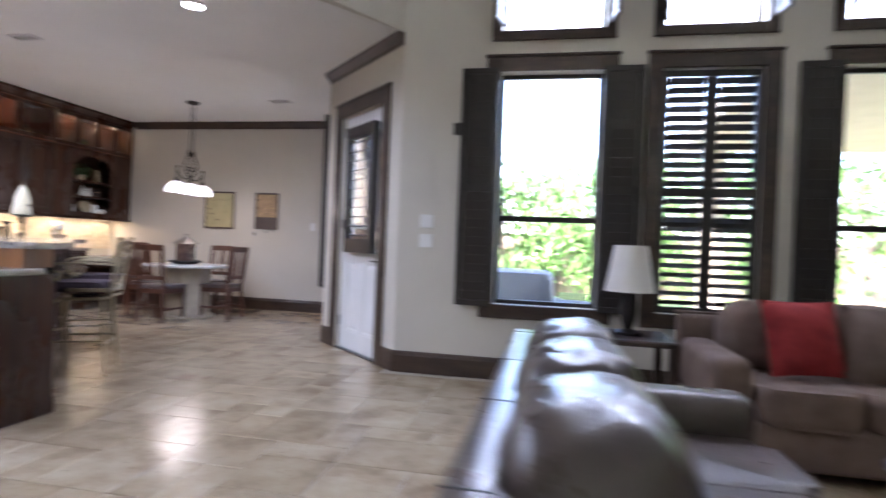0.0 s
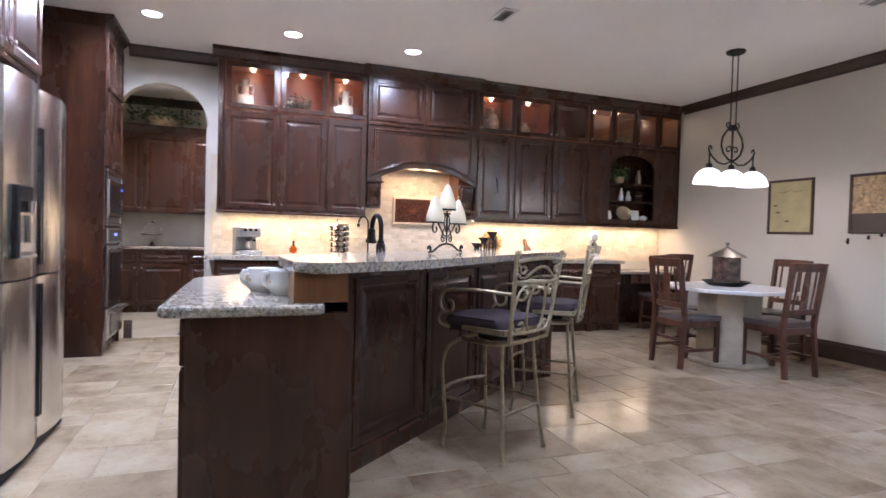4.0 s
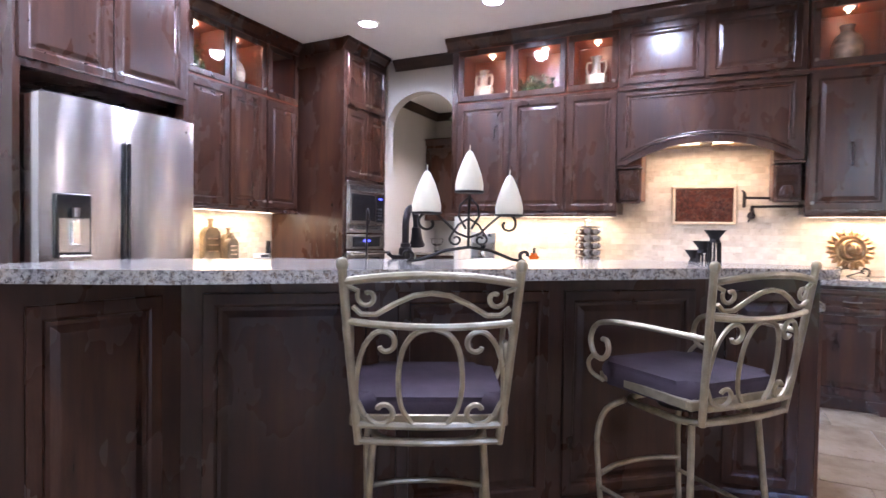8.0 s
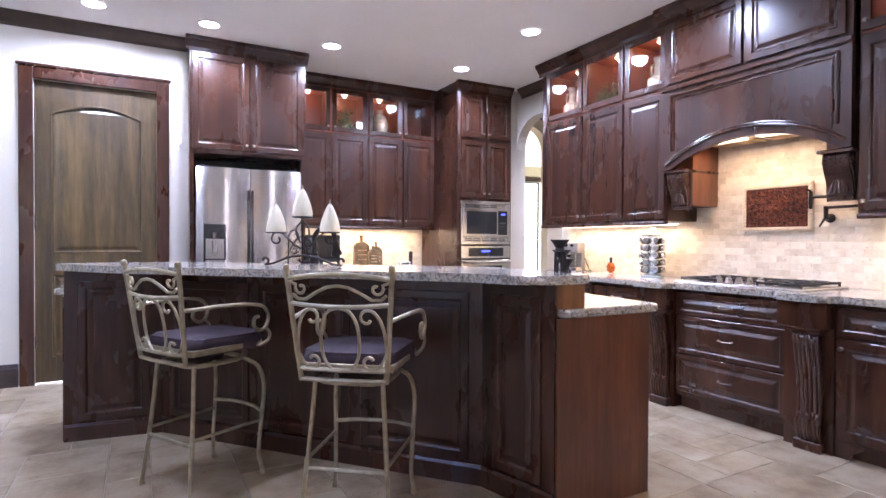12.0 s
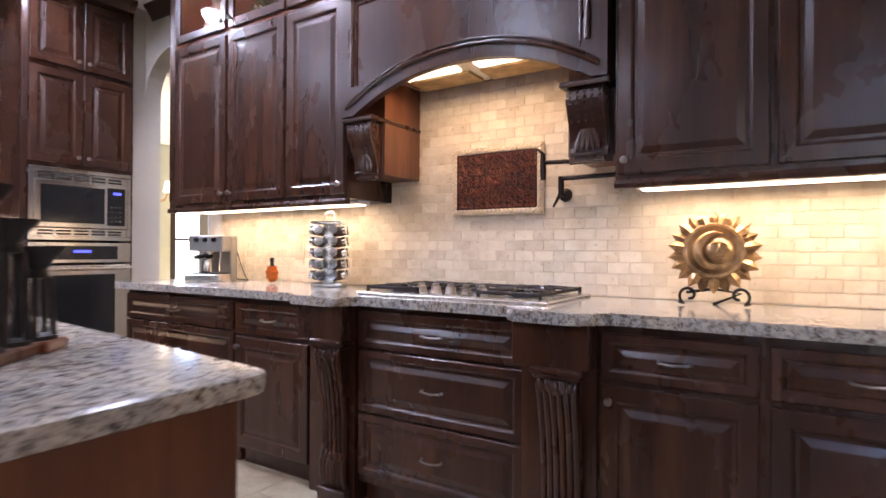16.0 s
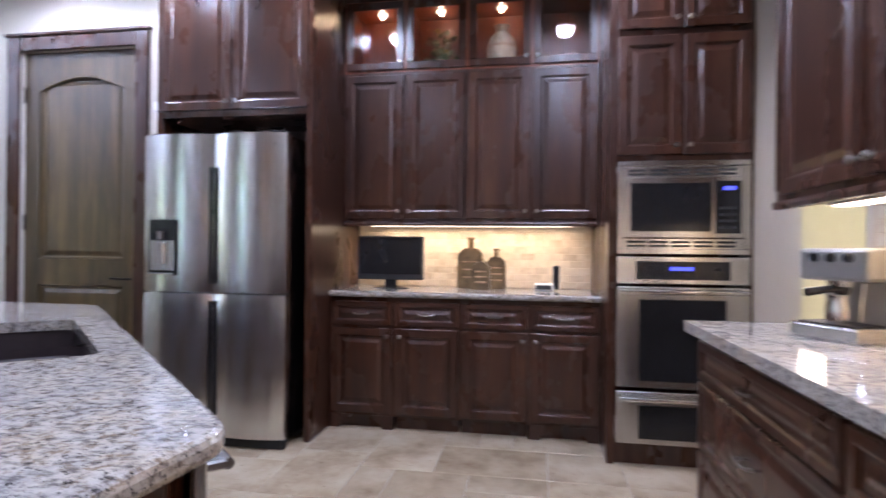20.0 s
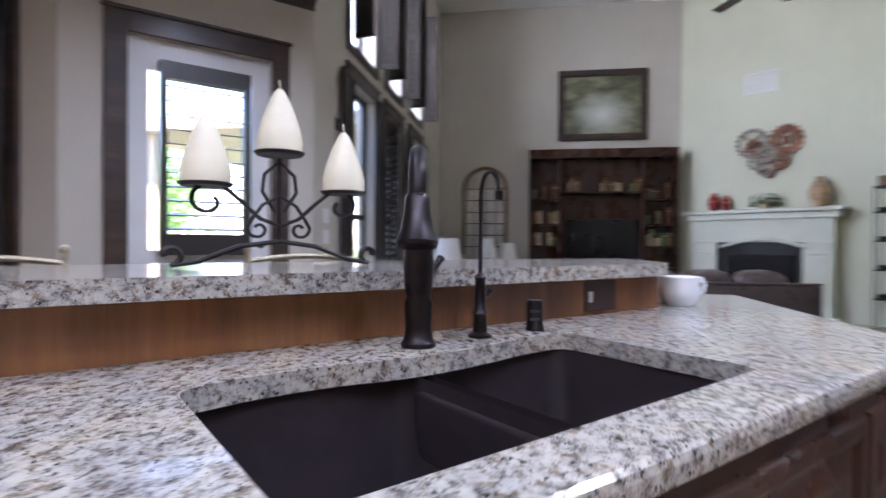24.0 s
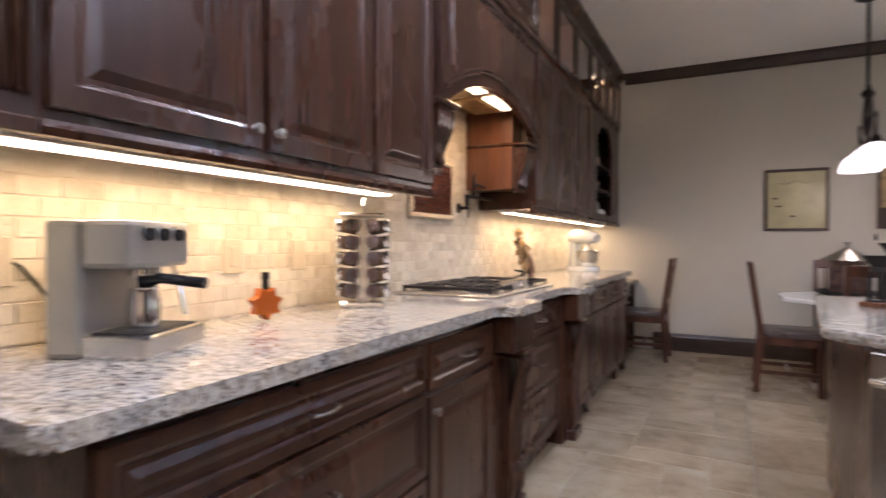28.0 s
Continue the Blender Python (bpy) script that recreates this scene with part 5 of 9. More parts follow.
# vents, pendant, pictures
for x, y, w, d, rz in ((-4.43, 5.49, 0.30, 0.15, 0), (-2.95, 7.97, 0.30, 0.15, 0)):
    vt = thing("ceiling_vent", pose(x, y, ZC, 0, 0, rz), "white louvered air vent in the ceiling", "vent", "ceiling vents")
    bm = bmesh.new()
    for a in ((-w / 2, -d / 2, w / 2, -d / 2 + 0.025), (-w / 2, d / 2 - 0.025, w / 2, d / 2), (-w / 2, -d / 2 + 0.025, -w / 2 + 0.025, d / 2 - 0.025), (w / 2 - 0.025, -d / 2 + 0.025, w / 2, d / 2 - 0.025)):
        box(bm, a[0], a[1], -0.012, a[2], a[3], -0.001)
    part("frame", bm, WHITE, vt)
    part("backing", boxed(-w / 2 + 0.02, -d / 2 + 0.02, -0.003, w / 2 - 0.02, d / 2 - 0.02, -0.001), RUBBER, vt)
    for i in range(5):
        part("slat", boxed(-w / 2 + 0.025, -0.009, -0.0015, w / 2 - 0.025, 0.009, 0.0015), WHITE, vt, "", pose(0, -d / 2 + 0.038 + i * 0.019, -0.009, 35))

pen = thing("pendant_lamp", pose(-4.3, 7.96, 0), "wrought iron island pendant with three white opal glass shades", "pendant lamp")
part("canopy", lathe([(0, 0), (0.09, 0), (0.085, -0.02), (0.05, -0.035), (0, -0.04)], 20), IRON, pen, "", pose(0, 0, ZC - 0.001), True)
for dy in (-0.035, 0.035):
    part("rod", sweep([(0, dy, ZC - 0.03), (0, dy, 2.34)], 0.006, 8), IRON, pen)
part("hub", lathe([(0, 0.03), (0.03, 0.025), (0.045, 0), (0.03, -0.03), (0, -0.04)], 14), IRON, pen, "", pose(0, 0, 2.32), True)
R90 = pose(0, 0, 0, 0, 0, 90)
for s in (-1, 1):
    pts = [(s * 0.02, 0, 2.33), (s * 0.07, 0, 2.29), (s * 0.125, 0, 2.22), (s * 0.14, 0, 2.14), (s * 0.11, 0, 2.06), (s * 0.05, 0, 2.01), (s * 0.01, 0, 1.99)]
    part("lyre_scroll", sweep(pts, 0.010, 8), IRON, pen, "", R90, True)
    part("inner_curl", sweep([(s * x, 0, z) for x, _, z in spiral(0.045, 2.10, 0.042, 0.012, 200, -160)], 0.007, 6), IRON, pen, "", R90, True)
    part("top_curl", sweep([(s * x, 0, z) for x, _, z in spiral(0.055, 2.345, 0.032, 0.01, -90, 250)], 0.007, 6), IRON, pen, "", R90, True)
    part("arm", sweep([(s * 0.01, 0, 1.99), (s * 0.09, 0, 1.955), (s * 0.17, 0, 1.965), (s * 0.24, 0, 2.01), (s * 0.285, 0, 2.06), (s * 0.30, 0, 2.10), (s * 0.285, 0, 2.125), (s * 0.262, 0, 2.115), (s * 0.262, 0, 2.09)], 0.008, 6), IRON, pen, "", R90, True)
    part("arm_drop", sweep([(s * 0.283, 0, 2.06), (s * 0.283, 0, 1.93)], 0.008, 6), IRON, pen, "", R90)
part("stem", sweep([(0, 0, 2.30), (0, 0, 1.91)], [0.01, 0.009], 8), IRON, pen)
for dy in (-0.283, 0, 0.283):
    sh = part("glass_shade", lathe([(0.03, 0.15), (0.05, 0.145), (0.09, 0.12), (0.125, 0.075), (0.142, 0.02), (0.144, 0), (0.138, 0), (0.12, 0.06), (0.08, 0.11), (0.03, 0.14)], 28), OPAL, pen, "glowing white opal glass bowl shade", pose(0, dy, 1.755), True)
    part("socket_cup", lathe([(0, 0.06), (0.02, 0.055), (0.03, 0.03), (0.038, 0), (0, 0)], 14), IRON, sh, "", pose(0, 0, 0.145), True)
    lamp("pendant_bulb", 'POINT', pose(-4.3, 7.96 + dy, 1.74), 1.3, (1.0, 0.9, 0.78), soft=0.12)

MAP_SHEET = plain("olive_map_sheet", (0.42, 0.37, 0.20), 0.35, var=0.12, scale=7)
CORK = plain("cork_print", (0.42, 0.29, 0.14), 0.6, var=0.5, scale=26)
DARKMAT = plain("dark_brown_mat", (0.05, 0.028, 0.022), 0.5)
for x0, x1, z0, z1, kind in ((-4.92, -4.37, 1.30, 1.92, 0), (-3.995, -3.59, 1.315, 1.912, 1)):
    pc = thing("picture_frame", pose(x0, YN, 0), ("framed olive map print on the beige nook wall", "framed cork-coloured print with a dark lower band")[kind], "picture", "nook pictures")
    w, h = x1 - x0, z1 - z0
    part("frame", frame_ring(w, h, 0.028, 0.022), DARKMAT, pc, "", pose(0, -0.024, z0))
    part("print", boxed(0.026, -0.012, z0 + 0.026, w - 0.026, -0.006, z1 - 0.026), (MAP_SHEET, CORK)[kind], pc)
    if kind:
        part("dark_band", boxed(0.028, -0.016, z0 + 0.028, w - 0.028, -0.0125, z0 + 0.20), DARKMAT, pc)
        for r in range(7):
            for c in range(4):
                part("print_bar", boxed(0.045 + c * 0.08 + (r % 2) * 0.02, -0.0145, z0 + 0.225 + r * 0.045, 0.105 + c * 0.08 + (r % 2) * 0.02, -0.0125, z0 + 0.25 + r * 0.045), TERRA, pc)
    else:
        part("coast_line", sweep([(0.12, -0.013, z1 - 0.14), (0.2, -0.013, z1 - 0.15), (0.28, -0.013, z1 - 0.12), (0.34, -0.013, z1 - 0.15), (0.42, -0.013, z1 - 0.13)], 0.002, 5), DARKMAT, pc)
        for a, b in ((0.07, 0.32), (0.10, 0.24), (0.22, 0.14)):
            part("map_note", boxed(a, -0.0145, z0 + b, a + 0.05, -0.0125, z0 + b + 0.015), DARKMAT, pc)
for x, z, h in ((-4.0, 1.235, 0.06), (-3.80, 1.275, 0.04), (-3.68, 1.30, 0.035)):
    hk = thing("wall_hook", pose(x, YN, z), "small dark key hook on the nook wall", "hook", "wall hooks")
    part("plate", boxed(-0.012, -0.01, -h / 2, 0.012, -0.001, h / 2, 0.003), IRON, hk)
    part("prong", sweep([(0, -0.008, 0), (0, -0.03, -0.012), (0, -0.035, 0.005)], 0.004, 6), IRON, hk)

# back hall: lit alcove with a plate on a dark ledge, dresser in the room beyond
lamp("alcove_light", 'SPOT', pose(-1.87, YH + 0.16, 2.43), 8.5, (1.0, 0.49, 0.18), angle=150, soft=0.03)
ns = thing("alcove_spot", pose(-1.87, YH + 0.16, 2.47), "small warm spot lamp in the alcove", "light")
part("face", lathe([(0, -0.02), (0.035, -0.02), (0.04, 0)], 14), PUCK, ns)
setting("alcove_side_panel", boxed(-2.435, YH - 0.02, 0.0, -2.262, YH + 0.34, 2.56, 0.004), WOOD_TRIM, "dark wooden panel beside the alcove")
setting("alcove_soffit", boxed(-2.262, YH + 0.12, 2.47, -1.40, YH + 0.36, 2.52), PAINT, "flat top of the alcove")
setting("alcove_side", boxed(-1.46, YH + 0.12, 0.98, -1.42, YH + 0.36, 2.47), PAINT, "plaster side of the alcove")
setting("alcove_ledge", boxed(-2.262, YH - 0.03, 0.965, -1.46, YH + 0.36, 1.115, 0.006), WOOD_TRIM, "dark wooden ledge of the alcove")
dr = thing("dresser", pose(-3.75, 12.72, 0), "tall dark wooden dresser against the far wall", "dresser")
part("base_cabinet", boxed(-1.0, -0.22, 0.09, 1.0, 0.25, 1.05, 0.01), WOOD_TRIM, dr)
part("plinth", boxed(-1.0, -0.20, 0.0, 1.0, 0.25, 0.09), WHITE, dr, "white painted plinth")
part("back_board", boxed(-1.0, 0.20, 1.05, 1.0, 0.25, 1.60, 0.006), WOOD_TRIM, dr)
part("top_shelf", boxed(-1.0, -0.05, 1.57, 1.0, 0.25, 1.61, 0.006), WOOD_TRIM, dr)
for k in range(4):
    part("cabinet_door", raised(0.46, 0.84, 0.06, 0.02), WOOD_TRIM, dr, "", pose(-0.98 + 0.5 * k, -0.238, 0.15))
ln = solid("folded_linen", boxed(-4.3, 12.52, 1.05, -3.3, 12.8, 1.17, 0.03, 2), WHITE, "folded white linen lying on the dark dresser", "linen")
sh = thing("window_valance", pose(-3.75, 12.93, 2.72), "dark wooden valance high on the pale green wall", "valance")
part("board", boxed(-1.1, -0.06, 0.0, 1.1, 0.06, 0.3, 0.008), WOOD_TRIM, sh)
# added fill with an unseen fixture, to brighten the back room wall
lamp("back_room_light", 'AREA', pose(-4.2, 11.2, ZC - 0.03), 3, (1.0, 0.9, 0.72), size=0.2, shape='DISK')
bl = thing("recessed_light", pose(-4.2, 11.2, ZC), "added unseen ceiling light that brightens the back room", "ceiling light", "recessed ceiling lights")
part("trim", lathe([(0.1, 0), (0.1, -0.008), (0.08, -0.01), (0.075, 0)], 24), WHITE, bl)
PLATE = plain("rust_woven_plate", (0.17, 0.055, 0.025), 0.5, var=0.4, scale=18, bmp=0.3)
pl = thing("decorative_plate", pose(-1.87, YH + 0.12, 1.33, 78), "woven reddish brown decorative plate leaning in the alcove", "plate")
part("dish", lathe([(0, 0.02), (0.08, 0.022), (0.16, 0.03), (0.2, 0.045), (0.205, 0.04), (0.16, 0.015), (0, 0.0)], 32), PLATE, pl, "", None, True)
for r in (0.06, 0.10, 0.14, 0.18):
    part("woven_ring", sweep([(r * math.cos(a * math.pi / 16), r * math.sin(a * math.pi / 16), 0.024 + r * 0.06) for a in range(32)], 0.006, 6, True), PLATE, pl)
part("stand", boxed(-0.05, -0.23, -0.03, 0.05, -0.2, 0.05), IRON, pl)

# ---------------------------------------------------------------- appliances
fr = thing("refrigerator", south(-3.07, 2.43), "stainless steel four-door refrigerator with a water dispenser", "refrigerator")
FW = 0.93
part("case", boxed(0.005, 0.06, 0.03, FW - 0.005, 0.78, 1.87), STEEL, fr)


def curved_door(w, z0, z1, bow=0.028, t=0.06):
    bm = bmesh.new()
    n = 8
    front = [(w * i / n, -bow * math.sin(math.pi * i / n)) for i in range(n + 1)]
    pts = front + [(w, t), (0, t)]
    return slab(pts, z0, z1, 0.006, 2, bm)


hw = FW / 2 - 0.003
for k, (z0, z1) in enumerate(((0.06, 0.912), (0.922, 1.875))):
    for s in (0, 1):
        d = part("door", curved_door(hw, z0, z1), STEEL, fr, "", pose(s * (FW / 2 + 0.003), 0, 0), True)
        gx = hw - 0.022 if s == 0 else 0.004
        part("handle_groove", boxed(gx, -0.016, z0 + (0.05 if k else 0.12), gx + 0.018, 0.01, z1 - (0.2 if k else 0.04), 0.003), BLACK, d, "dark recessed handle")
        if k == 1 and s == 0:
            ds = part("dispenser_panel", boxed(0.06, -0.040, 1.02, 0.245, -0.006, 1.36, 0.006), BLACK, d, "black water and ice dispenser")
            part("recess", boxed(0.075, -0.042, 1.05, 0.23, -0.0395, 1.23), STEEL, ds)
            part("paddle", boxed(0.13, -0.062, 1.09, 0.175, -0.04, 1.22, 0.006), CHROME, ds)
            part("spout", lathe([(0, 0), (0.02, 0), (0.026, 0.05), (0, 0.05)], 12), CHROME, ds, "", pose(0.15, -0.055, 1.235), True)
            part("tray", boxed(0.07, -0.062, 1.022, 0.235, -0.04, 1.035, 0.003), STEEL, ds)
part("logo_bar", boxed(FW - 0.14, -0.013, 1.80, FW - 0.06, -0.008, 1.812), NICKEL, fr)
part("grille", boxed(0.01, 0.01, 0.0, FW - 0.01, 0.05, 0.055), RUBBER, fr)
part("hinge_cover", boxed(0.03, 0.02, 1.875, 0.12, 0.12, 1.89, 0.004), RUBBER, fr)
part("hinge_cover", boxed(FW - 0.12, 0.02, 1.875, FW - 0.03, 0.12, 1.89, 0.004), RUBBER, fr)

OX = 0.045
OVM = south(-5.85, 2.26)
mw = thing("microwave", OVM @ pose(OX, 0, 1.18), "built-in stainless microwave with a black glass door", "microwave")
MW, MH = 0.69, 0.515
part("trim_frame", frame_ring(MW, MH, 0.03, 0.02), STEEL, mw, "", pose(0, -0.022, 0))
for z0 in (0.035, MH - 0.085):
    part("vent_panel", boxed(0.03, -0.016, z0 - 0.005, MW - 0.03, -0.004, z0 + 0.05), STEEL, mw)
    for r in range(2):
        for c in range(5):
            part("vent_slot", boxed(0.055 + c * 0.117, -0.019, z0 + 0.004 + r * 0.022, 0.15 + c * 0.117, -0.0155, z0 + 0.016 + r * 0.022), RUBBER, mw)
part("door", boxed(0.03, -0.03, 0.09, MW - 0.03, -0.004, MH - 0.09, 0.004), STEEL, mw)
part("glass", boxed(0.07, -0.034, 0.125, 0.49, -0.0295, MH - 0.125, 0.002), BLACK, mw, "black glass door window")
part("control_panel", boxed(0.51, -0.034, 0.115, MW - 0.05, -0.0295, MH - 0.115, 0.002), BLACK, mw)
part("display", boxed(0.55, -0.0355, MH - 0.165, 0.61, -0.0335, MH - 0.145), BLUE_LED, mw, "blue lit display")
for r in range(4):
    for c in range(3):
        part("button", boxed(0.53 + c * 0.03, -0.0355, 0.14 + r * 0.035, 0.55 + c * 0.03, -0.0335, 0.155 + r * 0.035), RUBBER, mw)
ovn = thing("wall_oven", OVM @ pose(OX, 0, 0.43), "stainless built-in wall oven with black glass and bar handle", "oven")
part("control_panel", boxed(0, -0.024, 0.585, MW, -0.002, 0.735, 0.004), STEEL, ovn)
part("control_glass", boxed(0.10, -0.027, 0.61, 0.59, -0.0235, 0.71, 0.002), BLACK, ovn)
part("display", boxed(0.28, -0.0285, 0.66, 0.40, -0.0265, 0.68), BLUE_LED, ovn, "blue lit display")
part("door", boxed(0, -0.03, 0.01, MW, -0.002, 0.57, 0.005), STEEL, ovn)
part("glass", boxed(0.12, -0.034, 0.05, MW - 0.12, -0.0295, 0.50, 0.002), BLACK, ovn, "black glass oven window")
hb = part("handle", sweep([(0.02, -0.075, 0.545), (MW - 0.02, -0.075, 0.545)], 0.014, 12), STEEL, ovn, "", None, True)
for x in (0.06, MW - 0.06):
    part("bracket", boxed(x - 0.012, -0.075, 0.535, x + 0.012, -0.03, 0.555), STEEL, hb)
wd = thing("warming_drawer", OVM @ pose(OX, 0, 0.13), "stainless warming drawer with black glass under the oven", "oven")
part("door", boxed(0, -0.03, 0.0, MW, -0.002, 0.29, 0.005), STEEL, wd)
part("glass", boxed(0.12, -0.034, 0.03, MW - 0.12, -0.0295, 0.215, 0.002), BLACK, wd)
hb = part("handle", sweep([(0.02, -0.075, 0.255), (MW - 0.02, -0.075, 0.255)], 0.014, 12), STEEL, wd, "", None, True)
for x in (0.06, MW - 0.06):
    part("bracket", boxed(x - 0.012, -0.075, 0.245, x + 0.012, -0.03, 0.265), STEEL, hb)

# cooktop (local x runs north, -y towards the room)
CK = pose(-6.165, 4.985, CT1, 0, 0, 90)
ck = thing("gas_cooktop", CK, "stainless gas cooktop with heavy cast iron grates and knobs", "cooktop")
KW, KD = 0.93, 0.53
KNOB_STEEL = plain("warm_steel_knob", (0.42, 0.36, 0.30), 0.3, 0.9)
part("tray", boxed(0, 0, 0.0, KW, KD, 0.014, 0.006, 2), STEEL, ck)
part("well", boxed(0.03, 0.03, 0.012, KW - 0.03, KD - 0.03, 0.016), STEEL, ck)
burners = [(0.17, 0.14), (0.17, 0.40), (KW / 2, 0.34), (KW - 0.17, 0.14), (KW - 0.17, 0.40)]
for x, y in burners:
    b = part("burner", lathe([(0, 0.022), (0.036, 0.022), (0.05, 0.012), (0.055, 0), (0.07, 0), (0, 0)], 20), CAST, ck, "", pose(x, y, 0.016), True)
    part("cap", lathe([(0, 0.012), (0.03, 0.01), (0.034, 0), (0, 0)], 18), BLACK, b, "", pose(0, 0, 0.022), True)
for i in range(5):
    kn = part("control_knob", lathe([(0, 0.035), (0.021, 0.033), (0.023, 0.01), (0.027, 0.006), (0.027, 0), (0, 0)], 16), KNOB_STEEL, ck, "steel control knob", pose(KW / 2 - 0.15 + i * 0.075, 0.075, 0.015), True)
    part("pointer", boxed(-0.006, -0.02, 0.034, 0.006, 0.02, 0.046, 0.002), KNOB_STEEL, kn)
for gx0, gx1, gy0 in ((0.035, 0.318, 0.03), (0.323, 0.607, 0.15), (0.612, 0.895, 0.03)):
    g = part("grate", frame_ring(gx1 - gx0, KD - 0.03 - gy0, 0.014, 0.014), CAST, ck, "black cast iron grate", pose(gx0, gy0, 0.042, -90))
    gw, gd = gx1 - gx0, KD - 0.03 - gy0
    cells = [0.26, 0.74] if gy0 < 0.1 else [0.5]
    for cy in cells:
        for a in range(0, 360, 45):
            r0, r1 = 0.03, 0.125
            ca, sa = math.cos(radians(a)), math.sin(radians(a))
            part("finger", sweep([(gw / 2 + ca * r0, cy * gd + sa * r0, 0.046), (gw / 2 + ca * r1, cy * gd + sa * min(r1, gd * 0.24 if len(cells) > 1 else 0.15), 0.04)], 0.006, 4), CAST, ck, "", pose(gx0, gy0, 0.0))
    for fx_ in (0.007, gw - 0.007):
        for fy_ in (0.007, gd - 0.007):
            part("grate_foot", boxed(gx0 + fx_ - 0.006, gy0 + fy_ - 0.006, 0.014, gx0 + fx_ + 0.006, gy0 + fy_ + 0.006, 0.044), CAST, ck)

# copper relief panel
mu = thing("relief_panel", WL, "embossed copper relief panel in a rope-carved stone frame", "wall panel")
M0, M1, MZ0, MZ1 = 5.165, 5.675, 1.297, 1.642
TRAV = plain("cream_stone", (0.60, 0.50, 0.36), 0.5, var=0.1, scale=18)
part("backing", boxed(M0 + 0.03, -0.03, MZ0 + 0.03, M1 - 0.03, -0.014, MZ1 - 0.03), COPPER_DARK, mu)
part("frame", frame_ring(M1 - M0, MZ1 - MZ0, 0.034, 0.016), TRAV, mu, "", pose(M0, -0.03, MZ0))
rope = mesh_of("rope_bead", lathe([(0, -0.02), (0.008, -0.016), (0.011, 0), (0.008, 0.016), (0, 0.02)], 8), TRAV, True)
for i in range(21):
    for z in (MZ0 + 0.017, MZ1 - 0.017):
        part("rope_bead", rope, None, mu, "", pose(M0 + 0.02 + i * 0.0235, -0.031, z, 0, 55))
for i in range(1, 14):
    for x in (M0 + 0.017, M1 - 0.017):
        part("rope_bead", rope, None, mu, "", pose(x, -0.031, MZ0 + 0.02 + i * 0.0235, 0, 35))
cxm, czm = (M0 + M1) / 2, (MZ0 + MZ1) / 2
rnd = random.Random(5)
vine = []
for gx in range(7):
    for gz in range(5):
        x, z = 0.015 + gx * 0.0315 + rnd.uniform(-0.004, 0.004), 0.014 + gz * 0.0285 + rnd.uniform(-0.003, 0.003)
        vine.append((x, z, rnd.uniform(0.012, 0.017), rnd.uniform(0, 360), rnd.choice((-1, 1))))
for x0, z0, r, a0, turn in vine:
    for sx in (-1, 1):
        for sz in (-1, 1):
            curl = spiral(x0, z0, r, r * 0.3, a0, a0 + turn * 400, 12, -0.031)
            tail = [(curl[0][0] + turn * 0.02 * math.sin(radians(a0)) * k, -0.030, curl[0][2] - turn * 0.02 * math.cos(radians(a0)) * k) for k in (1.2, 0.6)]
            pts = [(cxm + sx * min(x, 0.212), y, czm + sz * min(max(z, 0.0), 0.132)) for x, y, z in tail + curl]
            part("scroll_relief", sweep(pts, [0.002, 0.004] + [0.0052 - 0.0028 * i / 12 for i in range(13)], 5), COPPER, mu, "", None, True)
for a in range(8):
    part("rosette_petal", lathe([(0, -0.022), (0.008, -0.008), (0.010, 0.004), (0, 0.022)], 8), COPPER, mu, "", pose(cxm + 0.02 * math.cos(a * math.pi / 4), -0.031, czm + 0.02 * math.sin(a * math.pi / 4), 0, 90 - a * 45), True)

# pot filler
pf = thing("pot_filler", WL @ pose(5.72, -0.013, 1.46), "oil-rubbed bronze double-jointed pot filler tap on the wall", "faucet")
part("wall_flange", lathe([(0, 0), (0.032, 0), (0.03, 0.01), (0.014, 0.02), (0, 0.02)], 18), BRONZE, pf, "", pose(0.06, 0, -0.08, 90), True)
part("valve_body", sweep([(0.06, -0.0, -0.08), (0.06, -0.06, -0.08), (0.06, -0.06, 0.0)], 0.014, 10), BRONZE, pf, "", None, True)
part("lower_arm", sweep([(0.06, -0.06, -0.01), (0.42, -0.09, -0.01)], 0.010, 10), BRONZE, pf, "", None, True)
part("upper_arm", sweep([(0.42, -0.09, 0.05), (0.0, -0.13, 0.06)], 0.010, 10), BRONZE, pf, "", None, True)
part("elbow", sweep([(0.42, -0.09, -0.03), (0.42, -0.09, 0.07)], 0.015, 10), BRONZE, pf, "", None, True)
part("spout", sweep([(0.0, -0.13, 0.10), (0.0, -0.13, 0.02), (0.0, -0.13, -0.02)], [0.012, 0.014, 0.011], 10), BRONZE, pf, "", None, True)
part("handle", sweep([(0.0, -0.13, 0.10), (-0.02, -0.15, 0.12)], [0.008, 0.005], 8), BRONZE, pf, "", None, True)
part("handle", sweep([(0.06, -0.07, -0.08), (0.03, -0.08, -0.14)], [0.009, 0.005], 8), BRONZE, pf, "", None, True)

# ---------------------------------------------------------------- island fittings
DIAG = math.degrees(math.atan2(0.7071, -0.7071))
fa = thing("kitchen_faucet", pose(-3.622, 4.268, CT1, 0, 0, 45), "tall oil-rubbed bronze gooseneck pull-down kitchen faucet", "faucet")
part("body", lathe([(0, 0), (0.036, 0), (0.037, 0.008), (0.031, 0.014), (0.027, 0.04), (0.030, 0.09), (0.025, 0.10), (0.029, 0.12), (0.032, 0.17), (0.029, 0.20), (0.023, 0.205), (0.024, 0.22), (0.018, 0.225), (0, 0.225)], 20), BRONZE, fa, "", None, True)
neck = [(0, 0, 0.20), (0, 0, 0.27)] + [(-0.075 + 0.075 * math.cos(radians(a)), 0, 0.30 + 0.085 * math.sin(radians(a))) for a in range(0, 181, 15)]
neck = neck[:-1] + [(-0.15, 0, 0.295)]
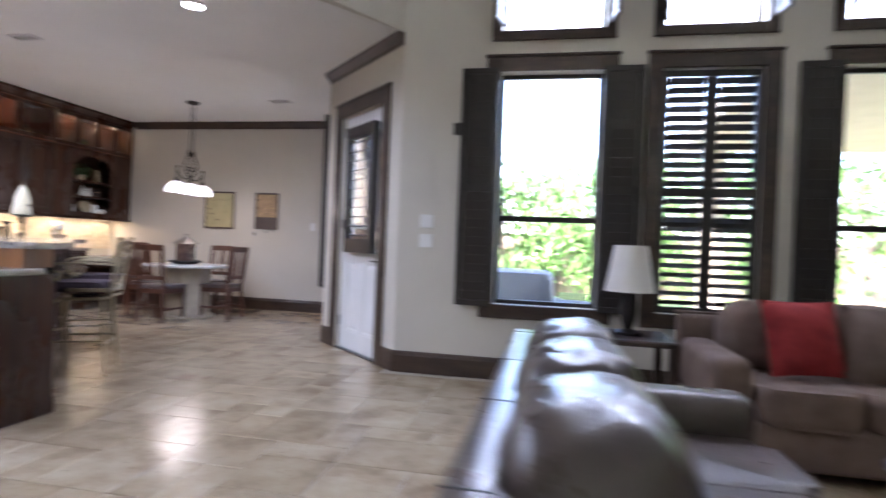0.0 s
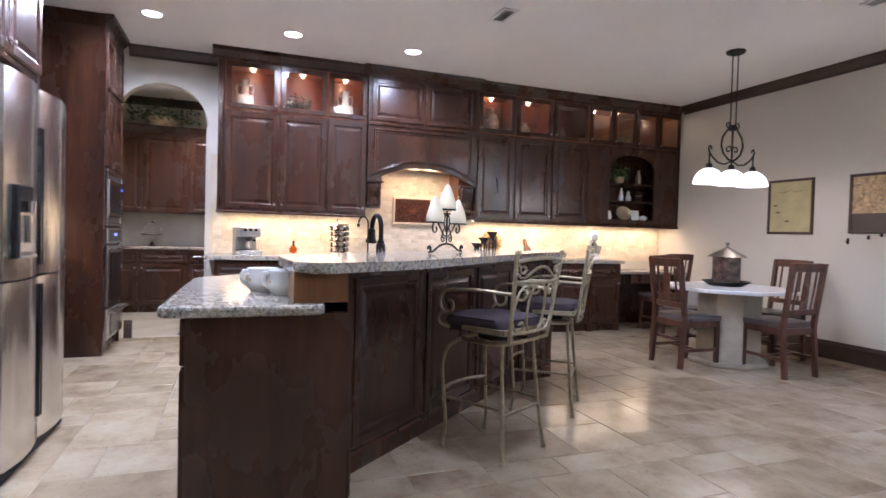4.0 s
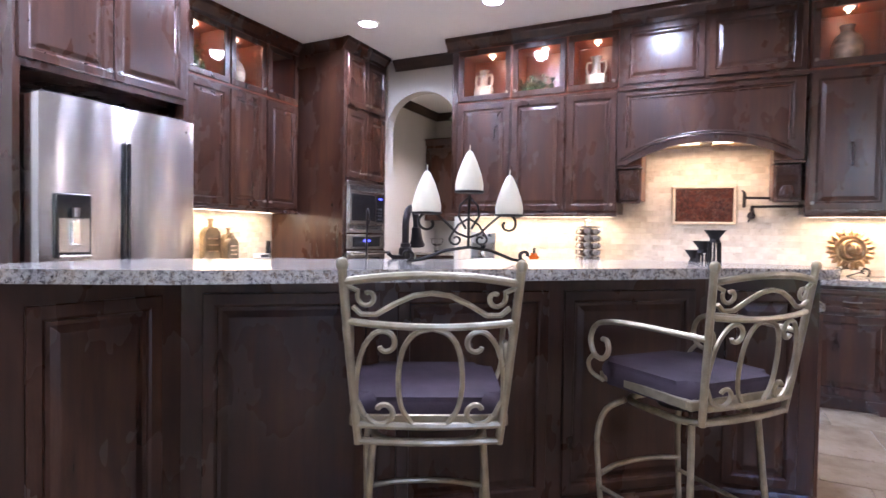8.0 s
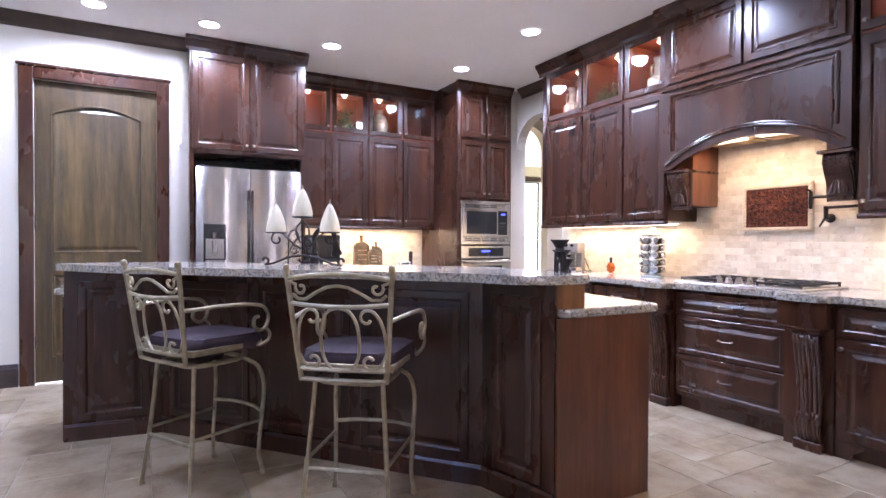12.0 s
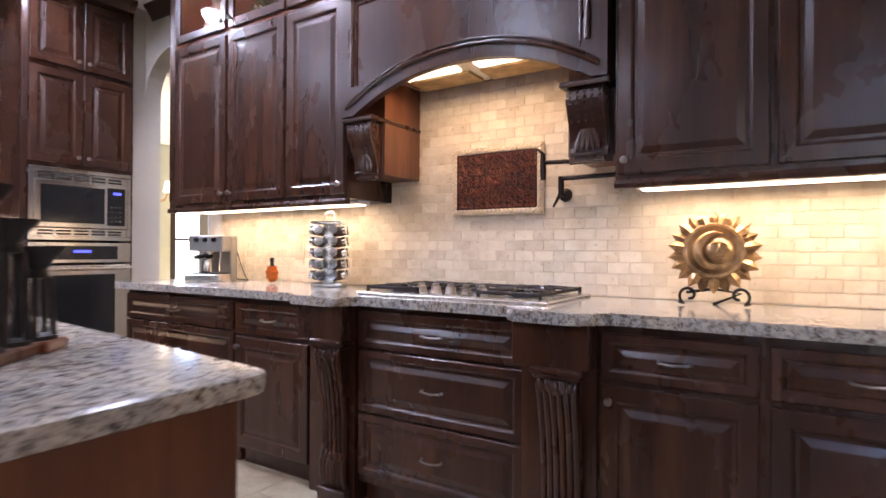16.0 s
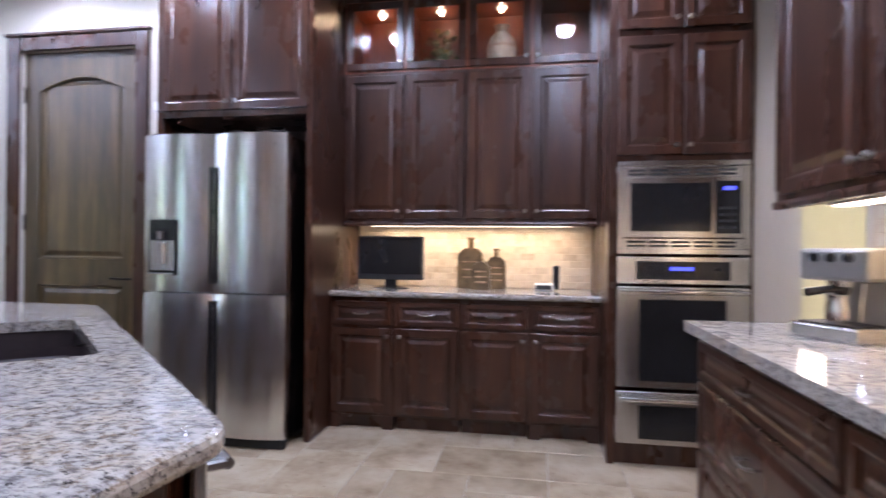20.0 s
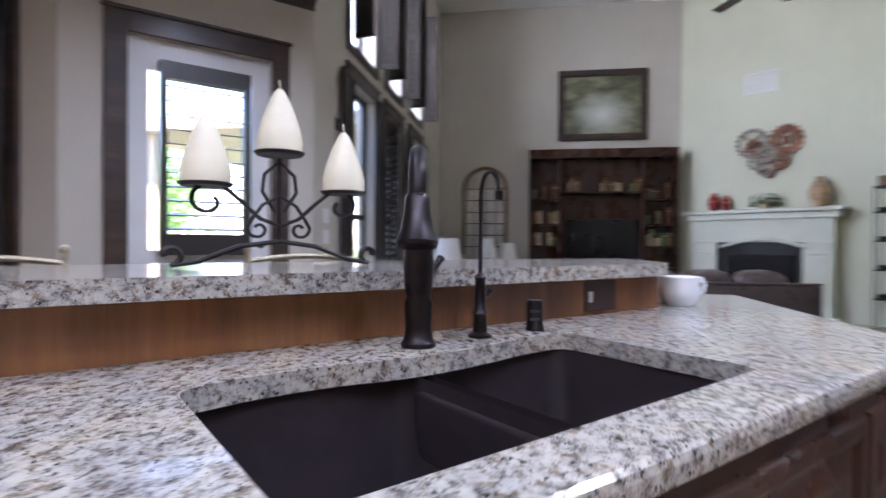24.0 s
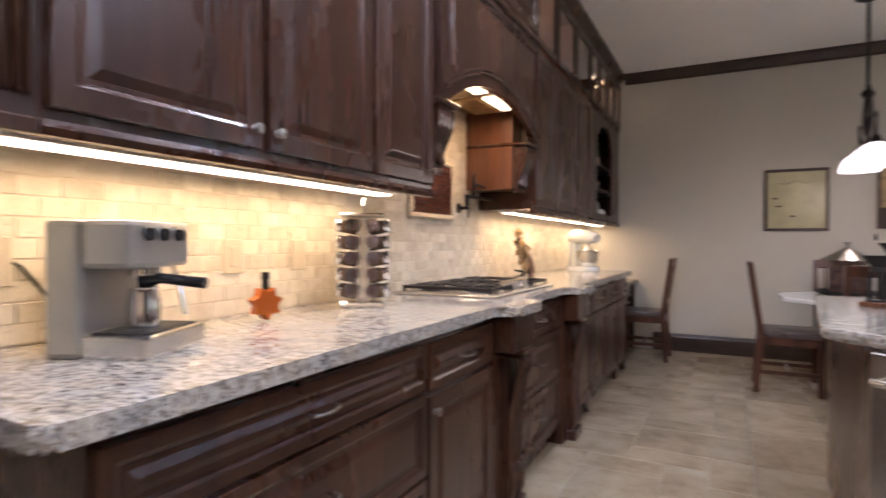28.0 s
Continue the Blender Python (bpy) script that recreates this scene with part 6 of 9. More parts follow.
part("gooseneck", sweep(neck, 0.0165, 12), BRONZE, fa, "", pose(0, 0, 0, 0, 0, -35), True)
part("spray_head", lathe([(0, 0), (0.036, 0), (0.039, 0.008), (0.030, 0.03), (0.024, 0.065), (0.023, 0.088), (0.019, 0.095), (0, 0.095)], 18), BRONZE, fa, "", pose(0, 0, 0, 0, 0, -35) @ pose(-0.163, 0, 0.205, 0, 10), True)
part("side_lever", sweep([(0, 0, 0.155), (0.03, -0.05, 0.155), (0.04, -0.075, 0.165), (0.045, -0.09, 0.18)], [0.017, 0.016, 0.007, 0.010], 10), BRONZE, fa, "", None, True)
f2 = thing("filter_faucet", pose(-3.484, 4.152, CT1, 0, 0, 45), "slim oil-rubbed bronze drinking water faucet", "faucet")
part("body", lathe([(0, 0), (0.028, 0), (0.028, 0.006), (0.017, 0.012), (0.015, 0.05), (0.019, 0.055), (0.013, 0.062), (0.012, 0.13), (0.015, 0.135), (0.007, 0.145), (0, 0.145)], 16), BRONZE, f2, "", None, True)
part("spout", sweep([(0, 0, 0.14), (0, 0, 0.30)] + [(-0.045 + 0.045 * math.cos(radians(a)), 0, 0.32 + 0.05 * math.sin(radians(a))) for a in range(0, 171, 17)], 0.005, 8), BRONZE, f2, "", pose(0, 0, 0, 0, 0, -15), True)
part("tip", lathe([(0, 0), (0.009, 0), (0.009, 0.02), (0, 0.022)], 10), BRONZE, f2, "", pose(0, 0, 0, 0, 0, -15) @ pose(-0.09, 0, 0.305), True)
part("lever", sweep([(0, 0, 0.09), (0.02, -0.035, 0.09), (0.025, -0.05, 0.10)], [0.01, 0.007, 0.008], 8), BRONZE, f2, "", None, True)
ag = thing("air_gap", pose(-3.354, 4.027, CT1), "bronze dishwasher air gap cap on the worktop", "air gap")
part("cap", lathe([(0, 0.075), (0.018, 0.074), (0.021, 0.066), (0.021, 0.01), (0.024, 0.006), (0.024, 0), (0, 0)], 18), BRONZE, ag, "", None, True)
for z in (0.025, 0.045):
    part("slot", boxed(-0.023, -0.012, z, -0.019, 0.012, z + 0.006), RUBBER, ag)
for a, w in (((-2.977, 3.826), 0.105), ((-4.141, 4.991), 0.105)):
    op = thing("power_outlet", pose(a[0], a[1], 0.972, 0, 0, -45), "dark brown double outlet plate on the bar backsplash", "outlet", "bar outlets")
    part("plate", boxed(-w / 2 - 0.02, -0.009, -0.048, w / 2 + 0.02, -0.001, 0.048, 0.003), DARKMAT, op)
    for dx in (-0.005, 0.04):
        part("socket", lathe([(0, -0.003), (0.016, -0.003), (0.017, 0.0)], 12), BLACK, op, "", pose(dx, -0.009, 0, 90))
    part("white_switch", boxed(-0.06, -0.012, -0.02, -0.045, -0.0085, 0.012), WHITE, op)

# candelabra on the bar
ca = thing("candle_holder", pose(-3.446, 4.655, 1.067, 0, 0, 134.5), "black scrolled iron candle holder with three cream candles", "candle holder")
LOW = Matrix.Diagonal((0.95, 1, 0.84, 1))
part("base_bow", sweep([(x, y, z + 0.012) for x, y, z in spiral(-0.26, 0.025, 0.012, 0.028, 200, -90, 12)] + [(-0.2, 0, 0.018), (-0.1, 0, 0.06), (0, 0, 0.075), (0.1, 0, 0.06), (0.2, 0, 0.018)] + [(x, y, z + 0.012) for x, y, z in spiral(0.26, 0.025, 0.028, 0.012, 270, -20, 12)], 0.008, 6), IRON, ca, "", LOW, True)
part("post", sweep([(0, 0, 0.07), (0, 0, 0.32)], 0.006, 8), IRON, ca, "", LOW)
for s in (-1, 1):
    part("arm_scroll", sweep([(s * x, y, z) for x, y, z in ([(0.0, 0, 0.12), (0.05, 0, 0.14), (0.10, 0, 0.19), (0.15, 0, 0.235)] + spiral(0.175, 0.185, 0.05, 0.016, 110, -220, 16))], 0.006, 6), IRON, ca, "", LOW, True)
    part("lower_scroll", sweep([(s * x, y, z) for x, y, z in ([(0.0, 0, 0.21), (0.045, 0, 0.18), (0.07, 0, 0.14)] + spiral(0.055, 0.11, 0.028, 0.009, 10, -330, 14))], 0.005, 6), IRON, ca, "", LOW, True)
    part("lyre", sweep([(0, 0, 0.31), (s * 0.04, 0, 0.27), (s * 0.045, 0, 0.22), (s * 0.012, 0, 0.16)], 0.005, 6), IRON, ca, "", LOW, True)
for x, z in ((-0.173, 0.188), (0.0, 0.275), (0.173, 0.188)):
    part("drip_plate", lathe([(0, 0), (0.055, 0.0), (0.062, 0.008), (0.057, 0.005), (0, 0.004)], 20), IRON, ca, "", pose(x, 0, z), True)
    c = part("candle", lathe([(0, 0.160), (0.007, 0.158), (0.014, 0.150), (0.030, 0.116), (0.047, 0.068), (0.056, 0.028), (0.054, 0), (0, 0)], 22), WAX, ca, "pointed cream candle", pose(x, 0, z + 0.006), True)
    part("wick", sweep([(0, 0, 0.158), (0.001, 0, 0.182)], 0.002, 5), WAX, c)

# two speckled pots on the low counter
for i, (x, y, rz) in enumerate(((-2.665, 3.505, -70), (-2.545, 3.585, -75))):
    cp = thing("ceramic_pot", pose(x, y, CT1, 0, 0, rz), "white speckled ceramic mug pot with an ear handle", "pot", "pots on the island")
    part("bowl", lathe([(0, 0), (0.046, 0), (0.064, 0.022), (0.070, 0.05), (0.062, 0.08), (0.068, 0.10), (0.066, 0.103), (0.062, 0.10), (0.056, 0.08), (0.062, 0.05), (0.04, 0.012), (0, 0.01)], 26), CERAMIC, cp, "", None, True)
    part("handle", sweep([(0.058, 0, 0.086), (0.085, 0, 0.088), (0.094, 0, 0.07), (0.088, 0, 0.048), (0.066, 0, 0.036)], [0.009, 0.008, 0.007, 0.007, 0.009], 8, flat=1.4), CERAMIC, cp, "", None, True)
    for k in range(3):
        part("painted_leaf", prism([(-0.012, 0), (0, 0.006), (0.012, 0), (0, -0.006)], -0.001, 0.001), TERRA, cp, "", pose(0, 0, 0.055, 0, 0, 60 + k * 25) @ pose(0, -0.0695, 0.012 * (k % 2), 0, 30 * k))

# three iron pedestals on the low counter
for x, y, h, s in ((-4.655, 5.465, 0.255, 1.0), (-4.595, 5.52, 0.31, 1.0), (-4.715, 5.425, 0.205, 0.9)):
    pdst = thing("pedestal_stand", pose(x, y, CT1), "dark iron pedestal candle stand on a brown wooden foot", "candle stand", "iron pedestals")
    part("foot", boxed(-0.045, -0.045, 0, 0.045, 0.045, 0.022, 0.004), WOOD_RED, pdst, "brown wooden foot", pose(0, 0, 0, 0, 0, 45))
    part("base", lathe([(0, 0.02), (0.042, 0.02), (0.04, 0.03), (0, 0.034)], 18), CAST, pdst, "", None, True)
    for a in range(5):
        part("leg", sweep([(0.035 * math.cos(a * 1.2566), 0.035 * math.sin(a * 1.2566), 0.008), (0.026 * math.cos(a * 1.2566), 0.026 * math.sin(a * 1.2566), h - 0.06)], 0.006, 6), CAST, pdst)
    part("cup", lathe([(0, h - 0.065), (0.028, h - 0.062), (0.022, h - 0.045), (0.03, h - 0.03), (0.05, h - 0.003), (0.052, h), (0.045, h), (0.02, h - 0.02), (0, h - 0.022)], 18), CAST, pdst, "", None, True)

# ---------------------------------------------------------------- bar stools
def bar_stool(m):
    st = thing("bar_stool", m, "pewter scrolled iron bar stool with aubergine suede seat", "bar stool", "bar stools")
    Z = 0.612
    for sx in (-1, 1):
        for sy in (-1, 1):
            if sy < 0:
                pts = [(sx * 0.15, -0.13, Z), (sx * 0.185, -0.19, Z - 0.05), (sx * 0.20, -0.215, Z - 0.15), (sx * 0.195, -0.205, 0.30), (sx * 0.19, -0.19, 0.12), (sx * 0.20, -0.205, 0.02)]
            else:
                pts = [(sx * 0.15, 0.15, Z), (sx * 0.165, 0.165, 0.4), (sx * 0.185, 0.19, 0.15), (sx * 0.20, 0.205, 0.02)]
            lg = part("leg", sweep(flow(pts, 3), 0.0105, 8), PEWTER, st, "", None, True)
            part("foot_cap", lathe([(0, 0), (0.014, 0), (0.016, 0.012), (0.012, 0.025), (0, 0.025)], 10), PEWTER, lg, "", pose(sx * 0.20, sy * 0.205, 0), True)
    for sx in (-1, 1):
        part("stretcher", sweep([(sx * 0.192, -0.20, 0.28), (sx * 0.18, 0.18, 0.28)], 0.008, 8), PEWTER, st)
    part("footrest", sweep([(0.192, -0.20, 0.33), (0.1, -0.235, 0.33), (0, -0.245, 0.33), (-0.1, -0.235, 0.33), (-0.192, -0.20, 0.33)], 0.010, 8), PEWTER, st, "", None, True)
    part("rear_stretcher", sweep([(0.18, 0.18, 0.25), (-0.18, 0.18, 0.25)], 0.008, 8), PEWTER, st)
    part("top_ring", sweep([(0.155 * math.copysign(abs(math.cos(a)) ** 0.5, math.cos(a)), 0.155 * math.copysign(abs(math.sin(a)) ** 0.5, math.sin(a)), Z) for a in [i * math.pi / 16 for i in range(32)]], 0.012, 8, True), PEWTER, st, "", None, True)
    part("swivel", lathe([(0, 0), (0.10, 0), (0.10, 0.018), (0.08, 0.025), (0, 0.025)], 20), IRON, st, "", pose(0, 0, Z + 0.005), True)
    part("seat_frame", frame_ring(0.42, 0.40, 0.02, 0.03), PEWTER, st, "", pose(-0.21, 0.2, Z + 0.06, 90))
    bm = slab(rounded([(-0.215, -0.215), (0.215, -0.215), (0.20, 0.195), (-0.20, 0.195)], 0.06, 5), Z + 0.055, Z + 0.135, 0.038, 5)
    part("cushion", bm, PURPLE, st, "aubergine suede seat cushion", None, True)

    def bk(x, z):
        """A point on the gently leaning, bowed back."""
        k = (z - 0.60) / 0.5
        x *= 1 - 0.105 * k
        return (x, 0.20 + k * 0.07 + 0.03 * (1 - (x / 0.25) ** 2), 0.632 + k * 0.472)
    for s in (-1, 1):
        pts = [bk(s * (0.183 + (z - 0.60) * 0.135), z) for z in (0.60, 0.75, 0.90, 1.0, 1.09)]
        po = part("back_post", sweep(pts, 0.0115, 8), PEWTER, st, "", None, True)
        part("finial", lathe([(0, -0.012), (0.012, -0.01), (0.016, 0.002), (0.012, 0.014), (0, 0.02)], 10), PEWTER, po, "", Matrix.Translation(bk(s * 0.249, 1.095)), True)

    def rail(z, arch, r, wd):
        return sweep([bk(wd * i / 8, z + arch * (1 - (i / 8) ** 2)) for i in range(-8, 9)], r, 8)
    part("top_rail", rail(1.05, 0.022, 0.0105, 0.243), PEWTER, st, "", None, True)
    part("middle_rail", rail(0.945, -0.012, 0.0095, 0.228), PEWTER, st, "", None, True)
    part("lower_rail", rail(0.655, 0.0, 0.010, 0.19), PEWTER, st, "", None, True)
    part("bottom_rail", rail(0.608, 0.0, 0.010, 0.183), PEWTER, st, "", None, True)
    part("crest_wave", sweep([bk(x, z) for x, z in ((-0.215, 0.985), (-0.19, 0.965), (-0.15, 0.965), (-0.10, 0.995), (-0.05, 1.018), (0, 1.025), (0.05, 1.018), (0.10, 0.995), (0.15, 0.965), (0.19, 0.965), (0.215, 0.985))], 0.0075, 6), PEWTER, st, "", None, True)
    for s in (-1, 1):
        part("crest_curl", sweep([bk(s * x, z) for x, _, z in [(0.235, 0, 1.04)] + spiral(0.175, 1.012, 0.03, 0.010, 30, -300, 16)], 0.0065, 6), PEWTER, st, "", None, True)
        ov_ = [bk(s * x, z) for x, z in ((0.045, 0.66), (0.075, 0.71), (0.085, 0.79), (0.075, 0.87), (0.045, 0.915), (0.0, 0.93))]
        part("oval_bar", sweep(flow(ov_, 3), 0.0072, 6), PEWTER, st, "", None, True)
        up = [(0.19, 0.70), (0.196, 0.74), (0.196, 0.79), (0.19, 0.84), (0.18, 0.875), (0.167, 0.898)]
        part("side_scroll", sweep([bk(s * x, z) for x, z in up] + [bk(s * x, z) for x, _, z in spiral(0.125, 0.885, 0.042, 0.014, 20, 330, 18)], 0.0072, 6), PEWTER, st, "", None, True)
        part("foot_scroll", sweep([bk(s * x, z) for x, z in ((0.19, 0.72), (0.17, 0.68))] + [bk(s * x, z) for x, _, z in spiral(0.125, 0.695, 0.042, 0.014, -20, -330, 18)], 0.0072, 6), PEWTER, st, "", None, True)
        p0 = Vector(bk(s * 0.222, 0.875))
        part("arm", sweep(flow([p0, (s * 0.232, 0.11, 0.898), (s * 0.247, 0.0, 0.90), (s * 0.252, -0.11, 0.893), (s * 0.252, -0.175, 0.872), (s * 0.252, -0.20, 0.82), (s * 0.252, -0.18, 0.772), (s * 0.252, -0.14, 0.762), (s * 0.252, -0.11, 0.788), (s * 0.252, -0.115, 0.825), (s * 0.252, -0.14, 0.83)]), 0.0095, 8), PEWTER, st, "", None, True)
        part("arm_support", sweep(flow([(s * 0.252, -0.175, 0.775), (s * 0.25, -0.21, 0.74), (s * 0.238, -0.21, 0.70), (s * 0.215, -0.17, 0.675)]), 0.008, 8), PEWTER, st, "", None, True)
    return st


stool = bar_stool(pose(-2.912, 4.766, 0, 0, 0, -61))
copy_thing(stool, pose(-3.50, 5.455, 0, 0, 0, -39))


# ---------------------------------------------------------------- nook table and chairs
# cast stone darkened to beige for the shadow under the tabletop
PEDESTAL = plain("shaded_cast_stone", (0.40, 0.34, 0.26), 0.6, var=0.15, scale=6, bmp=0.2)
tb = thing("dining_table", pose(-4.3, 8.0, 0), "octagonal white stone table on a cast stone pedestal", "table")
oc = [(0.56, -0.24), (0.56, 0.24), (0.24, 0.56), (-0.24, 0.56), (-0.56, 0.24), (-0.56, -0.24), (-0.24, -0.56), (0.24, -0.56)]
part("tabletop", slab(oc, 0.715, 0.75, 0.01, 3), CERAMIC, tb, "polished white stone top")
part("pedestal", slab([(x * 0.5, y * 0.5) for x, y in oc], 0.04, 0.715), PEDESTAL, tb)
part("plinth", slab([(x * 0.62, y * 0.62) for x, y in oc], 0.0, 0.04, 0.01, 1), PEDESTAL, tb)


def dining_chair(m):
    c = thing("dining_chair", m, "dark cherry slat-back dining chair with black leather seat", "chair", "dining chairs")
    for s in (-1, 1):
        part("front_leg", boxed(s * 0.19 - 0.02, -0.21, 0, s * 0.19 + 0.02, -0.17, 0.44, 0.004), WOOD_CHAIR, c)
        bm = bmesh.new()
        prof = [(0.24, 0.0), (0.205, 0.44), (0.21, 0.5), (0.285, 1.02)]
        vs = []
        for y, z in prof:
            vs.append([bm.verts.new((s * 0.19 + a, y + b, z)) for a, b in ((-0.018, -0.02), (0.018, -0.02), (0.018, 0.02), (-0.018, 0.02))])
        for a, b in zip(vs, vs[1:]):
            for i in range(4):
                bm.faces.new((a[i], a[(i + 1) % 4], b[(i + 1) % 4], b[i]))
        bm.faces.new(vs[0][::-1])
        bm.faces.new(vs[-1])
        part("rear_leg", bm, WOOD_CHAIR, c)
        part("side_stretcher", boxed(s * 0.19 - 0.01, -0.17, 0.15, s * 0.19 + 0.01, 0.215, 0.18), WOOD_CHAIR, c)
        part("side_rail", boxed(s * 0.19 - 0.012, -0.17, 0.38, s * 0.19 + 0.012, 0.19, 0.44), WOOD_CHAIR, c)
    part("cross_stretcher", boxed(-0.18, 0.0, 0.15, 0.18, 0.02, 0.175), WOOD_CHAIR, c)
    part("front_rail", boxed(-0.17, -0.205, 0.38, 0.17, -0.18, 0.44), WOOD_CHAIR, c)
    part("rear_rail", boxed(-0.17, 0.19, 0.38, 0.17, 0.215, 0.44), WOOD_CHAIR, c)
    part("seat", slab(rounded([(-0.225, -0.235), (0.225, -0.235), (0.20, 0.20), (-0.20, 0.20)], 0.04, 4), 0.44, 0.49, 0.02, 3), LEATHER, c, "black leather seat pad", None, True)
    lean = pose(0, 0.21, 0.5, -8.2)
    part("crest_rail", boxed(-0.172, -0.014, 0.45, 0.172, 0.014, 0.53, 0.008), WOOD_CHAIR, c, "", lean)
    part("lower_rail", boxed(-0.172, -0.012, 0.06, 0.172, 0.012, 0.11, 0.005), WOOD_CHAIR, c, "", lean)
    for x, w in ((-0.11, 0.02), (0, 0.06), (0.11, 0.02)):
        part("slat", boxed(x - w / 2, -0.007, 0.11, x + w / 2, 0.007, 0.45, 0.003), WOOD_CHAIR, c, "", lean)
    return c


ch = dining_chair(pose(-4.34, 7.51, 0, 0, 0, 180))
copy_thing(ch, pose(-3.84, 8.10, 0, 0, 0, -90))
copy_thing(ch, pose(-4.33, 8.62, 0, 0, 0, 0))
copy_thing(ch, pose(-4.80, 7.90, 0, 0, 0, 90))
copy_thing(ch, pose(-6.02, 8.72, 0, 0, 0, -90))

ln = thing("metal_canister", pose(-4.40, 8.06, 0.75), "glass canister with a fluted tin roof lid on a dark tray", "canister")
part("tray", lathe([(0, 0), (0.15, 0), (0.20, 0.03), (0.23, 0.045), (0.225, 0.05), (0.19, 0.035), (0.14, 0.012), (0, 0.01)], 28), IRON, ln, "", None, True)
part("drum", lathe([(0, 0.012), (0.13, 0.012), (0.13, 0.29), (0.12, 0.29), (0, 0.285)], 24), plain("potpourri_jar", (0.10, 0.06, 0.05), 0.15, var=0.7, scale=16), ln, "", None, True)
bm = bmesh.new()
apex = bm.verts.new((0, 0, 0.40))
rim = [bm.verts.new(((0.185 + 0.012 * (i % 2)) * math.cos(i * math.pi / 18), (0.185 + 0.012 * (i % 2)) * math.sin(i * math.pi / 18), 0.295 - 0.008 * (i % 2))) for i in range(36)]
for i in range(36):
    bm.faces.new((apex, rim[i], rim[(i + 1) % 36]))
part("roof_lid", bm, NICKEL, ln, "fluted silver metal lid")
part("finial", lathe([(0, 0.395), (0.012, 0.40), (0.01, 0.415), (0.025, 0.425), (0.024, 0.435), (0, 0.437)], 14), NICKEL, ln, "", None, True)
for i in range(16):
    a = i * 0.39
    part("pebble", lathe([(0, -0.012), (0.014, -0.006), (0.016, 0.004), (0, 0.012)], 7), CAST, ln, "", pose(0.165 * math.cos(a), 0.165 * math.sin(a), 0.035, 20 * i), True)

# ---------------------------------------------------------------- worktop clutter
cf = thing("espresso_machine", pose(-6.509, 3.468, CT1, 0, 0, 114), "stainless espresso machine with a black portafilter", "coffee machine")
part("back_body", boxed(-0.12, -0.02, 0.0, 0.12, 0.06, 0.295, 0.012, 2), SATIN, cf)
part("head", boxed(-0.12, -0.13, 0.19, 0.12, -0.02, 0.295, 0.012, 2), SATIN, cf)
part("drip_tray", boxed(-0.12, -0.17, 0.0, 0.12, -0.02, 0.05, 0.008, 2), STEEL, cf)
part("tray_grid", boxed(-0.10, -0.155, 0.05, 0.10, -0.03, 0.054), CAST, cf)
part("group_head", lathe([(0, 0), (0.036, 0), (0.036, 0.03), (0, 0.03)], 18), CHROME, cf, "", pose(0, -0.085, 0.172), True)
part("portafilter", sweep([(0, -0.085, 0.165), (0, -0.125, 0.165), (0, -0.23, 0.155)], [0.03, 0.012, 0.014], 10), BLACK, cf, "", None, True)
part("steam_wand", sweep([(0.09, -0.10, 0.2), (0.095, -0.12, 0.12), (0.10, -0.13, 0.07)], 0.005, 8), CHROME, cf)
part("milk_jug", lathe([(0, 0), (0.035, 0), (0.037, 0.05), (0.03, 0.08), (0.032, 0.09), (0.028, 0.088), (0, 0.085)], 18), CHROME, cf, "", pose(-0.01, -0.09, 0.055), True)
for x in (-0.06, 0.0, 0.06):
    part("dial", lathe([(0, 0.012), (0.014, 0.012), (0.016, 0), (0, 0)], 14), BLACK, cf, "", pose(x, -0.13, 0.265, 90), True)
part("power_cord", sweep([(0.10, 0.05, 0.03), (0.13, 0.05, 0.006), (0.17, 0.10, 0.006), (0.12, 0.16, 0.02), (0.06, 0.20, 0.12), (0.02, 0.228, 0.19), (0.0, 0.232, 0.20)], 0.004, 6), RUBBER, cf, "black power cord", None, True)

mp_ = thing("maple_bottle", pose(-6.535, 3.98, CT1, 0, 0, 75), "amber maple leaf shaped syrup bottle", "bottle")
lf_ = []
for i in range(14):
    a = math.pi * 2 * i / 14 - math.pi / 2
    r = 0.052 if i % 2 == 0 else 0.036
    lf_.append((r * math.cos(a), 0.058 + r * math.sin(a)))
part("glass_body", prism(lf_, -0.02, 0.02), plain("amber_syrup", (0.42, 0.09, 0.012), 0.12, var=0.3), mp_, "amber leaf-shaped body")
part("neck", lathe([(0, 0.10), (0.012, 0.10), (0.011, 0.135), (0, 0.135)], 12), BLACK, mp_, "", None, True)
part("cap", lathe([(0, 0.133), (0.014, 0.133), (0.013, 0.155), (0, 0.157)], 12), BLACK, mp_, "", None, True)

sr = thing("spice_rack", pose(-6.514, 4.482, CT1, 0, 0, 30), "rotating steel spice rack full of small glass jars", "spice rack")
part("base", boxed(-0.085, -0.085, 0, 0.085, 0.085, 0.025, 0.006), STEEL, sr)
part("lid", boxed(-0.085, -0.085, 0.345, 0.085, 0.085, 0.362, 0.005), STEEL, sr)
part("handle", sweep([(0, -0.025, 0.36), (0, -0.025, 0.40), (0, -0.018, 0.415), (0, 0, 0.42), (0, 0.018, 0.415), (0, 0.025, 0.40), (0, 0.025, 0.36)], 0.004, 6), CHROME, sr, "", None, True)
part("core", boxed(-0.03, -0.03, 0.025, 0.03, 0.03, 0.345), STEEL, sr)
SPICE = plain("spice_contents", (0.10, 0.055, 0.03), 0.2, var=0.7, scale=4)
jar = mesh_of("spice_jar", lathe([(0, -0.03), (0.024, -0.028), (0.025, 0.02), (0.019, 0.026), (0, 0.026)], 10), SPICE, True)
jcap = mesh_of("jar_lid", lathe([(0, 0.026), (0.025, 0.026), (0.026, 0.045), (0, 0.046)], 10), CHROME, True)
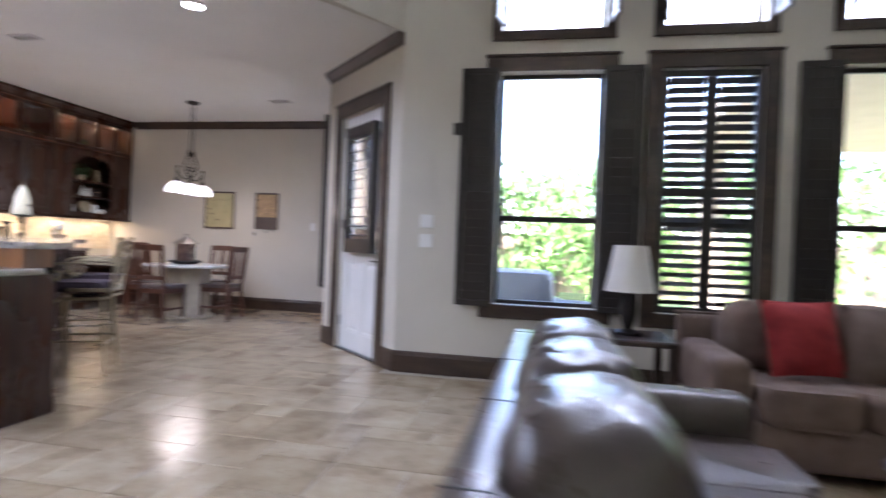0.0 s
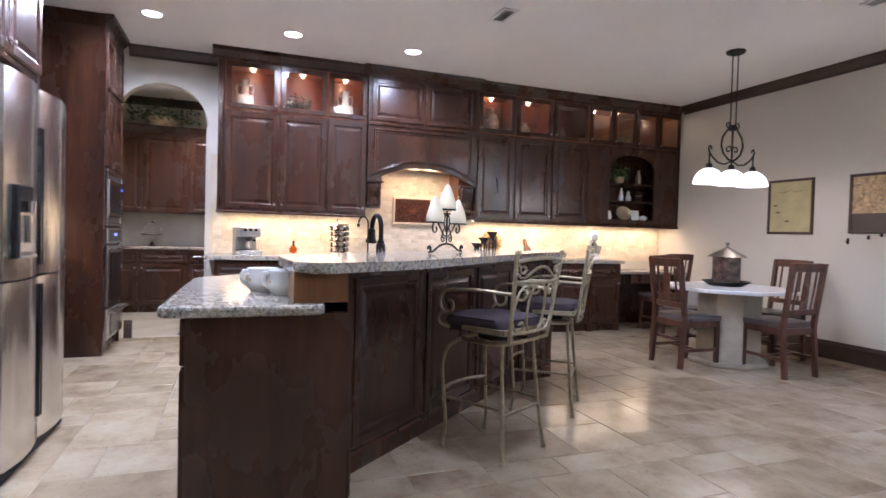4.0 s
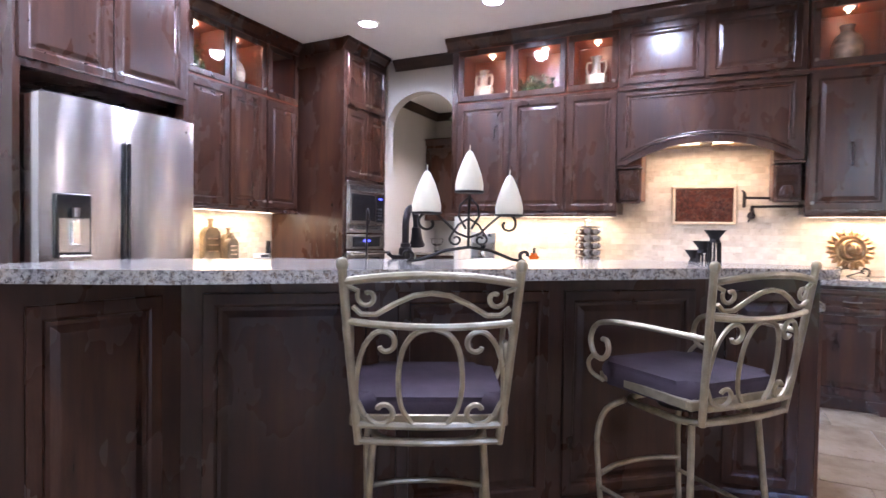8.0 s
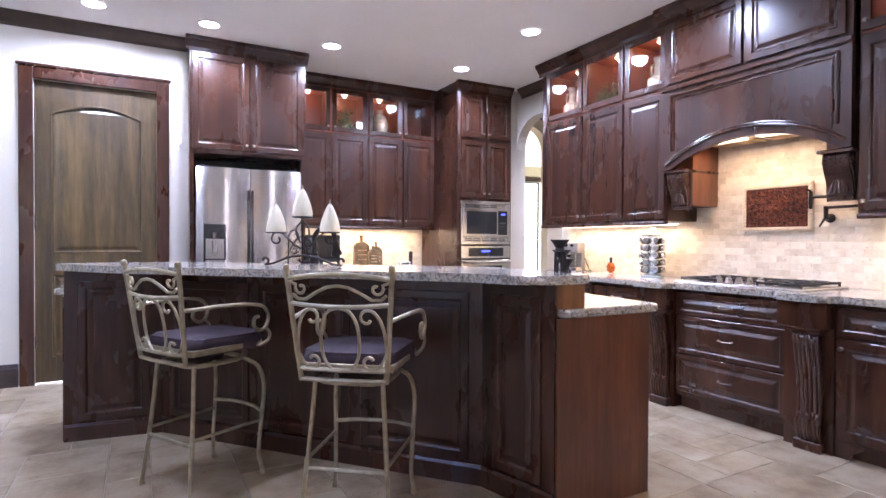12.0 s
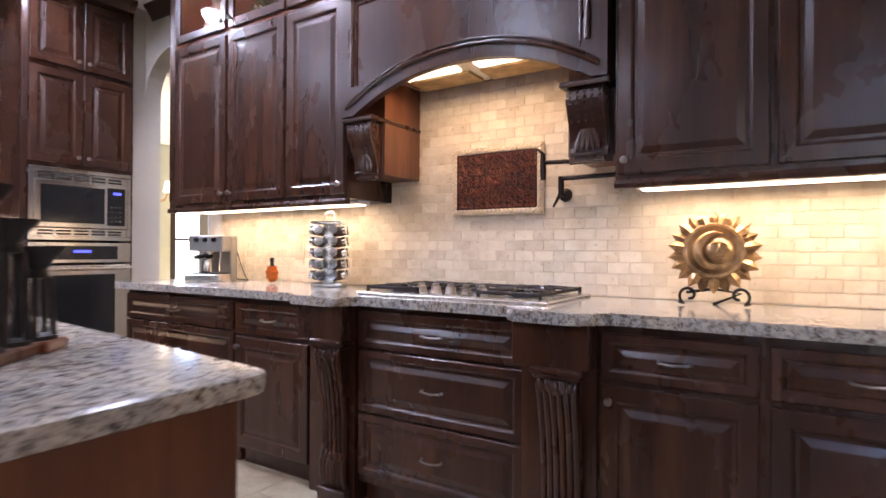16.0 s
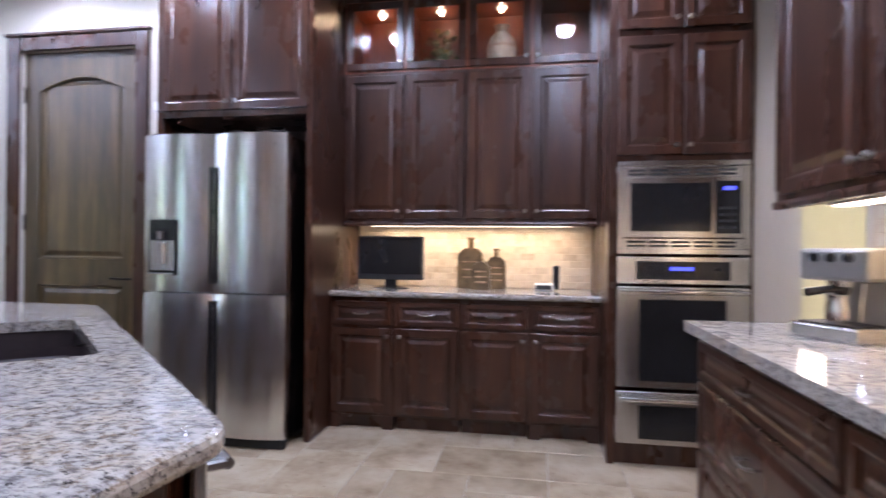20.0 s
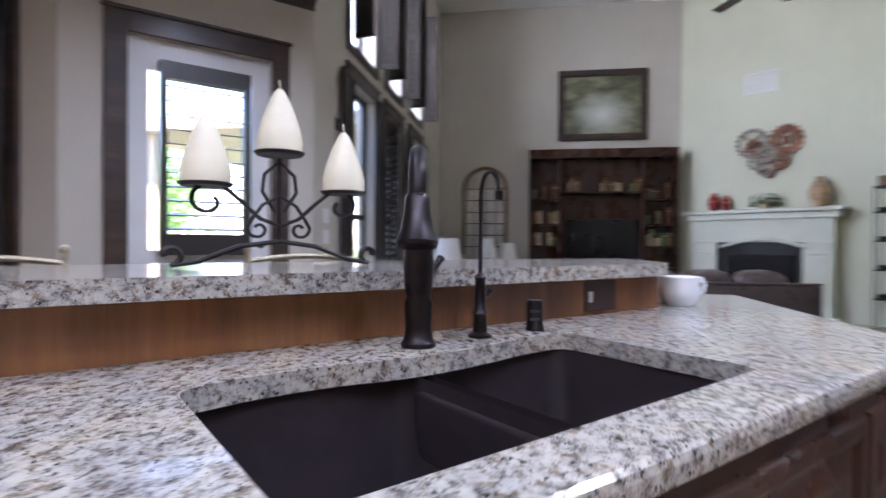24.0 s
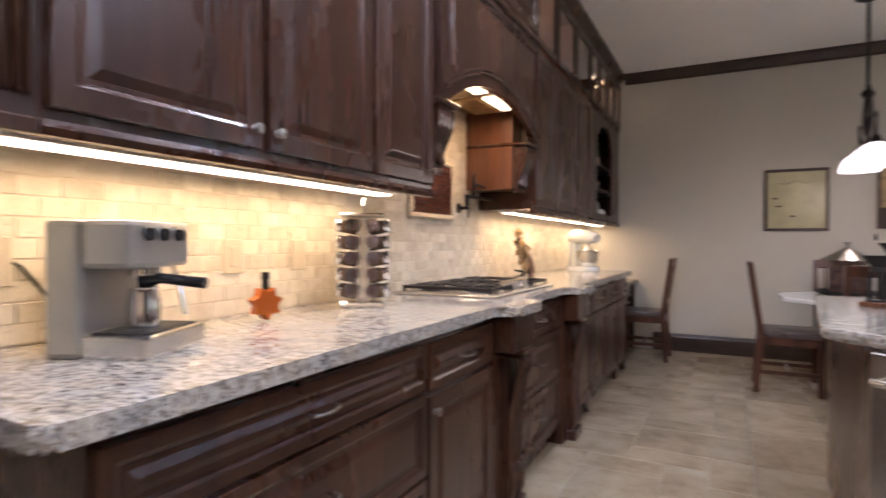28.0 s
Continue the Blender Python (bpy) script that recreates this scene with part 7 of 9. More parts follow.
for side in range(4):
    for r in range(5):
        mm = pose(0, 0, 0, 0, 0, side * 90) @ pose(0.062, 0.0, 0.06 + r * 0.062, 0, 75)
        for dy in (-0.045, 0.045):
            j = part("spice_jar", jar, None, sr, "", pose(0, 0, 0, 0, 0, side * 90) @ pose(0.055, dy * 0.9, 0.06 + r * 0.062, 0, 80))
            part("jar_lid", jcap, None, j, "")

SUNB = plain("antique_bronze_sun", (0.36, 0.22, 0.105), 0.36, 0.8, 0.45, 18, 0.35, 40)
sn = thing("sun_plate", pose(-6.54, 6.43, CT1, 0, 0, 97), "antique bronze sun face plate on a scrolled iron stand", "decoration")
tilt = pose(0, 0.0, 0.205, 80)
part("dish", lathe([(0, 0.02), (0.06, 0.018), (0.075, 0.012), (0.092, 0.022), (0.102, 0.020), (0.110, 0.008), (0.112, 0), (0, -0.005)], 40), SUNB, sn, "", tilt, True)
bm = bmesh.new()
for s_ in (-1, 1):
    q = [bm.verts.new(v_) for v_ in ((0, 0.10, 0.012), (s_ * 0.0165, 0.108, 0.0), (s_ * 0.021, 0.132, -0.004), (s_ * 0.010, 0.148, -0.006), (0, 0.163, -0.004), (0, 0.132, 0.011))]
    bm.faces.new((q[0], q[1], q[2], q[5]))
    bm.faces.new((q[5], q[2], q[3], q[4]))
    w_ = [bm.verts.new((v_.co.x, v_.co.y, -0.010)) for v_ in q[:5]]
    for k in range(4):
        bm.faces.new((q[k], q[k + 1], w_[k + 1], w_[k]))
bmesh.ops.remove_doubles(bm, verts=bm.verts, dist=1e-5)
ray = mesh_of("sun_ray", bm, SUNB)
for i in range(22):
    part("sun_ray", ray, None, sn, "", tilt @ pose(0, 0, 0.004, (i % 2) * 4 - 2, 0, i * 360 / 22))
part("moon_crescent", sweep([(0.012 + 0.062 * math.cos(radians(a)), 0.066 * math.sin(radians(a)), 0.022) for a in range(75, 286, 15)], [0.003, 0.007, 0.011, 0.014, 0.016, 0.018, 0.019, 0.019, 0.019, 0.018, 0.016, 0.014, 0.011, 0.007, 0.003], 10), SUNB, sn, "", tilt, True)
part("sun_face", lathe([(0, 0.046), (0.02, 0.044), (0.04, 0.034), (0.052, 0.02), (0.054, 0.01), (0, 0.01)], 24), SUNB, sn, "", tilt @ pose(0.015, 0, 0), True)
for pts_, rr_ in (([(0.015, 0.022, 0.044), (0.017, 0.004, 0.054), (0.015, -0.012, 0.05)], [0.004, 0.006, 0.008]), ([(-0.012, 0.018, 0.042), (0.0, 0.024, 0.046), (0.012, 0.02, 0.048)], 0.003), ([(0.02, 0.02, 0.048), (0.032, 0.024, 0.044), (0.044, 0.016, 0.034)], 0.003), ([(-0.006, -0.026, 0.040), (0.014, -0.032, 0.044), (0.034, -0.025, 0.038)], 0.0045), ([(0.002, -0.040, 0.036), (0.015, -0.042, 0.038), (0.028, -0.039, 0.034)], 0.005)):
    part("face_relief", sweep(pts_, rr_, 8), SUNB, sn, "", tilt, True)
for s in (-1, 1):
    part("stand_foot", sweep([(s * 0.12, -0.02 - 0.0, 0.012)] + [(s * (0.085 + x), -0.03, z + 0.04) for x, _, z in spiral(0, 0, 0.036, 0.012, -60, 280, 16)], 0.006, 6), IRON, sn, "", None, True)
part("stand_back", sweep([(-0.09, -0.03, 0.05), (0, 0.05, 0.06), (0.09, -0.03, 0.05), (0.0, 0.06, 0.0)], 0.006, 6), IRON, sn)

mx = thing("stand_mixer", pose(-6.47, 7.92, CT1, 0, 0, 60), "white stand mixer with a steel bowl", "mixer")
part("base", slab(rounded([(-0.09, -0.17), (0.09, -0.17), (0.09, 0.14), (-0.09, 0.14)], 0.06, 4), 0, 0.04, 0.01, 2), CERAMIC, mx, "", None, True)
part("column", boxed(-0.05, 0.04, 0.03, 0.05, 0.13, 0.27, 0.02, 3), CERAMIC, mx, "", None, True)
part("head", sweep([(0, 0.15, 0.30), (0, 0.08, 0.315), (0, -0.08, 0.315), (0, -0.19, 0.30)], [0.045, 0.07, 0.066, 0.04], 14), CERAMIC, mx, "", None, True)
part("bowl", lathe([(0, 0.0), (0.05, 0.0), (0.09, 0.05), (0.105, 0.13), (0.11, 0.14), (0.1, 0.13), (0, 0.02)], 22), CHROME, mx, "", pose(0, -0.08, 0.045), True)
part("beater", lathe([(0, 0), (0.04, 0.02), (0.045, 0.06), (0.015, 0.10), (0.01, 0.14), (0, 0.14)], 10), CHROME, mx, "", pose(0, -0.08, 0.13), True)
bd = thing("cutting_board", pose(-6.66, 7.05, CT1, 0, -14, 90), "brown wooden paddle leaning on the backsplash", "cutting board")
part("paddle", slab(rounded([(-0.02, 0.26), (-0.025, 0.15), (-0.05, 0.13), (-0.05, 0.0), (0.05, 0.0), (0.05, 0.13), (0.025, 0.15), (0.02, 0.26)][::-1], 0.02, 3), -0.008, 0.008), WOOD_RED, bd, "", pose(0, 0, 0.0, 80))

# desk niche: screen, three bottles, phone
tv = thing("small_television", pose(-4.42, 1.62, CT1, 0, 0, 180), "small black flat television on a stand", "television")
part("screen_case", boxed(-0.24, -0.02, 0.06, 0.24, 0.02, 0.37, 0.006), RUBBER, tv)
part("screen", boxed(-0.225, -0.023, 0.10, 0.225, -0.0195, 0.355), BLACK, tv, "dark glossy screen")
part("neck", boxed(-0.04, -0.01, 0.01, 0.04, 0.02, 0.08), BLACK, tv)
part("foot", lathe([(0, 0.018), (0.06, 0.016), (0.11, 0.004), (0.11, 0), (0, 0)], 24), BLACK, tv, "", Matrix.Diagonal((1.2, 0.8, 1, 1)), True)
for x, y, w, h in ((-4.98, 1.46, 0.19, 0.37), (-5.165, 1.48, 0.14, 0.29), (-5.07, 1.62, 0.13, 0.245)):
    bt = thing("stoneware_bottle", pose(x, y, CT1, 0, 0, 180), "flat square-shouldered brown stoneware bottle with stopper", "bottle", "stoneware bottles")
    pr = [(-w / 2, 0), (w / 2, 0), (w / 2, h * 0.62), (w * 0.42, h * 0.71), (w * 0.2, h * 0.77), (w * 0.14, h * 0.80), (-w * 0.14, h * 0.80), (-w * 0.2, h * 0.77), (-w * 0.42, h * 0.71), (-w / 2, h * 0.62)]
    bm = prism(pr, -0.035, 0.035)
    bmesh.ops.bevel(bm, geom=list(bm.edges), offset=0.008, segments=2, affect='EDGES')
    part("body", bm, BROWNWARE, bt, "", None, True)
    part("stopper", lathe([(0, h * 0.79), (w * 0.11, h * 0.79), (w * 0.10, h * 0.93), (w * 0.16, h * 0.99), (w * 0.15, h), (0, h)], 14), BROWNWARE, bt, "", None, True)
    for z in (0.2, 0.35, 0.5):
        part("embossed_band", boxed(-w * 0.3, -0.04, h * z, w * 0.3, -0.034, h * z + 0.012, 0.003), TERRA, bt)
ph = thing("cordless_phone", pose(-5.52, 1.56, CT1, 0, 0, 180), "black cordless phone in a silver charging base", "phone")
part("charging_base", boxed(-0.08, -0.05, 0, 0.05, 0.05, 0.05, 0.01, 2), WHITE, ph)
part("handset", boxed(0.045, -0.025, 0.01, 0.09, 0.01, 0.175, 0.012, 3), BLACK, ph, "", None, True)
part("keypad", boxed(-0.07, -0.052, 0.012, 0.035, -0.0495, 0.04), RUBBER, ph)
# glass-case contents


def amphora(m, h, mat, label):
    a = thing("pottery_vase", m, label, "vase", "display vases")
    part("body", boxed(-h * 0.27, -h * 0.16, 0, h * 0.27, h * 0.16, h * 0.52, 0.02, 2), mat, a, "", None, True)
    part("neck", lathe([(0, h * 0.5), (h * 0.16, h * 0.5), (h * 0.11, h * 0.62), (h * 0.10, h * 0.9), (h * 0.15, h), (h * 0.1, h), (0, h * 0.9)], 16), mat, a, "", None, True)
    for s in (-1, 1):
        part("handle", sweep([(s * h * 0.10, 0, h * 0.85), (s * h * 0.24, 0, h * 0.86), (s * h * 0.27, 0, h * 0.7), (s * h * 0.2, 0, h * 0.5)], h * 0.035, 8), mat, a, "", None, True)
    part("sun_emblem", lathe([(0, 0.012), (h * 0.12, 0.008), (h * 0.16, 0)], 14), STONEWARE, a, "", pose(0, -h * 0.165, h * 0.27, 90), True)
    for i in range(12):
        part("emblem_ray", boxed(-0.004, -0.004, h * 0.15, 0.004, 0.0, h * 0.21), STONEWARE, a, "", pose(0, -h * 0.165, h * 0.27, 0, i * 30))
    return a


def leafy(m, w, h, count, seed, label, name="potted_plant", flowers=0):
    t = thing(name, m, label, "plant")
    r = random.Random(seed)
    for k, (mat, nn, cnt) in enumerate(((LEAF, "foliage", count), (LEAF2, "blossom", flowers))):
        if not cnt:
            continue
        bm = bmesh.new()
        for i in range(cnt):
            a, b = r.uniform(0, 6.283), r.uniform(0.05, 1)
            p = Vector((math.cos(a) * w / 2 * math.sqrt(r.random()), math.sin(a) * w * 0.28 * math.sqrt(r.random()), h * (0.15 + 0.85 * b * r.random() ** 0.5)))
            L = r.uniform(0.025, 0.06) * (0.7 if k else 1)
            q = Euler((r.uniform(-1.2, 1.2), r.uniform(-1.2, 1.2), r.uniform(0, 6.28))).to_matrix()
            pts = [(-L * 0.5, 0, 0), (-L * 0.1, -L * 0.36, L * 0.08), (L * 0.4, -L * 0.15, 0), (L * 0.62, 0, -L * 0.1), (L * 0.4, L * 0.15, 0), (-L * 0.1, L * 0.36, L * 0.08)]
            bm.faces.new([bm.verts.new(p + q @ Vector(v_)) for v_ in pts])
        part(nn, bm, mat, t)
    part("pot", lathe([(0, 0), (w * 0.16, 0), (w * 0.2, h * 0.28), (w * 0.22, h * 0.3), (0, h * 0.3)], 16), STONEWARE, t, "", None, True)
    bm = bmesh.new()
    for i in range(7):
        a = i * 0.9
        sweep([(0, 0, h * 0.28), (w * 0.15 * math.cos(a), w * 0.1 * math.sin(a), h * 0.55), (w * 0.3 * math.cos(a), w * 0.18 * math.sin(a), h * 0.7)], 0.003, 4, False, bm)
    part("stems", bm, LEAF, t)
    return t


SHELF = 2.458
amphora(pose(-6.53, 3.44, SHELF, 0, 0, 90), 0.33, TERRA, "square two-handled pottery bottle with a sun emblem")
leafy(pose(-6.53, 3.965, SHELF, 0, 0, 90), 0.36, 0.26, 130, 3, "green and yellow ivy plant in the glass cabinet", flowers=35)
amphora(pose(-6.53, 4.52, SHELF, 0, 0, 90), 0.33, STONEWARE, "square two-handled pottery bottle with a moon emblem")


def round_vase(m, h, mat, label, prof=None):
    v_ = thing("display_vase", m, label, "vase", "display vases")
    prof = prof or ((0.14, 0.0), (0.22, 0.12), (0.30, 0.35), (0.31, 0.55), (0.24, 0.75), (0.12, 0.86), (0.13, 0.97), (0.16, 1.0), (0.11, 0.99))
    part("body", lathe([(0, 0)] + [(a * h, b * h) for a, b in prof] + [(0, 0.86 * h)], 22), mat, v_, "", None, True)
    part("band", lathe([(prof[3][0] * h * 1.02, 0.5 * h), (prof[3][0] * h * 1.03, 0.53 * h), (prof[3][0] * h * 1.0, 0.56 * h)], 22), TERRA, v_, "", None, True)
    return v_


round_vase(pose(-6.53, 6.36, SHELF), 0.33, TERRA, "round brown pottery jug in the glass cabinet")
round_vase(pose(-6.53, 6.85, SHELF), 0.20, STONEWARE, "small tan pottery jug in the glass cabinet")
round_vase(pose(-6.53, 7.40, SHELF), 0.18, TERRA, "small brown pottery jar in the glass cabinet")
leafy(pose(-6.53, 8.33, SHELF, 0, 0, 90), 0.3, 0.2, 60, 8, "yellow flower arrangement in the glass cabinet", flowers=40)
leafy(pose(-4.75, 1.5, SHELF, 0, 0, 180), 0.26, 0.36, 110, 9, "tall green and orange flower arrangement", flowers=40)
round_vase(pose(-5.19, 1.5, SHELF), 0.34, STONEWARE, "cream carved pottery vase in the glass cabinet")
# hutch shelf contents
leafy(pose(-6.5, 8.33, 1.96, 0, 0, 90), 0.34, 0.3, 150, 21, "trailing green plant on the hutch shelf")
vz = round_vase(pose(-6.5, 8.65, 1.96), 0.2, PEWTER, "slim pewter vase on the hutch shelf", ((0.12, 0.0), (0.2, 0.1), (0.22, 0.4), (0.2, 0.6), (0.1, 0.75), (0.1, 0.85), (0.12, 0.97), (0.15, 1.0), (0.11, 0.99)))
for y, h in ((8.35, 0.17), (8.47, 0.13)):
    fg = solid("rabbit_figurine", lathe([(0, 0), (0.035, 0), (0.04, 0.03), (0.036, 0.07), (0.022, 0.09), (0.026, 0.105), (0.02, 0.125), (0.012, 0.14), (0.012, h), (0, h + 0.01)], 14), CERAMIC, "white and red ceramic rabbit figurine on the shelf", "figurine", m=pose(-6.48, y, 1.72), smooth=True, group="figurines")
round_vase(pose(-6.5, 8.66, 1.72), 0.16, CAST, "dark goblet-shaped candle cup on the shelf")
cw = solid("cow_creamer", lathe([(0, 0), (0.03, 0), (0.04, 0.04), (0.03, 0.09), (0.02, 0.12), (0, 0.125)], 14), CERAMIC, "white ceramic creamer on the hutch shelf", "creamer", m=pose(-6.45, 8.14, 1.46), smooth=True)
ppl = thing("pewter_platter", pose(-6.46, 8.38, 1.555, 0, 78, 0), "oval pewter platter standing on the hutch shelf", "platter")
part("dish", lathe([(0, 0), (0.06, 0.0), (0.09, 0.012), (0.095, 0.016), (0.085, 0.006), (0, -0.004)], 28), PEWTER, ppl, "", Matrix.Diagonal((1, 1.35, 1, 1)), True)
part("rim", sweep([(0.092 * math.cos(a * math.pi / 12), 0.124 * math.sin(a * math.pi / 12), 0.015) for a in range(24)], 0.004, 6, True), PEWTER, ppl)
cdp = solid("white_card", boxed(-0.005, -0.06, 0, 0.005, 0.06, 0.14), CERAMIC, "small white framed card on the hutch shelf", "card", m=pose(-6.45, 8.58, 1.46, 0, -8))
tpt = thing("small_teapot", pose(-6.46, 8.72, 1.46, 0, 0, 90), "small white and green teapot on the shelf", "teapot")
part("body", lathe([(0, 0), (0.03, 0), (0.05, 0.03), (0.04, 0.06), (0.015, 0.07), (0, 0.08)], 16), CERAMIC, tpt, "", None, True)
part("handle", sweep([(0.045, 0, 0.05), (0.075, 0, 0.05), (0.075, 0, 0.02), (0.045, 0, 0.02)], 0.006, 6), CERAMIC, tpt, "", None, True)
part("spout", sweep([(-0.04, 0, 0.025), (-0.07, 0, 0.055)], [0.01, 0.005], 8), CERAMIC, tpt, "", None, True)

# ---------------------------------------------------------------- butler's pantry and dining room beyond the arch
BX, BY0, BY1 = -9.30, 1.5, 4.6
wall_between("wall_butler_west", (BX, BY0), (BX, BY1), 0, ZC, 0.15, PAINT, "grey-beige wall of the butler's pantry")
wall_between("wall_butler_north", (BX, BY1), (XW - 0.13, BY1), 0, ZC, 0.15, PAINT, "plain wall of the butler's pantry")
wall_between("wall_butler_south", (XW - 0.13, BY0), (BX, BY0), 0, ZC, 0.15, PAINT, "wall with an arch to the dining room", [(0.21, 0.93, 0, 2.52, 0.34)])
setting("ceiling_butler", boxed(BX - 0.2, BY0 - 0.2, ZC, XW - 0.301, BY1 + 0.2, ZC + 0.12), CEIL, "off-white ceiling of the butler's pantry")
crown_run("crown_moulding", (BX, BY0), (BX, BY1), ZC)
crown_run("crown_moulding", (XW - 0.13, BY0), (BX, BY0), ZC)
for k in range(5):
    y = BY0 + 0.01 + 0.61 * k
    u_ = thing("upper_cabinet", pose(-8.95, y, 0, 0, 0, 90), "dark alder wall cabinet of the butler's pantry", "cabinet", "butler cabinets")
    part("body", boxed(0, 0, 1.386, 0.61, 0.345, 2.52), WOOD, u_)
    door_leaf(u_, 0.005, 1.40, 0.60, 1.08, 1 if k % 2 == 0 else -1)
    part("crown", crown(((0, 0.10), (0, 0), (-0.01, 0.03), (-0.05, 0.08), (-0.055, 0.10)), 0.61), WOOD, u_, "", pose(0, 0, 2.52))
    b_ = base_unit(pose(-8.68, y, 0, 0, 0, 90), 0.61, 0.60, "dark alder base cabinet of the butler's pantry", side=1 if k % 2 == 0 else -1, feet=False)
solid("butler_worktop", boxed(-9.29, BY0 + 0.005, CT0, -8.64, BY0 + 3.06, CT1, 0.012, 2), GRANITE, "granite worktop of the butler's pantry", "countertop")
setting("butler_backsplash", boxed(-9.295, BY0 + 0.01, CT1, -9.275, BY0 + 3.06, 1.385), plain("grey_stone_splash", (0.38, 0.36, 0.31), 0.4, var=0.12, scale=4), "plain grey stone backsplash")
leafy(pose(-9.05, 2.35, 2.62, 0, 0, 90), 1.0, 0.42, 420, 33, "large green leafy arrangement on top of the cabinets", flowers=30)
cs = thing("cake_stand", pose(-8.92, 2.25, CT1), "clear glass domed cake stand", "cake stand")
part("foot", lathe([(0, 0), (0.06, 0), (0.03, 0.02), (0.015, 0.06), (0.02, 0.15), (0, 0.15)], 18), GLASS, cs, "", None, True)
part("plate", lathe([(0, 0.15), (0.14, 0.155), (0.145, 0.175), (0.135, 0.165), (0, 0.16)], 24), GLASS, cs, "", None, True)
part("dome", lathe([(0.12, 0.165), (0.12, 0.25), (0.09, 0.30), (0.03, 0.33), (0.012, 0.34), (0.022, 0.36), (0.015, 0.375), (0, 0.378)], 24), GLASS, cs, "", None, True)
lamp("butler_light", 'SPOT', pose(-8.1, 2.9, ZC - 0.02), 30, (1.0, 0.93, 0.82), angle=130, soft=0.07)
copy_thing(first, pose(-8.1, 2.9, ZC))
DYS = -3.2
wall_between("wall_dining_west", (-11.75, DYS), (-11.75, BY0 - 0.15), 0, ZC, 0.15, PAINT_GREEN, "pale green dining room wall")
wall_between("wall_dining_east", (-6.9, BY0 - 0.15), (-6.9, DYS), 0, ZC, 0.15, PAINT_GREEN, "pale green dining room wall")
DWN = [(-11.45, -10.35), (-8.4, -7.6)]
wall_between("wall_dining_south", (-6.9, DYS), (-11.75, DYS), 0, ZC, 0.2, PAINT_GREEN, "pale green dining room wall with tall windows", sorted((-6.9 - b, -6.9 - a, 0.5, 2.7, 0) for a, b in DWN))
wall_between("wall_dining_north", (-11.75, BY0 - 0.15), (BX, BY0 - 0.15), 0, ZC, 0.1, PAINT_GREEN, "pale green dining room wall")
setting("ceiling_dining", boxed(-11.95, DYS - 0.2, ZC, -6.75, BY0 - 0.2, ZC + 0.12), CEIL, "off-white dining room ceiling")
for i, (a, b) in enumerate(DWN):
    wn = thing("window_%d" % (i + 8), pose(b, DYS, 0, 0, 0, 180), "bright dining room window with white frame", "", "", "structure")
    casing(wn, b - a, 2.2, 0.5, 0.1, True)
    sash(wn, b - a, 2.2, 0.5)
cd_ = thing("chandelier", pose(-8.35, -0.75, 0), "brass chandelier with small lit candle shades", "chandelier")
part("stem", sweep([(0, 0, ZC), (0, 0, 1.9)], 0.012, 8), GOLD, cd_)
part("bowl", lathe([(0, 1.75), (0.05, 1.78), (0.08, 1.85), (0.04, 1.92), (0.02, 2.1), (0, 2.1)], 16), GOLD, cd_, "", None, True)
for i in range(6):
    a = i * math.pi / 3
    cx, cy = math.cos(a), math.sin(a)
    part("arm", sweep([(0.04 * cx, 0.04 * cy, 1.85), (0.18 * cx, 0.18 * cy, 1.76), (0.32 * cx, 0.32 * cy, 1.80), (0.36 * cx, 0.36 * cy, 1.88)], 0.010, 6), GOLD, cd_, "", None, True)
    s_ = part("candle_shade", lathe([(0.03, 0.12), (0.055, 0), (0.05, 0), (0.025, 0.12)], 14), PUCK, cd_, "lit cream shade", pose(0.36 * cx, 0.36 * cy, 1.92), True)
lamp("chandelier_light", 'POINT', pose(-8.35, -0.75, 1.7), 18, (1.0, 0.85, 0.6), soft=0.3)
gb = thing("glass_compote", pose(-8.9, 1.75, CT1), "cut glass compote bowl on the worktop", "bowl")
part("bowl", lathe([(0, 0), (0.05, 0), (0.015, 0.03), (0.015, 0.08), (0.08, 0.12), (0.10, 0.2), (0.095, 0.2), (0.07, 0.125), (0, 0.10)], 20), GLASS, gb, "", None, True)
part("rim", sweep([(0.098 * math.cos(a * math.pi / 10), 0.098 * math.sin(a * math.pi / 10), 0.2) for a in range(20)], 0.004, 6, True), GLASS, gb)

# ---------------------------------------------------------------- living room


def pillow(w, h, t, seed):
    bm = bmesh.new()
    n = 8
    for s in (-1, 1):
        grid = [[bm.verts.new((w * (i / n - 0.5) * (1 - 0.06 * math.sin(math.pi * j / n)), s * t / 2 * (math.sin(math.pi * i / n) * math.sin(math.pi * j / n)) ** 0.5, h * (j / n - 0.5) * (1 - 0.06 * math.sin(math.pi * i / n)))) for j in range(n + 1)] for i in range(n + 1)]
        for i in range(n):
            for j in range(n):
                bm.faces.new((grid[i][j], grid[i + 1][j], grid[i + 1][j + 1], grid[i][j + 1]))
    bmesh.ops.remove_doubles(bm, verts=bm.verts, dist=1e-4)
    return bm


def cushion(w, d, h, r=0.07):
    return slab(rounded([(0, 0), (w, 0), (w, d), (0, d)], r, 5), 0, h, min(r * 0.8, h * 0.45), 4)


def wrinkle(ob_bm, amt, sc):
    for v_ in ob_bm.verts:
        nrm = noise.noise(v_.co * sc) * amt
        v_.co += Vector((0, 0, nrm)) + Vector((nrm * 0.5, 0, 0))
    return ob_bm


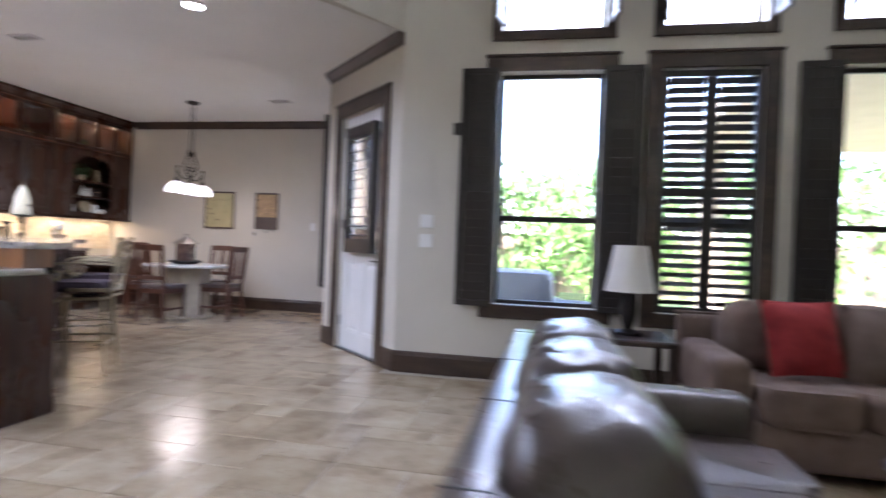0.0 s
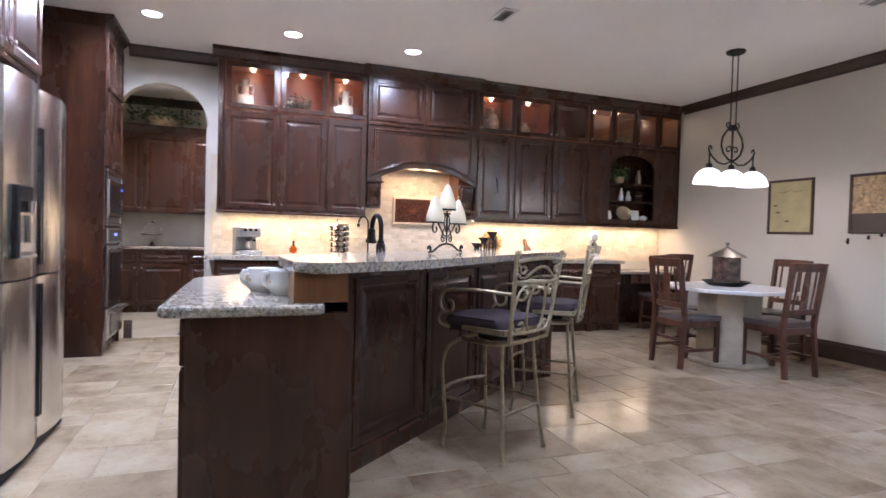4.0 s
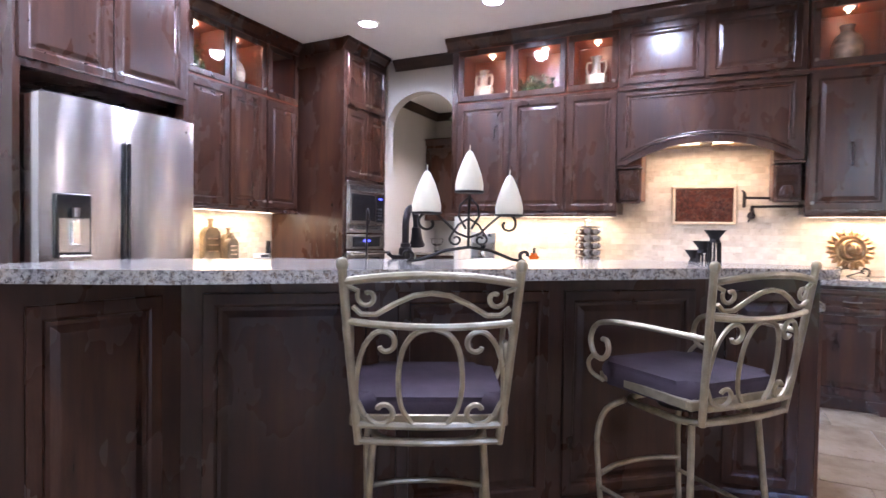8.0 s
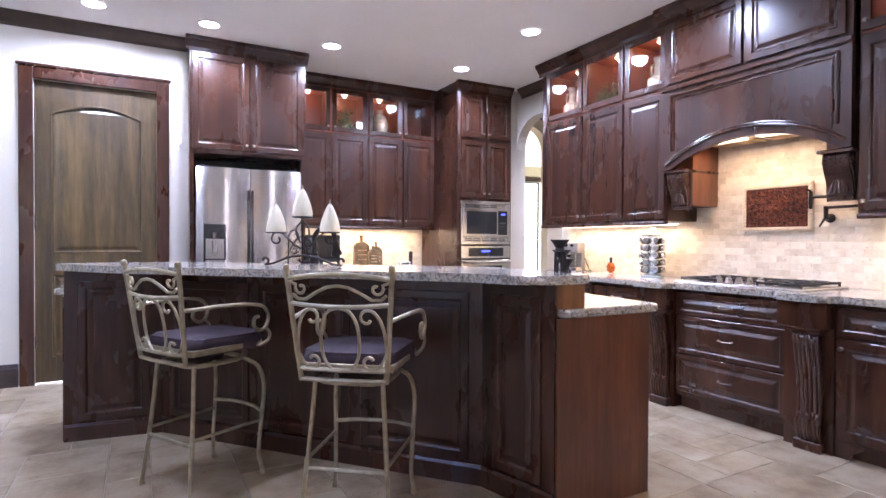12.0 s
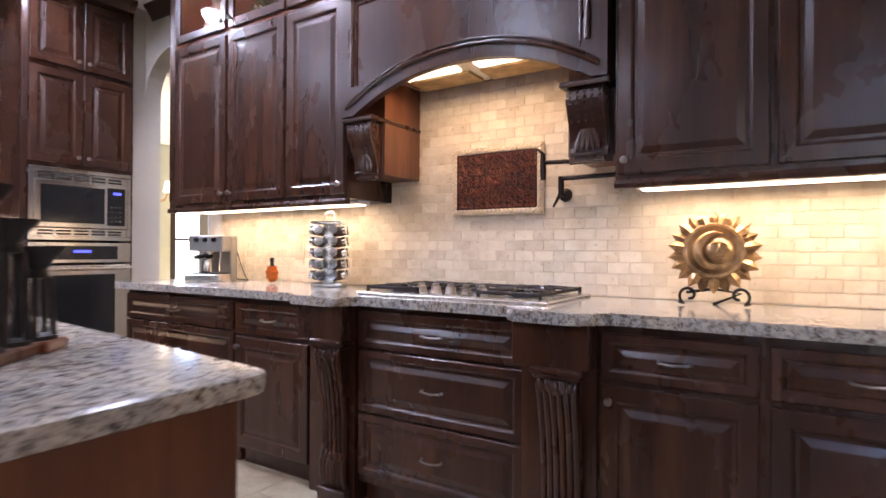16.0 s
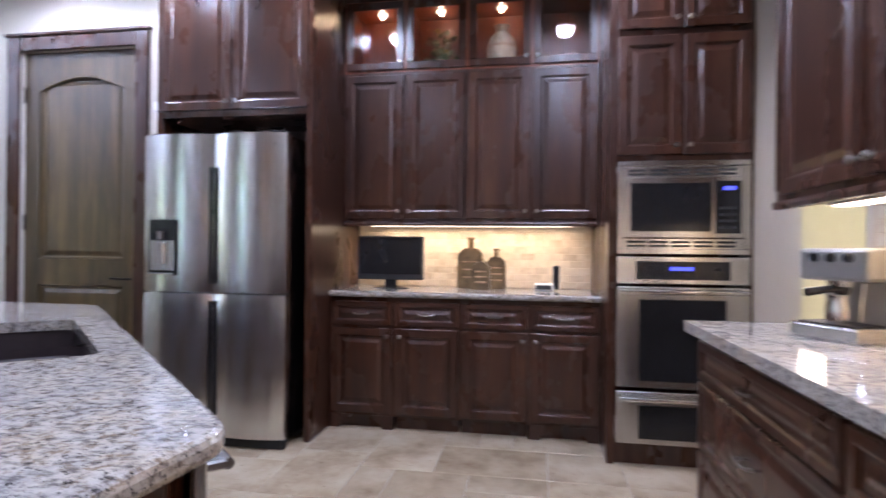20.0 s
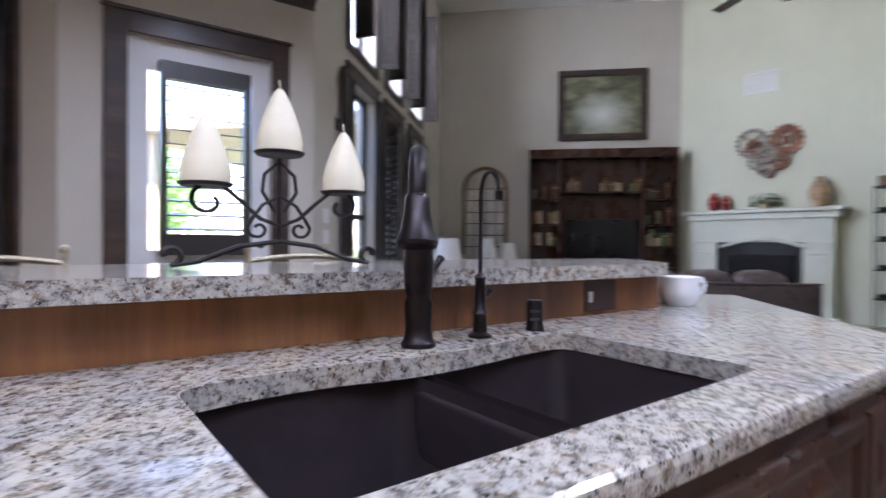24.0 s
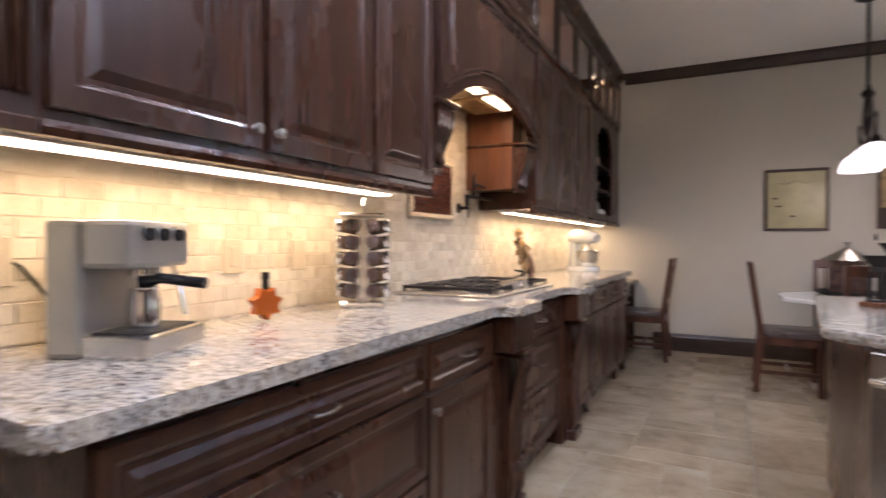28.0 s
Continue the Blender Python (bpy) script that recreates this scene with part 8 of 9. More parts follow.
def puffy(w, d, h, seed):
    """A soft overstuffed pillow, wide in x, with gathers along its top."""
    bm = bmesh.new()
    nu, nv = 44, 26

    def sg(c, p):
        return math.copysign(abs(c) ** p, c)
    rings = []
    for j in range(1, nv):
        ph = -math.pi / 2 + math.pi * j / nv
        row = []
        for i in range(nu):
            th = 2 * math.pi * i / nu
            x, y, z = sg(math.cos(th), 0.45) * sg(math.cos(ph), 0.5), sg(math.sin(th), 0.8) * sg(math.cos(ph), 0.6), sg(math.sin(ph), 0.8)
            n1 = noise.noise((x * 4.5 + seed * 3, y * 1.2, z * 1.2))
            n2 = 1 - abs(noise.noise((x * 9 + z * 2 + seed, y * 2, z * 2.5)))
            k = 1 + 0.05 * n1 + 0.09 * (n2 - 0.8)
            row.append(bm.verts.new((x * w / 2 * (1 + 0.015 * n1), y * d / 2 * k, z * h / 2 * k)))
        rings.append(row)
    for a, b in zip(rings, rings[1:]):
        for i in range(nu):
            bm.faces.new((a[i], a[(i + 1) % nu], b[(i + 1) % nu], b[i]))
    bm.faces.new(rings[0][::-1])
    bm.faces.new(rings[-1])
    return bm


def sofa(m, length, mat, label, back_h=0.92, arms=True, seats=3):
    """Seat opens to -y; the back is at +y."""
    so = thing("sofa", m, label, "sofa")
    part("base", boxed(0, 0.0, 0.06, length, 0.92, 0.30, 0.03, 3), mat, so, "", None, True)
    part("back_shell", boxed(0, 0.78, 0.30, length, 0.92, back_h - 0.06, 0.03, 3), mat, so, "", None, True)
    a = 0.22 if arms else 0.0
    if arms:
        for x in (0, length - 0.22):
            part("arm", boxed(x, 0.0, 0.30, x + 0.22, 0.80, 0.62, 0.07, 4), mat, so, "", None, True)
    w = (length - 2 * a) / seats
    for i in range(seats):
        part("seat_cushion", wrinkle(cushion(w - 0.01, 0.62, 0.2), 0.012, 6), mat, so, "", pose(a + i * w + 0.005, -0.02, 0.28), True)
    part("back_ledge", boxed(0.0, 0.845, back_h - 0.065, length, 0.925, back_h - 0.045, 0.008, 2), mat, so, "flat stitched leather ledge", None, True)
    for i in range(seats):
        part("ledge_seam", boxed(a + i * w - 0.004, 0.846, back_h - 0.046, a + i * w + 0.001, 0.926, back_h - 0.0435), RUBBER, so)
        part("back_pillow", puffy(w + 0.03, 0.34, 0.46, i + length), mat, so, "puffy wrinkled back pillow", pose(a + (i + 0.5) * w, 0.69, back_h - 0.17, -8), True)
    for x in (0.08, length - 0.08):
        for y in (0.08, 0.84):
            part("foot", lathe([(0, 0), (0.03, 0), (0.035, 0.06), (0, 0.06)], 10), WOOD_TRIM, so, "", pose(x, y, 0))
    return so


# first sofa: its back towards the kitchen (west), seat to the east
sofa(pose(1.60, 1.42, 0, 0, 0, 90), 1.88, LEATHER, "dark glossy leather sofa with rolled back towards the kitchen", 0.84)
s2 = sofa(pose(1.66, 3.98, 0), 2.0, LEATHER2, "brown upholstered sofa below the shuttered windows", 0.82)
for x, y, z, rz, mat, lab in ((2.24, 4.36, 0.70, 15, RED, "bright red square throw pillow on the sofa"), (2.68, 4.36, 0.68, -12, LEATHER2, "brown patterned throw pillow on the sofa")):
    pw = thing("throw_pillow", pose(x, y, z, -18, 0, rz), lab, "pillow", "sofa pillows")
    part("pad", pillow(0.46, 0.44, 0.16, 1), mat, pw, "", None, True)
    part("piping", sweep([(-0.215, 0, -0.205), (0.215, 0, -0.205), (0.215, 0, 0.205), (-0.215, 0, 0.205)], 0.006, 6, True), mat, pw)
thr = thing("coffee_table", pose(2.35, 2.9, 0), "low wooden coffee table with a red cloth beside the sofas", "table")
part("top", boxed(-0.3, -0.3, 0.38, 0.35, 0.3, 0.42, 0.01), WOOD_CHAIR, thr)
part("runner", boxed(-0.15, -0.31, 0.42, 0.2, 0.31, 0.426), RED, thr)
for x in (-0.25, 0.3):
    for y in (-0.25, 0.25):
        part("leg", boxed(x - 0.025, y - 0.025, 0, x + 0.025, y + 0.025, 0.38), WOOD_CHAIR, thr)


def table_lamp(m, label):
    l_ = thing("table_lamp", m, label, "lamp", "table lamps")
    part("base", lathe([(0, 0), (0.09, 0), (0.09, 0.02), (0.03, 0.04), (0.05, 0.10), (0.06, 0.18), (0.04, 0.26), (0.015, 0.30), (0.012, 0.36), (0, 0.36)], 18), IRON, l_, "", None, True)
    part("shade", lathe([(0.17, 0.30), (0.11, 0.62), (0.105, 0.62), (0.165, 0.30)], 28), SHADE, l_, "white conical lamp shade", None, True)
    return l_


et = thing("end_table", pose(1.36, 4.92, 0), "dark square wooden end table under the window", "table")
part("top", boxed(-0.28, -0.28, 0.54, 0.28, 0.28, 0.58, 0.008), WOOD_TRIM, et)
part("shelf", boxed(-0.25, -0.25, 0.15, 0.25, 0.25, 0.18), WOOD_TRIM, et)
for x in (-0.25, 0.25):
    for y in (-0.25, 0.25):
        part("leg", boxed(x - 0.025, y - 0.025, 0, x + 0.025, y + 0.025, 0.54), WOOD_TRIM, et)
table_lamp(pose(1.36, 4.92, 0.58), "black table lamp with a white conical shade")

# bookcase in the far wall (local x runs south, -y into the room)
BK = pose(XB, 4.02, 0, 0, 0, -90)
bk_ = thing("built_in_bookcase", BK, "dark built-in bookcase with arched shelves and a large television", "bookcase")
part("back", boxed(0, -0.03, 0.1, 2.61, -0.004, 2.88), WOOD, bk_)
for x in (0, 0.55, 2.02, 2.57):
    part("upright", boxed(x, -0.32, 0.0, x + 0.04, -0.03, 2.88), WOOD, bk_)
part("header", boxed(0.0, -0.325, 2.72, 2.61, -0.02, 2.88), WOOD, bk_)
part("base_cabinet", boxed(0.0, -0.36, 0, 2.61, -0.02, 0.75), WOOD, bk_)
for x0, x1, zs in ((0.04, 0.55, (1.1, 1.5, 1.95)), (0.59, 2.02, (2.08,)), (2.06, 2.57, (1.1, 1.5, 1.95))):
    for z in zs:
        part("shelf", boxed(x0, -0.31, z, x1, -0.03, z + 0.03), WOOD, bk_)
tv2 = thing("large_television", BK @ pose(1.3, -0.12, 0.8), "large black flat television in the bookcase", "television")
part("screen_case", boxed(-0.65, -0.03, 0.05, 0.65, 0.03, 0.82, 0.01), RUBBER, tv2)
part("screen", boxed(-0.63, -0.034, 0.08, 0.63, -0.0295, 0.80), BLACK, tv2)
part("foot", boxed(-0.25, -0.1, 0, 0.25, 0.1, 0.05), RUBBER, tv2)
rnd = random.Random(11)
for x0, x1, z in ((0.08, 0.5, 1.13), (0.08, 0.5, 1.53), (0.08, 0.5, 1.98), (0.7, 1.0, 2.11), (1.3, 1.9, 2.11), (2.1, 2.5, 1.13), (2.1, 2.5, 1.53), (2.1, 2.5, 1.98)):
    x = x0
    while x < x1:
        w, h = rnd.uniform(0.04, 0.1), rnd.uniform(0.14, 0.3)
        bo = thing("book", BK @ pose(x, -0.25, z), "cloth-bound book standing on the shelf", "book", "books")
        mt = rnd.choice((BROWNWARE, STONEWARE, BROWNWARE, WOOD_RED, LEAF, WOOD_CHAIR))
        part("cover", boxed(0, 0, 0, w, 0.18, h, 0.004), mt, bo)
        part("spine_band", boxed(0.005, -0.003, h * 0.7, w - 0.005, 0.001, h * 0.78), GOLD, bo)
        x += w + rnd.choice((0.004, 0.004, 0.12))
pt = thing("landscape_painting", pose(XB, 3.495, 0, 0, 0, -90), "large framed woodland landscape painting above the bookcase", "painting")
part("frame", frame_ring(1.60, 1.30, 0.12, 0.05), WOOD_TRIM, pt, "", pose(0, -0.055, 3.08))


def canvas():
    m, nt, b = shader("woodland_canvas", (0.3, 0.3, 0.2), 0.5)
    v_ = coords(nt, (1.2, 1.2, 2.2))
    a = noise_tex(nt, v_, 2.2, 6, 0.6)
    away = nt.nodes.new("ShaderNodeVectorMath")
    away.operation = 'SUBTRACT'
    away.inputs[1].default_value = (0.80, 0.0, 4.62)
    nt.links.new(coords(nt, (1.0, 0.0, 1.3), shift=False), away.inputs[0])
    span = nt.nodes.new("ShaderNodeVectorMath")
    span.operation = 'LENGTH'
    nt.links.new(away.outputs[0], span.inputs[0])
    leaves = ramp(nt, a, [(0.3, (0.05, 0.055, 0.03)), (0.5, (0.16, 0.16, 0.085)), (0.62, (0.26, 0.26, 0.16)), (0.75, (0.15, 0.10, 0.05))])
    mist = ramp(nt, span.outputs["Value"], [(0.03, (1, 1, 1)), (0.30, (0.45, 0.45, 0.45)), (0.6, (0, 0, 0))])
    nt.links.new(mix(nt, leaves, (0.62, 0.64, 0.60), mist), b.inputs["Base Color"])
    return m


part("canvas", boxed(0.11, -0.03, 3.19, 1.49, -0.012, 4.27), canvas(), pt)
mi = thing("arched_grille", pose(XB, 5.25, 0, 0, 0, -90), "tall arched rattan and iron grille on the wall", "wall decoration")
part("arched_frame", sweep([(0, -0.03, 0.95), (0, -0.03, 2.2)] + [(0.40 - 0.40 * math.cos(math.pi * i / 12), -0.03, 2.2 + 0.4 * math.sin(math.pi * i / 12)) for i in range(1, 12)] + [(0.8, -0.03, 2.2), (0.8, -0.03, 0.95)], 0.03, 8), WICKER, mi, "", None, True)
for i in range(6):
    part("crossbar", sweep([(0, -0.03, 1.1 + i * 0.22), (0.8, -0.03, 1.1 + i * 0.22)], 0.008, 6), IRON, mi)
for i in range(1, 4):
    part("upright", sweep([(0.2 * i, -0.03, 0.95), (0.2 * i, -0.03, 2.5 if i == 2 else 2.42)], 0.008, 6), IRON, mi)
part("panel", boxed(0.03, -0.015, 0.95, 0.77, -0.004, 2.2), WHITE_STONE, mi)
st2 = thing("console_table", pose(5.0, 4.75, 0), "small dark console table with lamps beside the bookcase", "table")
part("top", boxed(-0.5, -0.25, 0.72, 0.6, 0.3, 0.76), WOOD_TRIM, st2)
for x in (-0.45, 0.55):
    for y in (-0.2, 0.25):
        part("leg", boxed(x - 0.025, y - 0.025, 0, x + 0.025, y + 0.025, 0.72), WOOD_TRIM, st2)
table_lamp(pose(4.6, 4.72, 0.62), "table lamp with a white shade on the console")
table_lamp(pose(5.2, 4.4, 0.55), "table lamp with a white shade beside the sofa")

# fireplace (local x runs along the diagonal wall)
fdir = (Vector(FP) - Vector((XB, 1.3))).normalized()
FM = pose(XB, 1.3, 0, 0, 0, math.degrees(math.atan2(fdir.y, fdir.x)))
fp = thing("fireplace", FM, "white painted fireplace mantel with arched surround and dark firebox", "fireplace")
PALE = plain("pale_mantel_paint", (0.62, 0.64, 0.54), 0.45, var=0.04)
part("shelf", boxed(0.15, -0.30, 1.67, 2.55, -0.004, 1.73, 0.01), PALE, fp)
part("cornice", boxed(0.22, -0.25, 1.57, 2.48, -0.004, 1.67, 0.01), PALE, fp)
part("frieze", boxed(0.3, -0.20, 1.20, 2.4, -0.004, 1.57), PALE, fp)
for x in (0.33, 2.0):
    part("pilaster", boxed(x, -0.22, 0, x + 0.4, -0.004, 1.2, 0.01), PALE, fp)
    part("pilaster_panel", raised(0.3, 0.9, 0.04), PALE, fp, "", pose(x + 0.05, -0.235, 0.15))
part("arch_trim", sweep([(0.8 + 1.25 * i / 12, -0.215, 1.12 + 0.13 * math.sin(math.pi * i / 12)) for i in range(13)], 0.03, 8), PALE, fp, "", None, True)
part("firebox", boxed(0.73, -0.19, 0.0, 2.0, -0.004, 1.2), RUBBER, fp, "black firebox with glass doors")
part("firebox_grille", boxed(0.9, -0.205, 0.25, 1.9, -0.19, 1.0, 0.01), BLACK, fp)
part("hearth", boxed(0.2, -0.6, 0, 2.5, -0.2, 0.08), PALE, fp)
hw_ = thing("gear_heart", FM @ pose(1.46, -0.03, 2.70), "heart of rusty and grey metal gears on the chimney breast", "wall decoration")
RUST = plain("rusty_gear", (0.20, 0.085, 0.045), 0.75, 0.2, 0.35, 12, 0.3)
GEAR = plain("grey_worn_gear", (0.22, 0.18, 0.14), 0.6, 0.4, 0.35, 12, 0.3)


def gear(x, z, r, teeth, y, mat, hub):
    """A toothed ring with four spokes and a hub."""
    n = teeth * 4
    rim = [(x + (r if k % 4 < 2 else r * 0.88) * math.cos(2 * math.pi * k / n), z + (r if k % 4 < 2 else r * 0.88) * math.sin(2 * math.pi * k / n)) for k in range(n)]
    bm = bmesh.new()
    for k in range(n):
        (xa, za), (xb, zb) = rim[k], rim[(k + 1) % n]
        ca, sa, cb, sb = (f(2 * math.pi * q / n) for q in (k, k + 1) for f in (math.cos, math.sin))
        prism([(xa, za), (xb, zb), (x + r * hub * cb, z + r * hub * sb), (x + r * hub * ca, z + r * hub * sa)], y - 0.018, y, bm)
    bmesh.ops.remove_doubles(bm, verts=bm.verts, dist=1e-5)
    g_ = part("gear", bm, mat, hw_)
    for k in range(2):
        a = k * math.pi / 2 + r * 9
        part("spoke", sweep([(x - r * hub * math.cos(a), y - 0.009, z - r * hub * math.sin(a)), (x + r * hub * math.cos(a), y - 0.009, z + r * hub * math.sin(a))], r * 0.07, 6), mat, g_)
    part("hub", lathe([(0, -0.012), (r * 0.2, -0.012), (r * 0.22, 0.012), (0, 0.014)], 14), mat, g_, "", pose(x, y - 0.008, z, 90), True)


for x, z, r_, teeth, y, mat, hub in ((-0.25, 0.12, 0.26, 18, 0.0, GEAR, 0.72), (0.25, 0.12, 0.26, 16, 0.0, RUST, 0.45), (-0.22, 0.06, 0.14, 12, -0.022, RUST, 0.45), (0.0, -0.08, 0.16, 12, -0.044, GEAR, 0.5), (-0.19, -0.19, 0.14, 11, 0.0, GEAR, 0.6), (0.17, -0.20, 0.15, 12, -0.022, RUST, 0.4), (-0.03, -0.30, 0.15, 12, -0.022, GEAR, 0.6), (0.02, -0.40, 0.08, 9, 0.0, RUST, 0.4)):
    gear(x, z, r_, teeth, y, mat, hub)
for x, n_, mt, h in ((0.65, "red_vase", RED, 0.3), (0.85, "red_vase", RED, 0.25), (2.2, "tall_vase", TERRA, 0.45)):
    round_vase(FM @ pose(x, -0.15, 1.73), h, mt, "coloured pottery vase on the mantel shelf")
leafy(FM @ pose(1.45, -0.15, 1.73), 0.5, 0.26, 160, 44, "green leafy plant on the mantel shelf")
vt = thing("wall_vent", FM @ pose(1.08, 0, 3.64), "white louvered return air vent high on the wall", "vent")
part("frame", frame_ring(0.48, 0.34, 0.03, 0.015), WHITE, vt, "", pose(0, -0.016, 0))
for i in range(10):
    part("slat", boxed(0.03, -0.012, 0.035 + i * 0.027, 0.45, -0.002, 0.05 + i * 0.027), WHITE, vt)
es = thing("corner_shelf", FM @ pose(3.08, -0.25, 0), "slim tiered metal shelf with baskets by the wall", "shelf")
for z in (0.4, 0.8, 1.2, 1.6, 1.95):
    part("tier", boxed(-0.18, -0.15, z, 0.18, 0.15, z + 0.02), IRON, es)
    part("basket", boxed(-0.14, -0.12, z + 0.02, 0.14, 0.12, z + 0.02 + (0.14 if z > 1.9 else 0.06), 0.01), WICKER if z > 1.9 else IRON, es)
for x in (-0.17, 0.17):
    for y in (-0.14, 0.14):
        part("upright", sweep([(x, y, 0), (x, y, 1.97)], 0.008, 6), IRON, es)
pi = thing("upright_piano", pose(-0.9, -0.6, 0, 0, 0, -90), "small black piano against the pantry wall", "piano")
part("body", boxed(-0.65, 0.2, 0, 0.65, 0.55, 1.05, 0.01), BLACK, pi)
part("key_bed", boxed(-0.65, -0.1, 0.60, 0.65, 0.2, 0.72, 0.008), BLACK, pi)
part("keys", boxed(-0.6, -0.09, 0.72, 0.6, 0.06, 0.735), CERAMIC, pi)
for x in (-0.6, 0.6):
    part("leg", boxed(x - 0.03, -0.08, 0, x + 0.03, -0.02, 0.60), BLACK, pi)
fan = thing("ceiling_fan", pose(2.0, 1.5, 0), "dark bronze ceiling fan hanging in the living room", "ceiling fan")
part("rod", sweep([(0, 0, ZL), (0, 0, 4.15)], 0.015, 8), IRON, fan)
part("motor", lathe([(0, 4.0), (0.1, 4.0), (0.13, 4.06), (0.1, 4.14), (0.03, 4.17), (0, 4.17)], 20), IRON, fan, "", None, True)
for i in range(5):
    part("blade", boxed(0.16, -0.065, -0.004, 0.68, 0.065, 0.004, 0.003), WOOD_TRIM, fan, "", pose(0, 0, 4.06, 10, 0, 20 + i * 72))

# ---------------------------------------------------------------- outdoors
GRASS = plain("sunlit_lawn", (0.16, 0.22, 0.07), 0.9, var=0.3, scale=1.5, bmp=0.5)
setting("ground", boxed(-150, -150, -0.3, 150, 150, -0.14), GRASS, "green lawn around the house")
setting("patio", boxed(-1.5, 5.94, -0.13, 9.0, 9.8, -0.02), plain("pale_concrete", (0.55, 0.52, 0.46), 0.8, var=0.1), "pale concrete patio outside the windows")
TREELEAF = plain("tree_foliage", (0.10, 0.20, 0.045), 0.6, var=0.45, scale=0.8)
BARK = plain("tree_bark", (0.12, 0.09, 0.07), 0.9, var=0.3, scale=8, bmp=0.6)


def tree(x, y, h, seed, spread=1.0):
    r = random.Random(seed)
    t = thing("tree", pose(x, y, -0.15), "tall leafy green garden tree in sunlight", "tree", "garden trees")
    part("trunk", sweep([(0, 0, 0), (0.05, 0.02, h * 0.25), (-0.04, 0.05, h * 0.5), (0.02, 0, h * 0.8)], [0.16, 0.13, 0.09, 0.03], 8), BARK, t, "", None, True)
    bm = bmesh.new()
    for i in range(9):
        a = i * 2.4
        z = h * (0.3 + 0.06 * i)
        sweep([(0, 0, z), (0.6 * spread * math.cos(a), 0.6 * spread * math.sin(a), z + 0.5), (1.3 * spread * math.cos(a), 1.3 * spread * math.sin(a), z + 0.9)], [0.05, 0.035, 0.012], 5, False, bm)
    part("limbs", bm, BARK, t)
    bm = bmesh.new()
    for c in range(46):
        a, rr = r.uniform(0, 6.283), spread * 2.0 * math.sqrt(r.random())
        z = h * r.uniform(0.22, 1.0)
        rr *= 1.15 - 0.6 * z / h
        ctr = Vector((rr * math.cos(a), rr * math.sin(a), z))
        for k in range(60):
            p = ctr + Vector((r.gauss(0, 0.30), r.gauss(0, 0.30), r.gauss(0, 0.24)))
            L = r.uniform(0.07, 0.15)
            q = Euler((r.uniform(-1.5, 1.5), r.uniform(-1.5, 1.5), r.uniform(0, 6.28))).to_matrix()
            bm.faces.new([bm.verts.new(p + q @ Vector(v_)) for v_ in ((-L, 0, 0), (0, -L * 0.45, 0), (L, 0, 0), (0, L * 0.45, 0))])
    part("crown", bm, TREELEAF, t)
    return t


for i, (x, y, h, sp) in enumerate(((-3.5, 15.5, 3.6, 1.3), (-0.6, 16.5, 3.4, 1.4), (2.4, 15.0, 3.1, 1.3), (4.8, 16.5, 3.9, 1.5), (7.6, 14.5, 3.6, 1.4), (10.5, 16.0, 4.2, 1.5), (0.9, 17.5, 4.0, 1.4), (-8.6, -9.0, 6, 1.4))):
    tree(x, y, h, 100 + i, sp)
fence = thing("garden_fence", pose(0, 19.0, -0.15), "weathered wooden privacy fence behind the garden", "fence")
FEN = wood("fence_wood", (0.16, 0.12, 0.08), (0.26, 0.2, 0.14), (0.36, 0.28, 0.2), 0.8)
brd = mesh_of("board", boxed(0, 0, 0, 0.14, 0.02, 1.8), FEN)
for i in range(160):
    part("board", brd, None, fence, "", pose(-12 + i * 0.145, 0, 0))
for z in (0.4, 1.4):
    part("rail", boxed(-12, 0.02, z, 11.2, 0.06, z + 0.09), FEN, fence)
pc_ = thing("patio_chair", pose(0.55, 7.6, -0.02, 0, 0, 170), "grey cushioned patio chair outside the window", "chair")
part("seat", cushion(0.7, 0.65, 0.18), plain("grey_outdoor_cloth", (0.14, 0.14, 0.15), 0.8), pc_, "", pose(-0.35, -0.3, 0.3), True)
part("back", cushion(0.7, 0.5, 0.16), plain("grey_outdoor_cloth_back", (0.20, 0.20, 0.21), 0.8), pc_, "", pose(-0.35, 0.3, 0.42, 75), True)
for x in (-0.33, 0.33):
    part("side_frame", boxed(x - 0.025, -0.3, 0, x + 0.025, 0.42, 0.6, 0.008), IRON, pc_)
pl_ = thing("planter_bowl", pose(1.05, 7.2, -0.02), "shallow dark planter bowl on the patio", "planter")
part("bowl", lathe([(0, 0), (0.2, 0), (0.32, 0.55), (0.34, 0.6), (0.3, 0.6), (0, 0.5)], 24), CAST, pl_, "", None, True)
part("soil", lathe([(0, 0.55), (0.29, 0.56), (0.29, 0.54)], 20), BARK, pl_)
roof = setting("patio_roof", boxed(2.7, 5.94, 2.80, 9.0, 10.2, 3.0), plain("tan_soffit", (0.55, 0.45, 0.33), 0.7, var=0.05), "tan soffit of the covered patio")
for x in (3.0, 8.6):
    setting("patio_post", boxed(x, 9.7, -0.02, x + 0.3, 10.0, 2.80), plain("tan_post_%d" % int(x), (0.55, 0.45, 0.33), 0.7, var=0.05), "tan post of the covered patio")

# ---------------------------------------------------------------- stone pieces


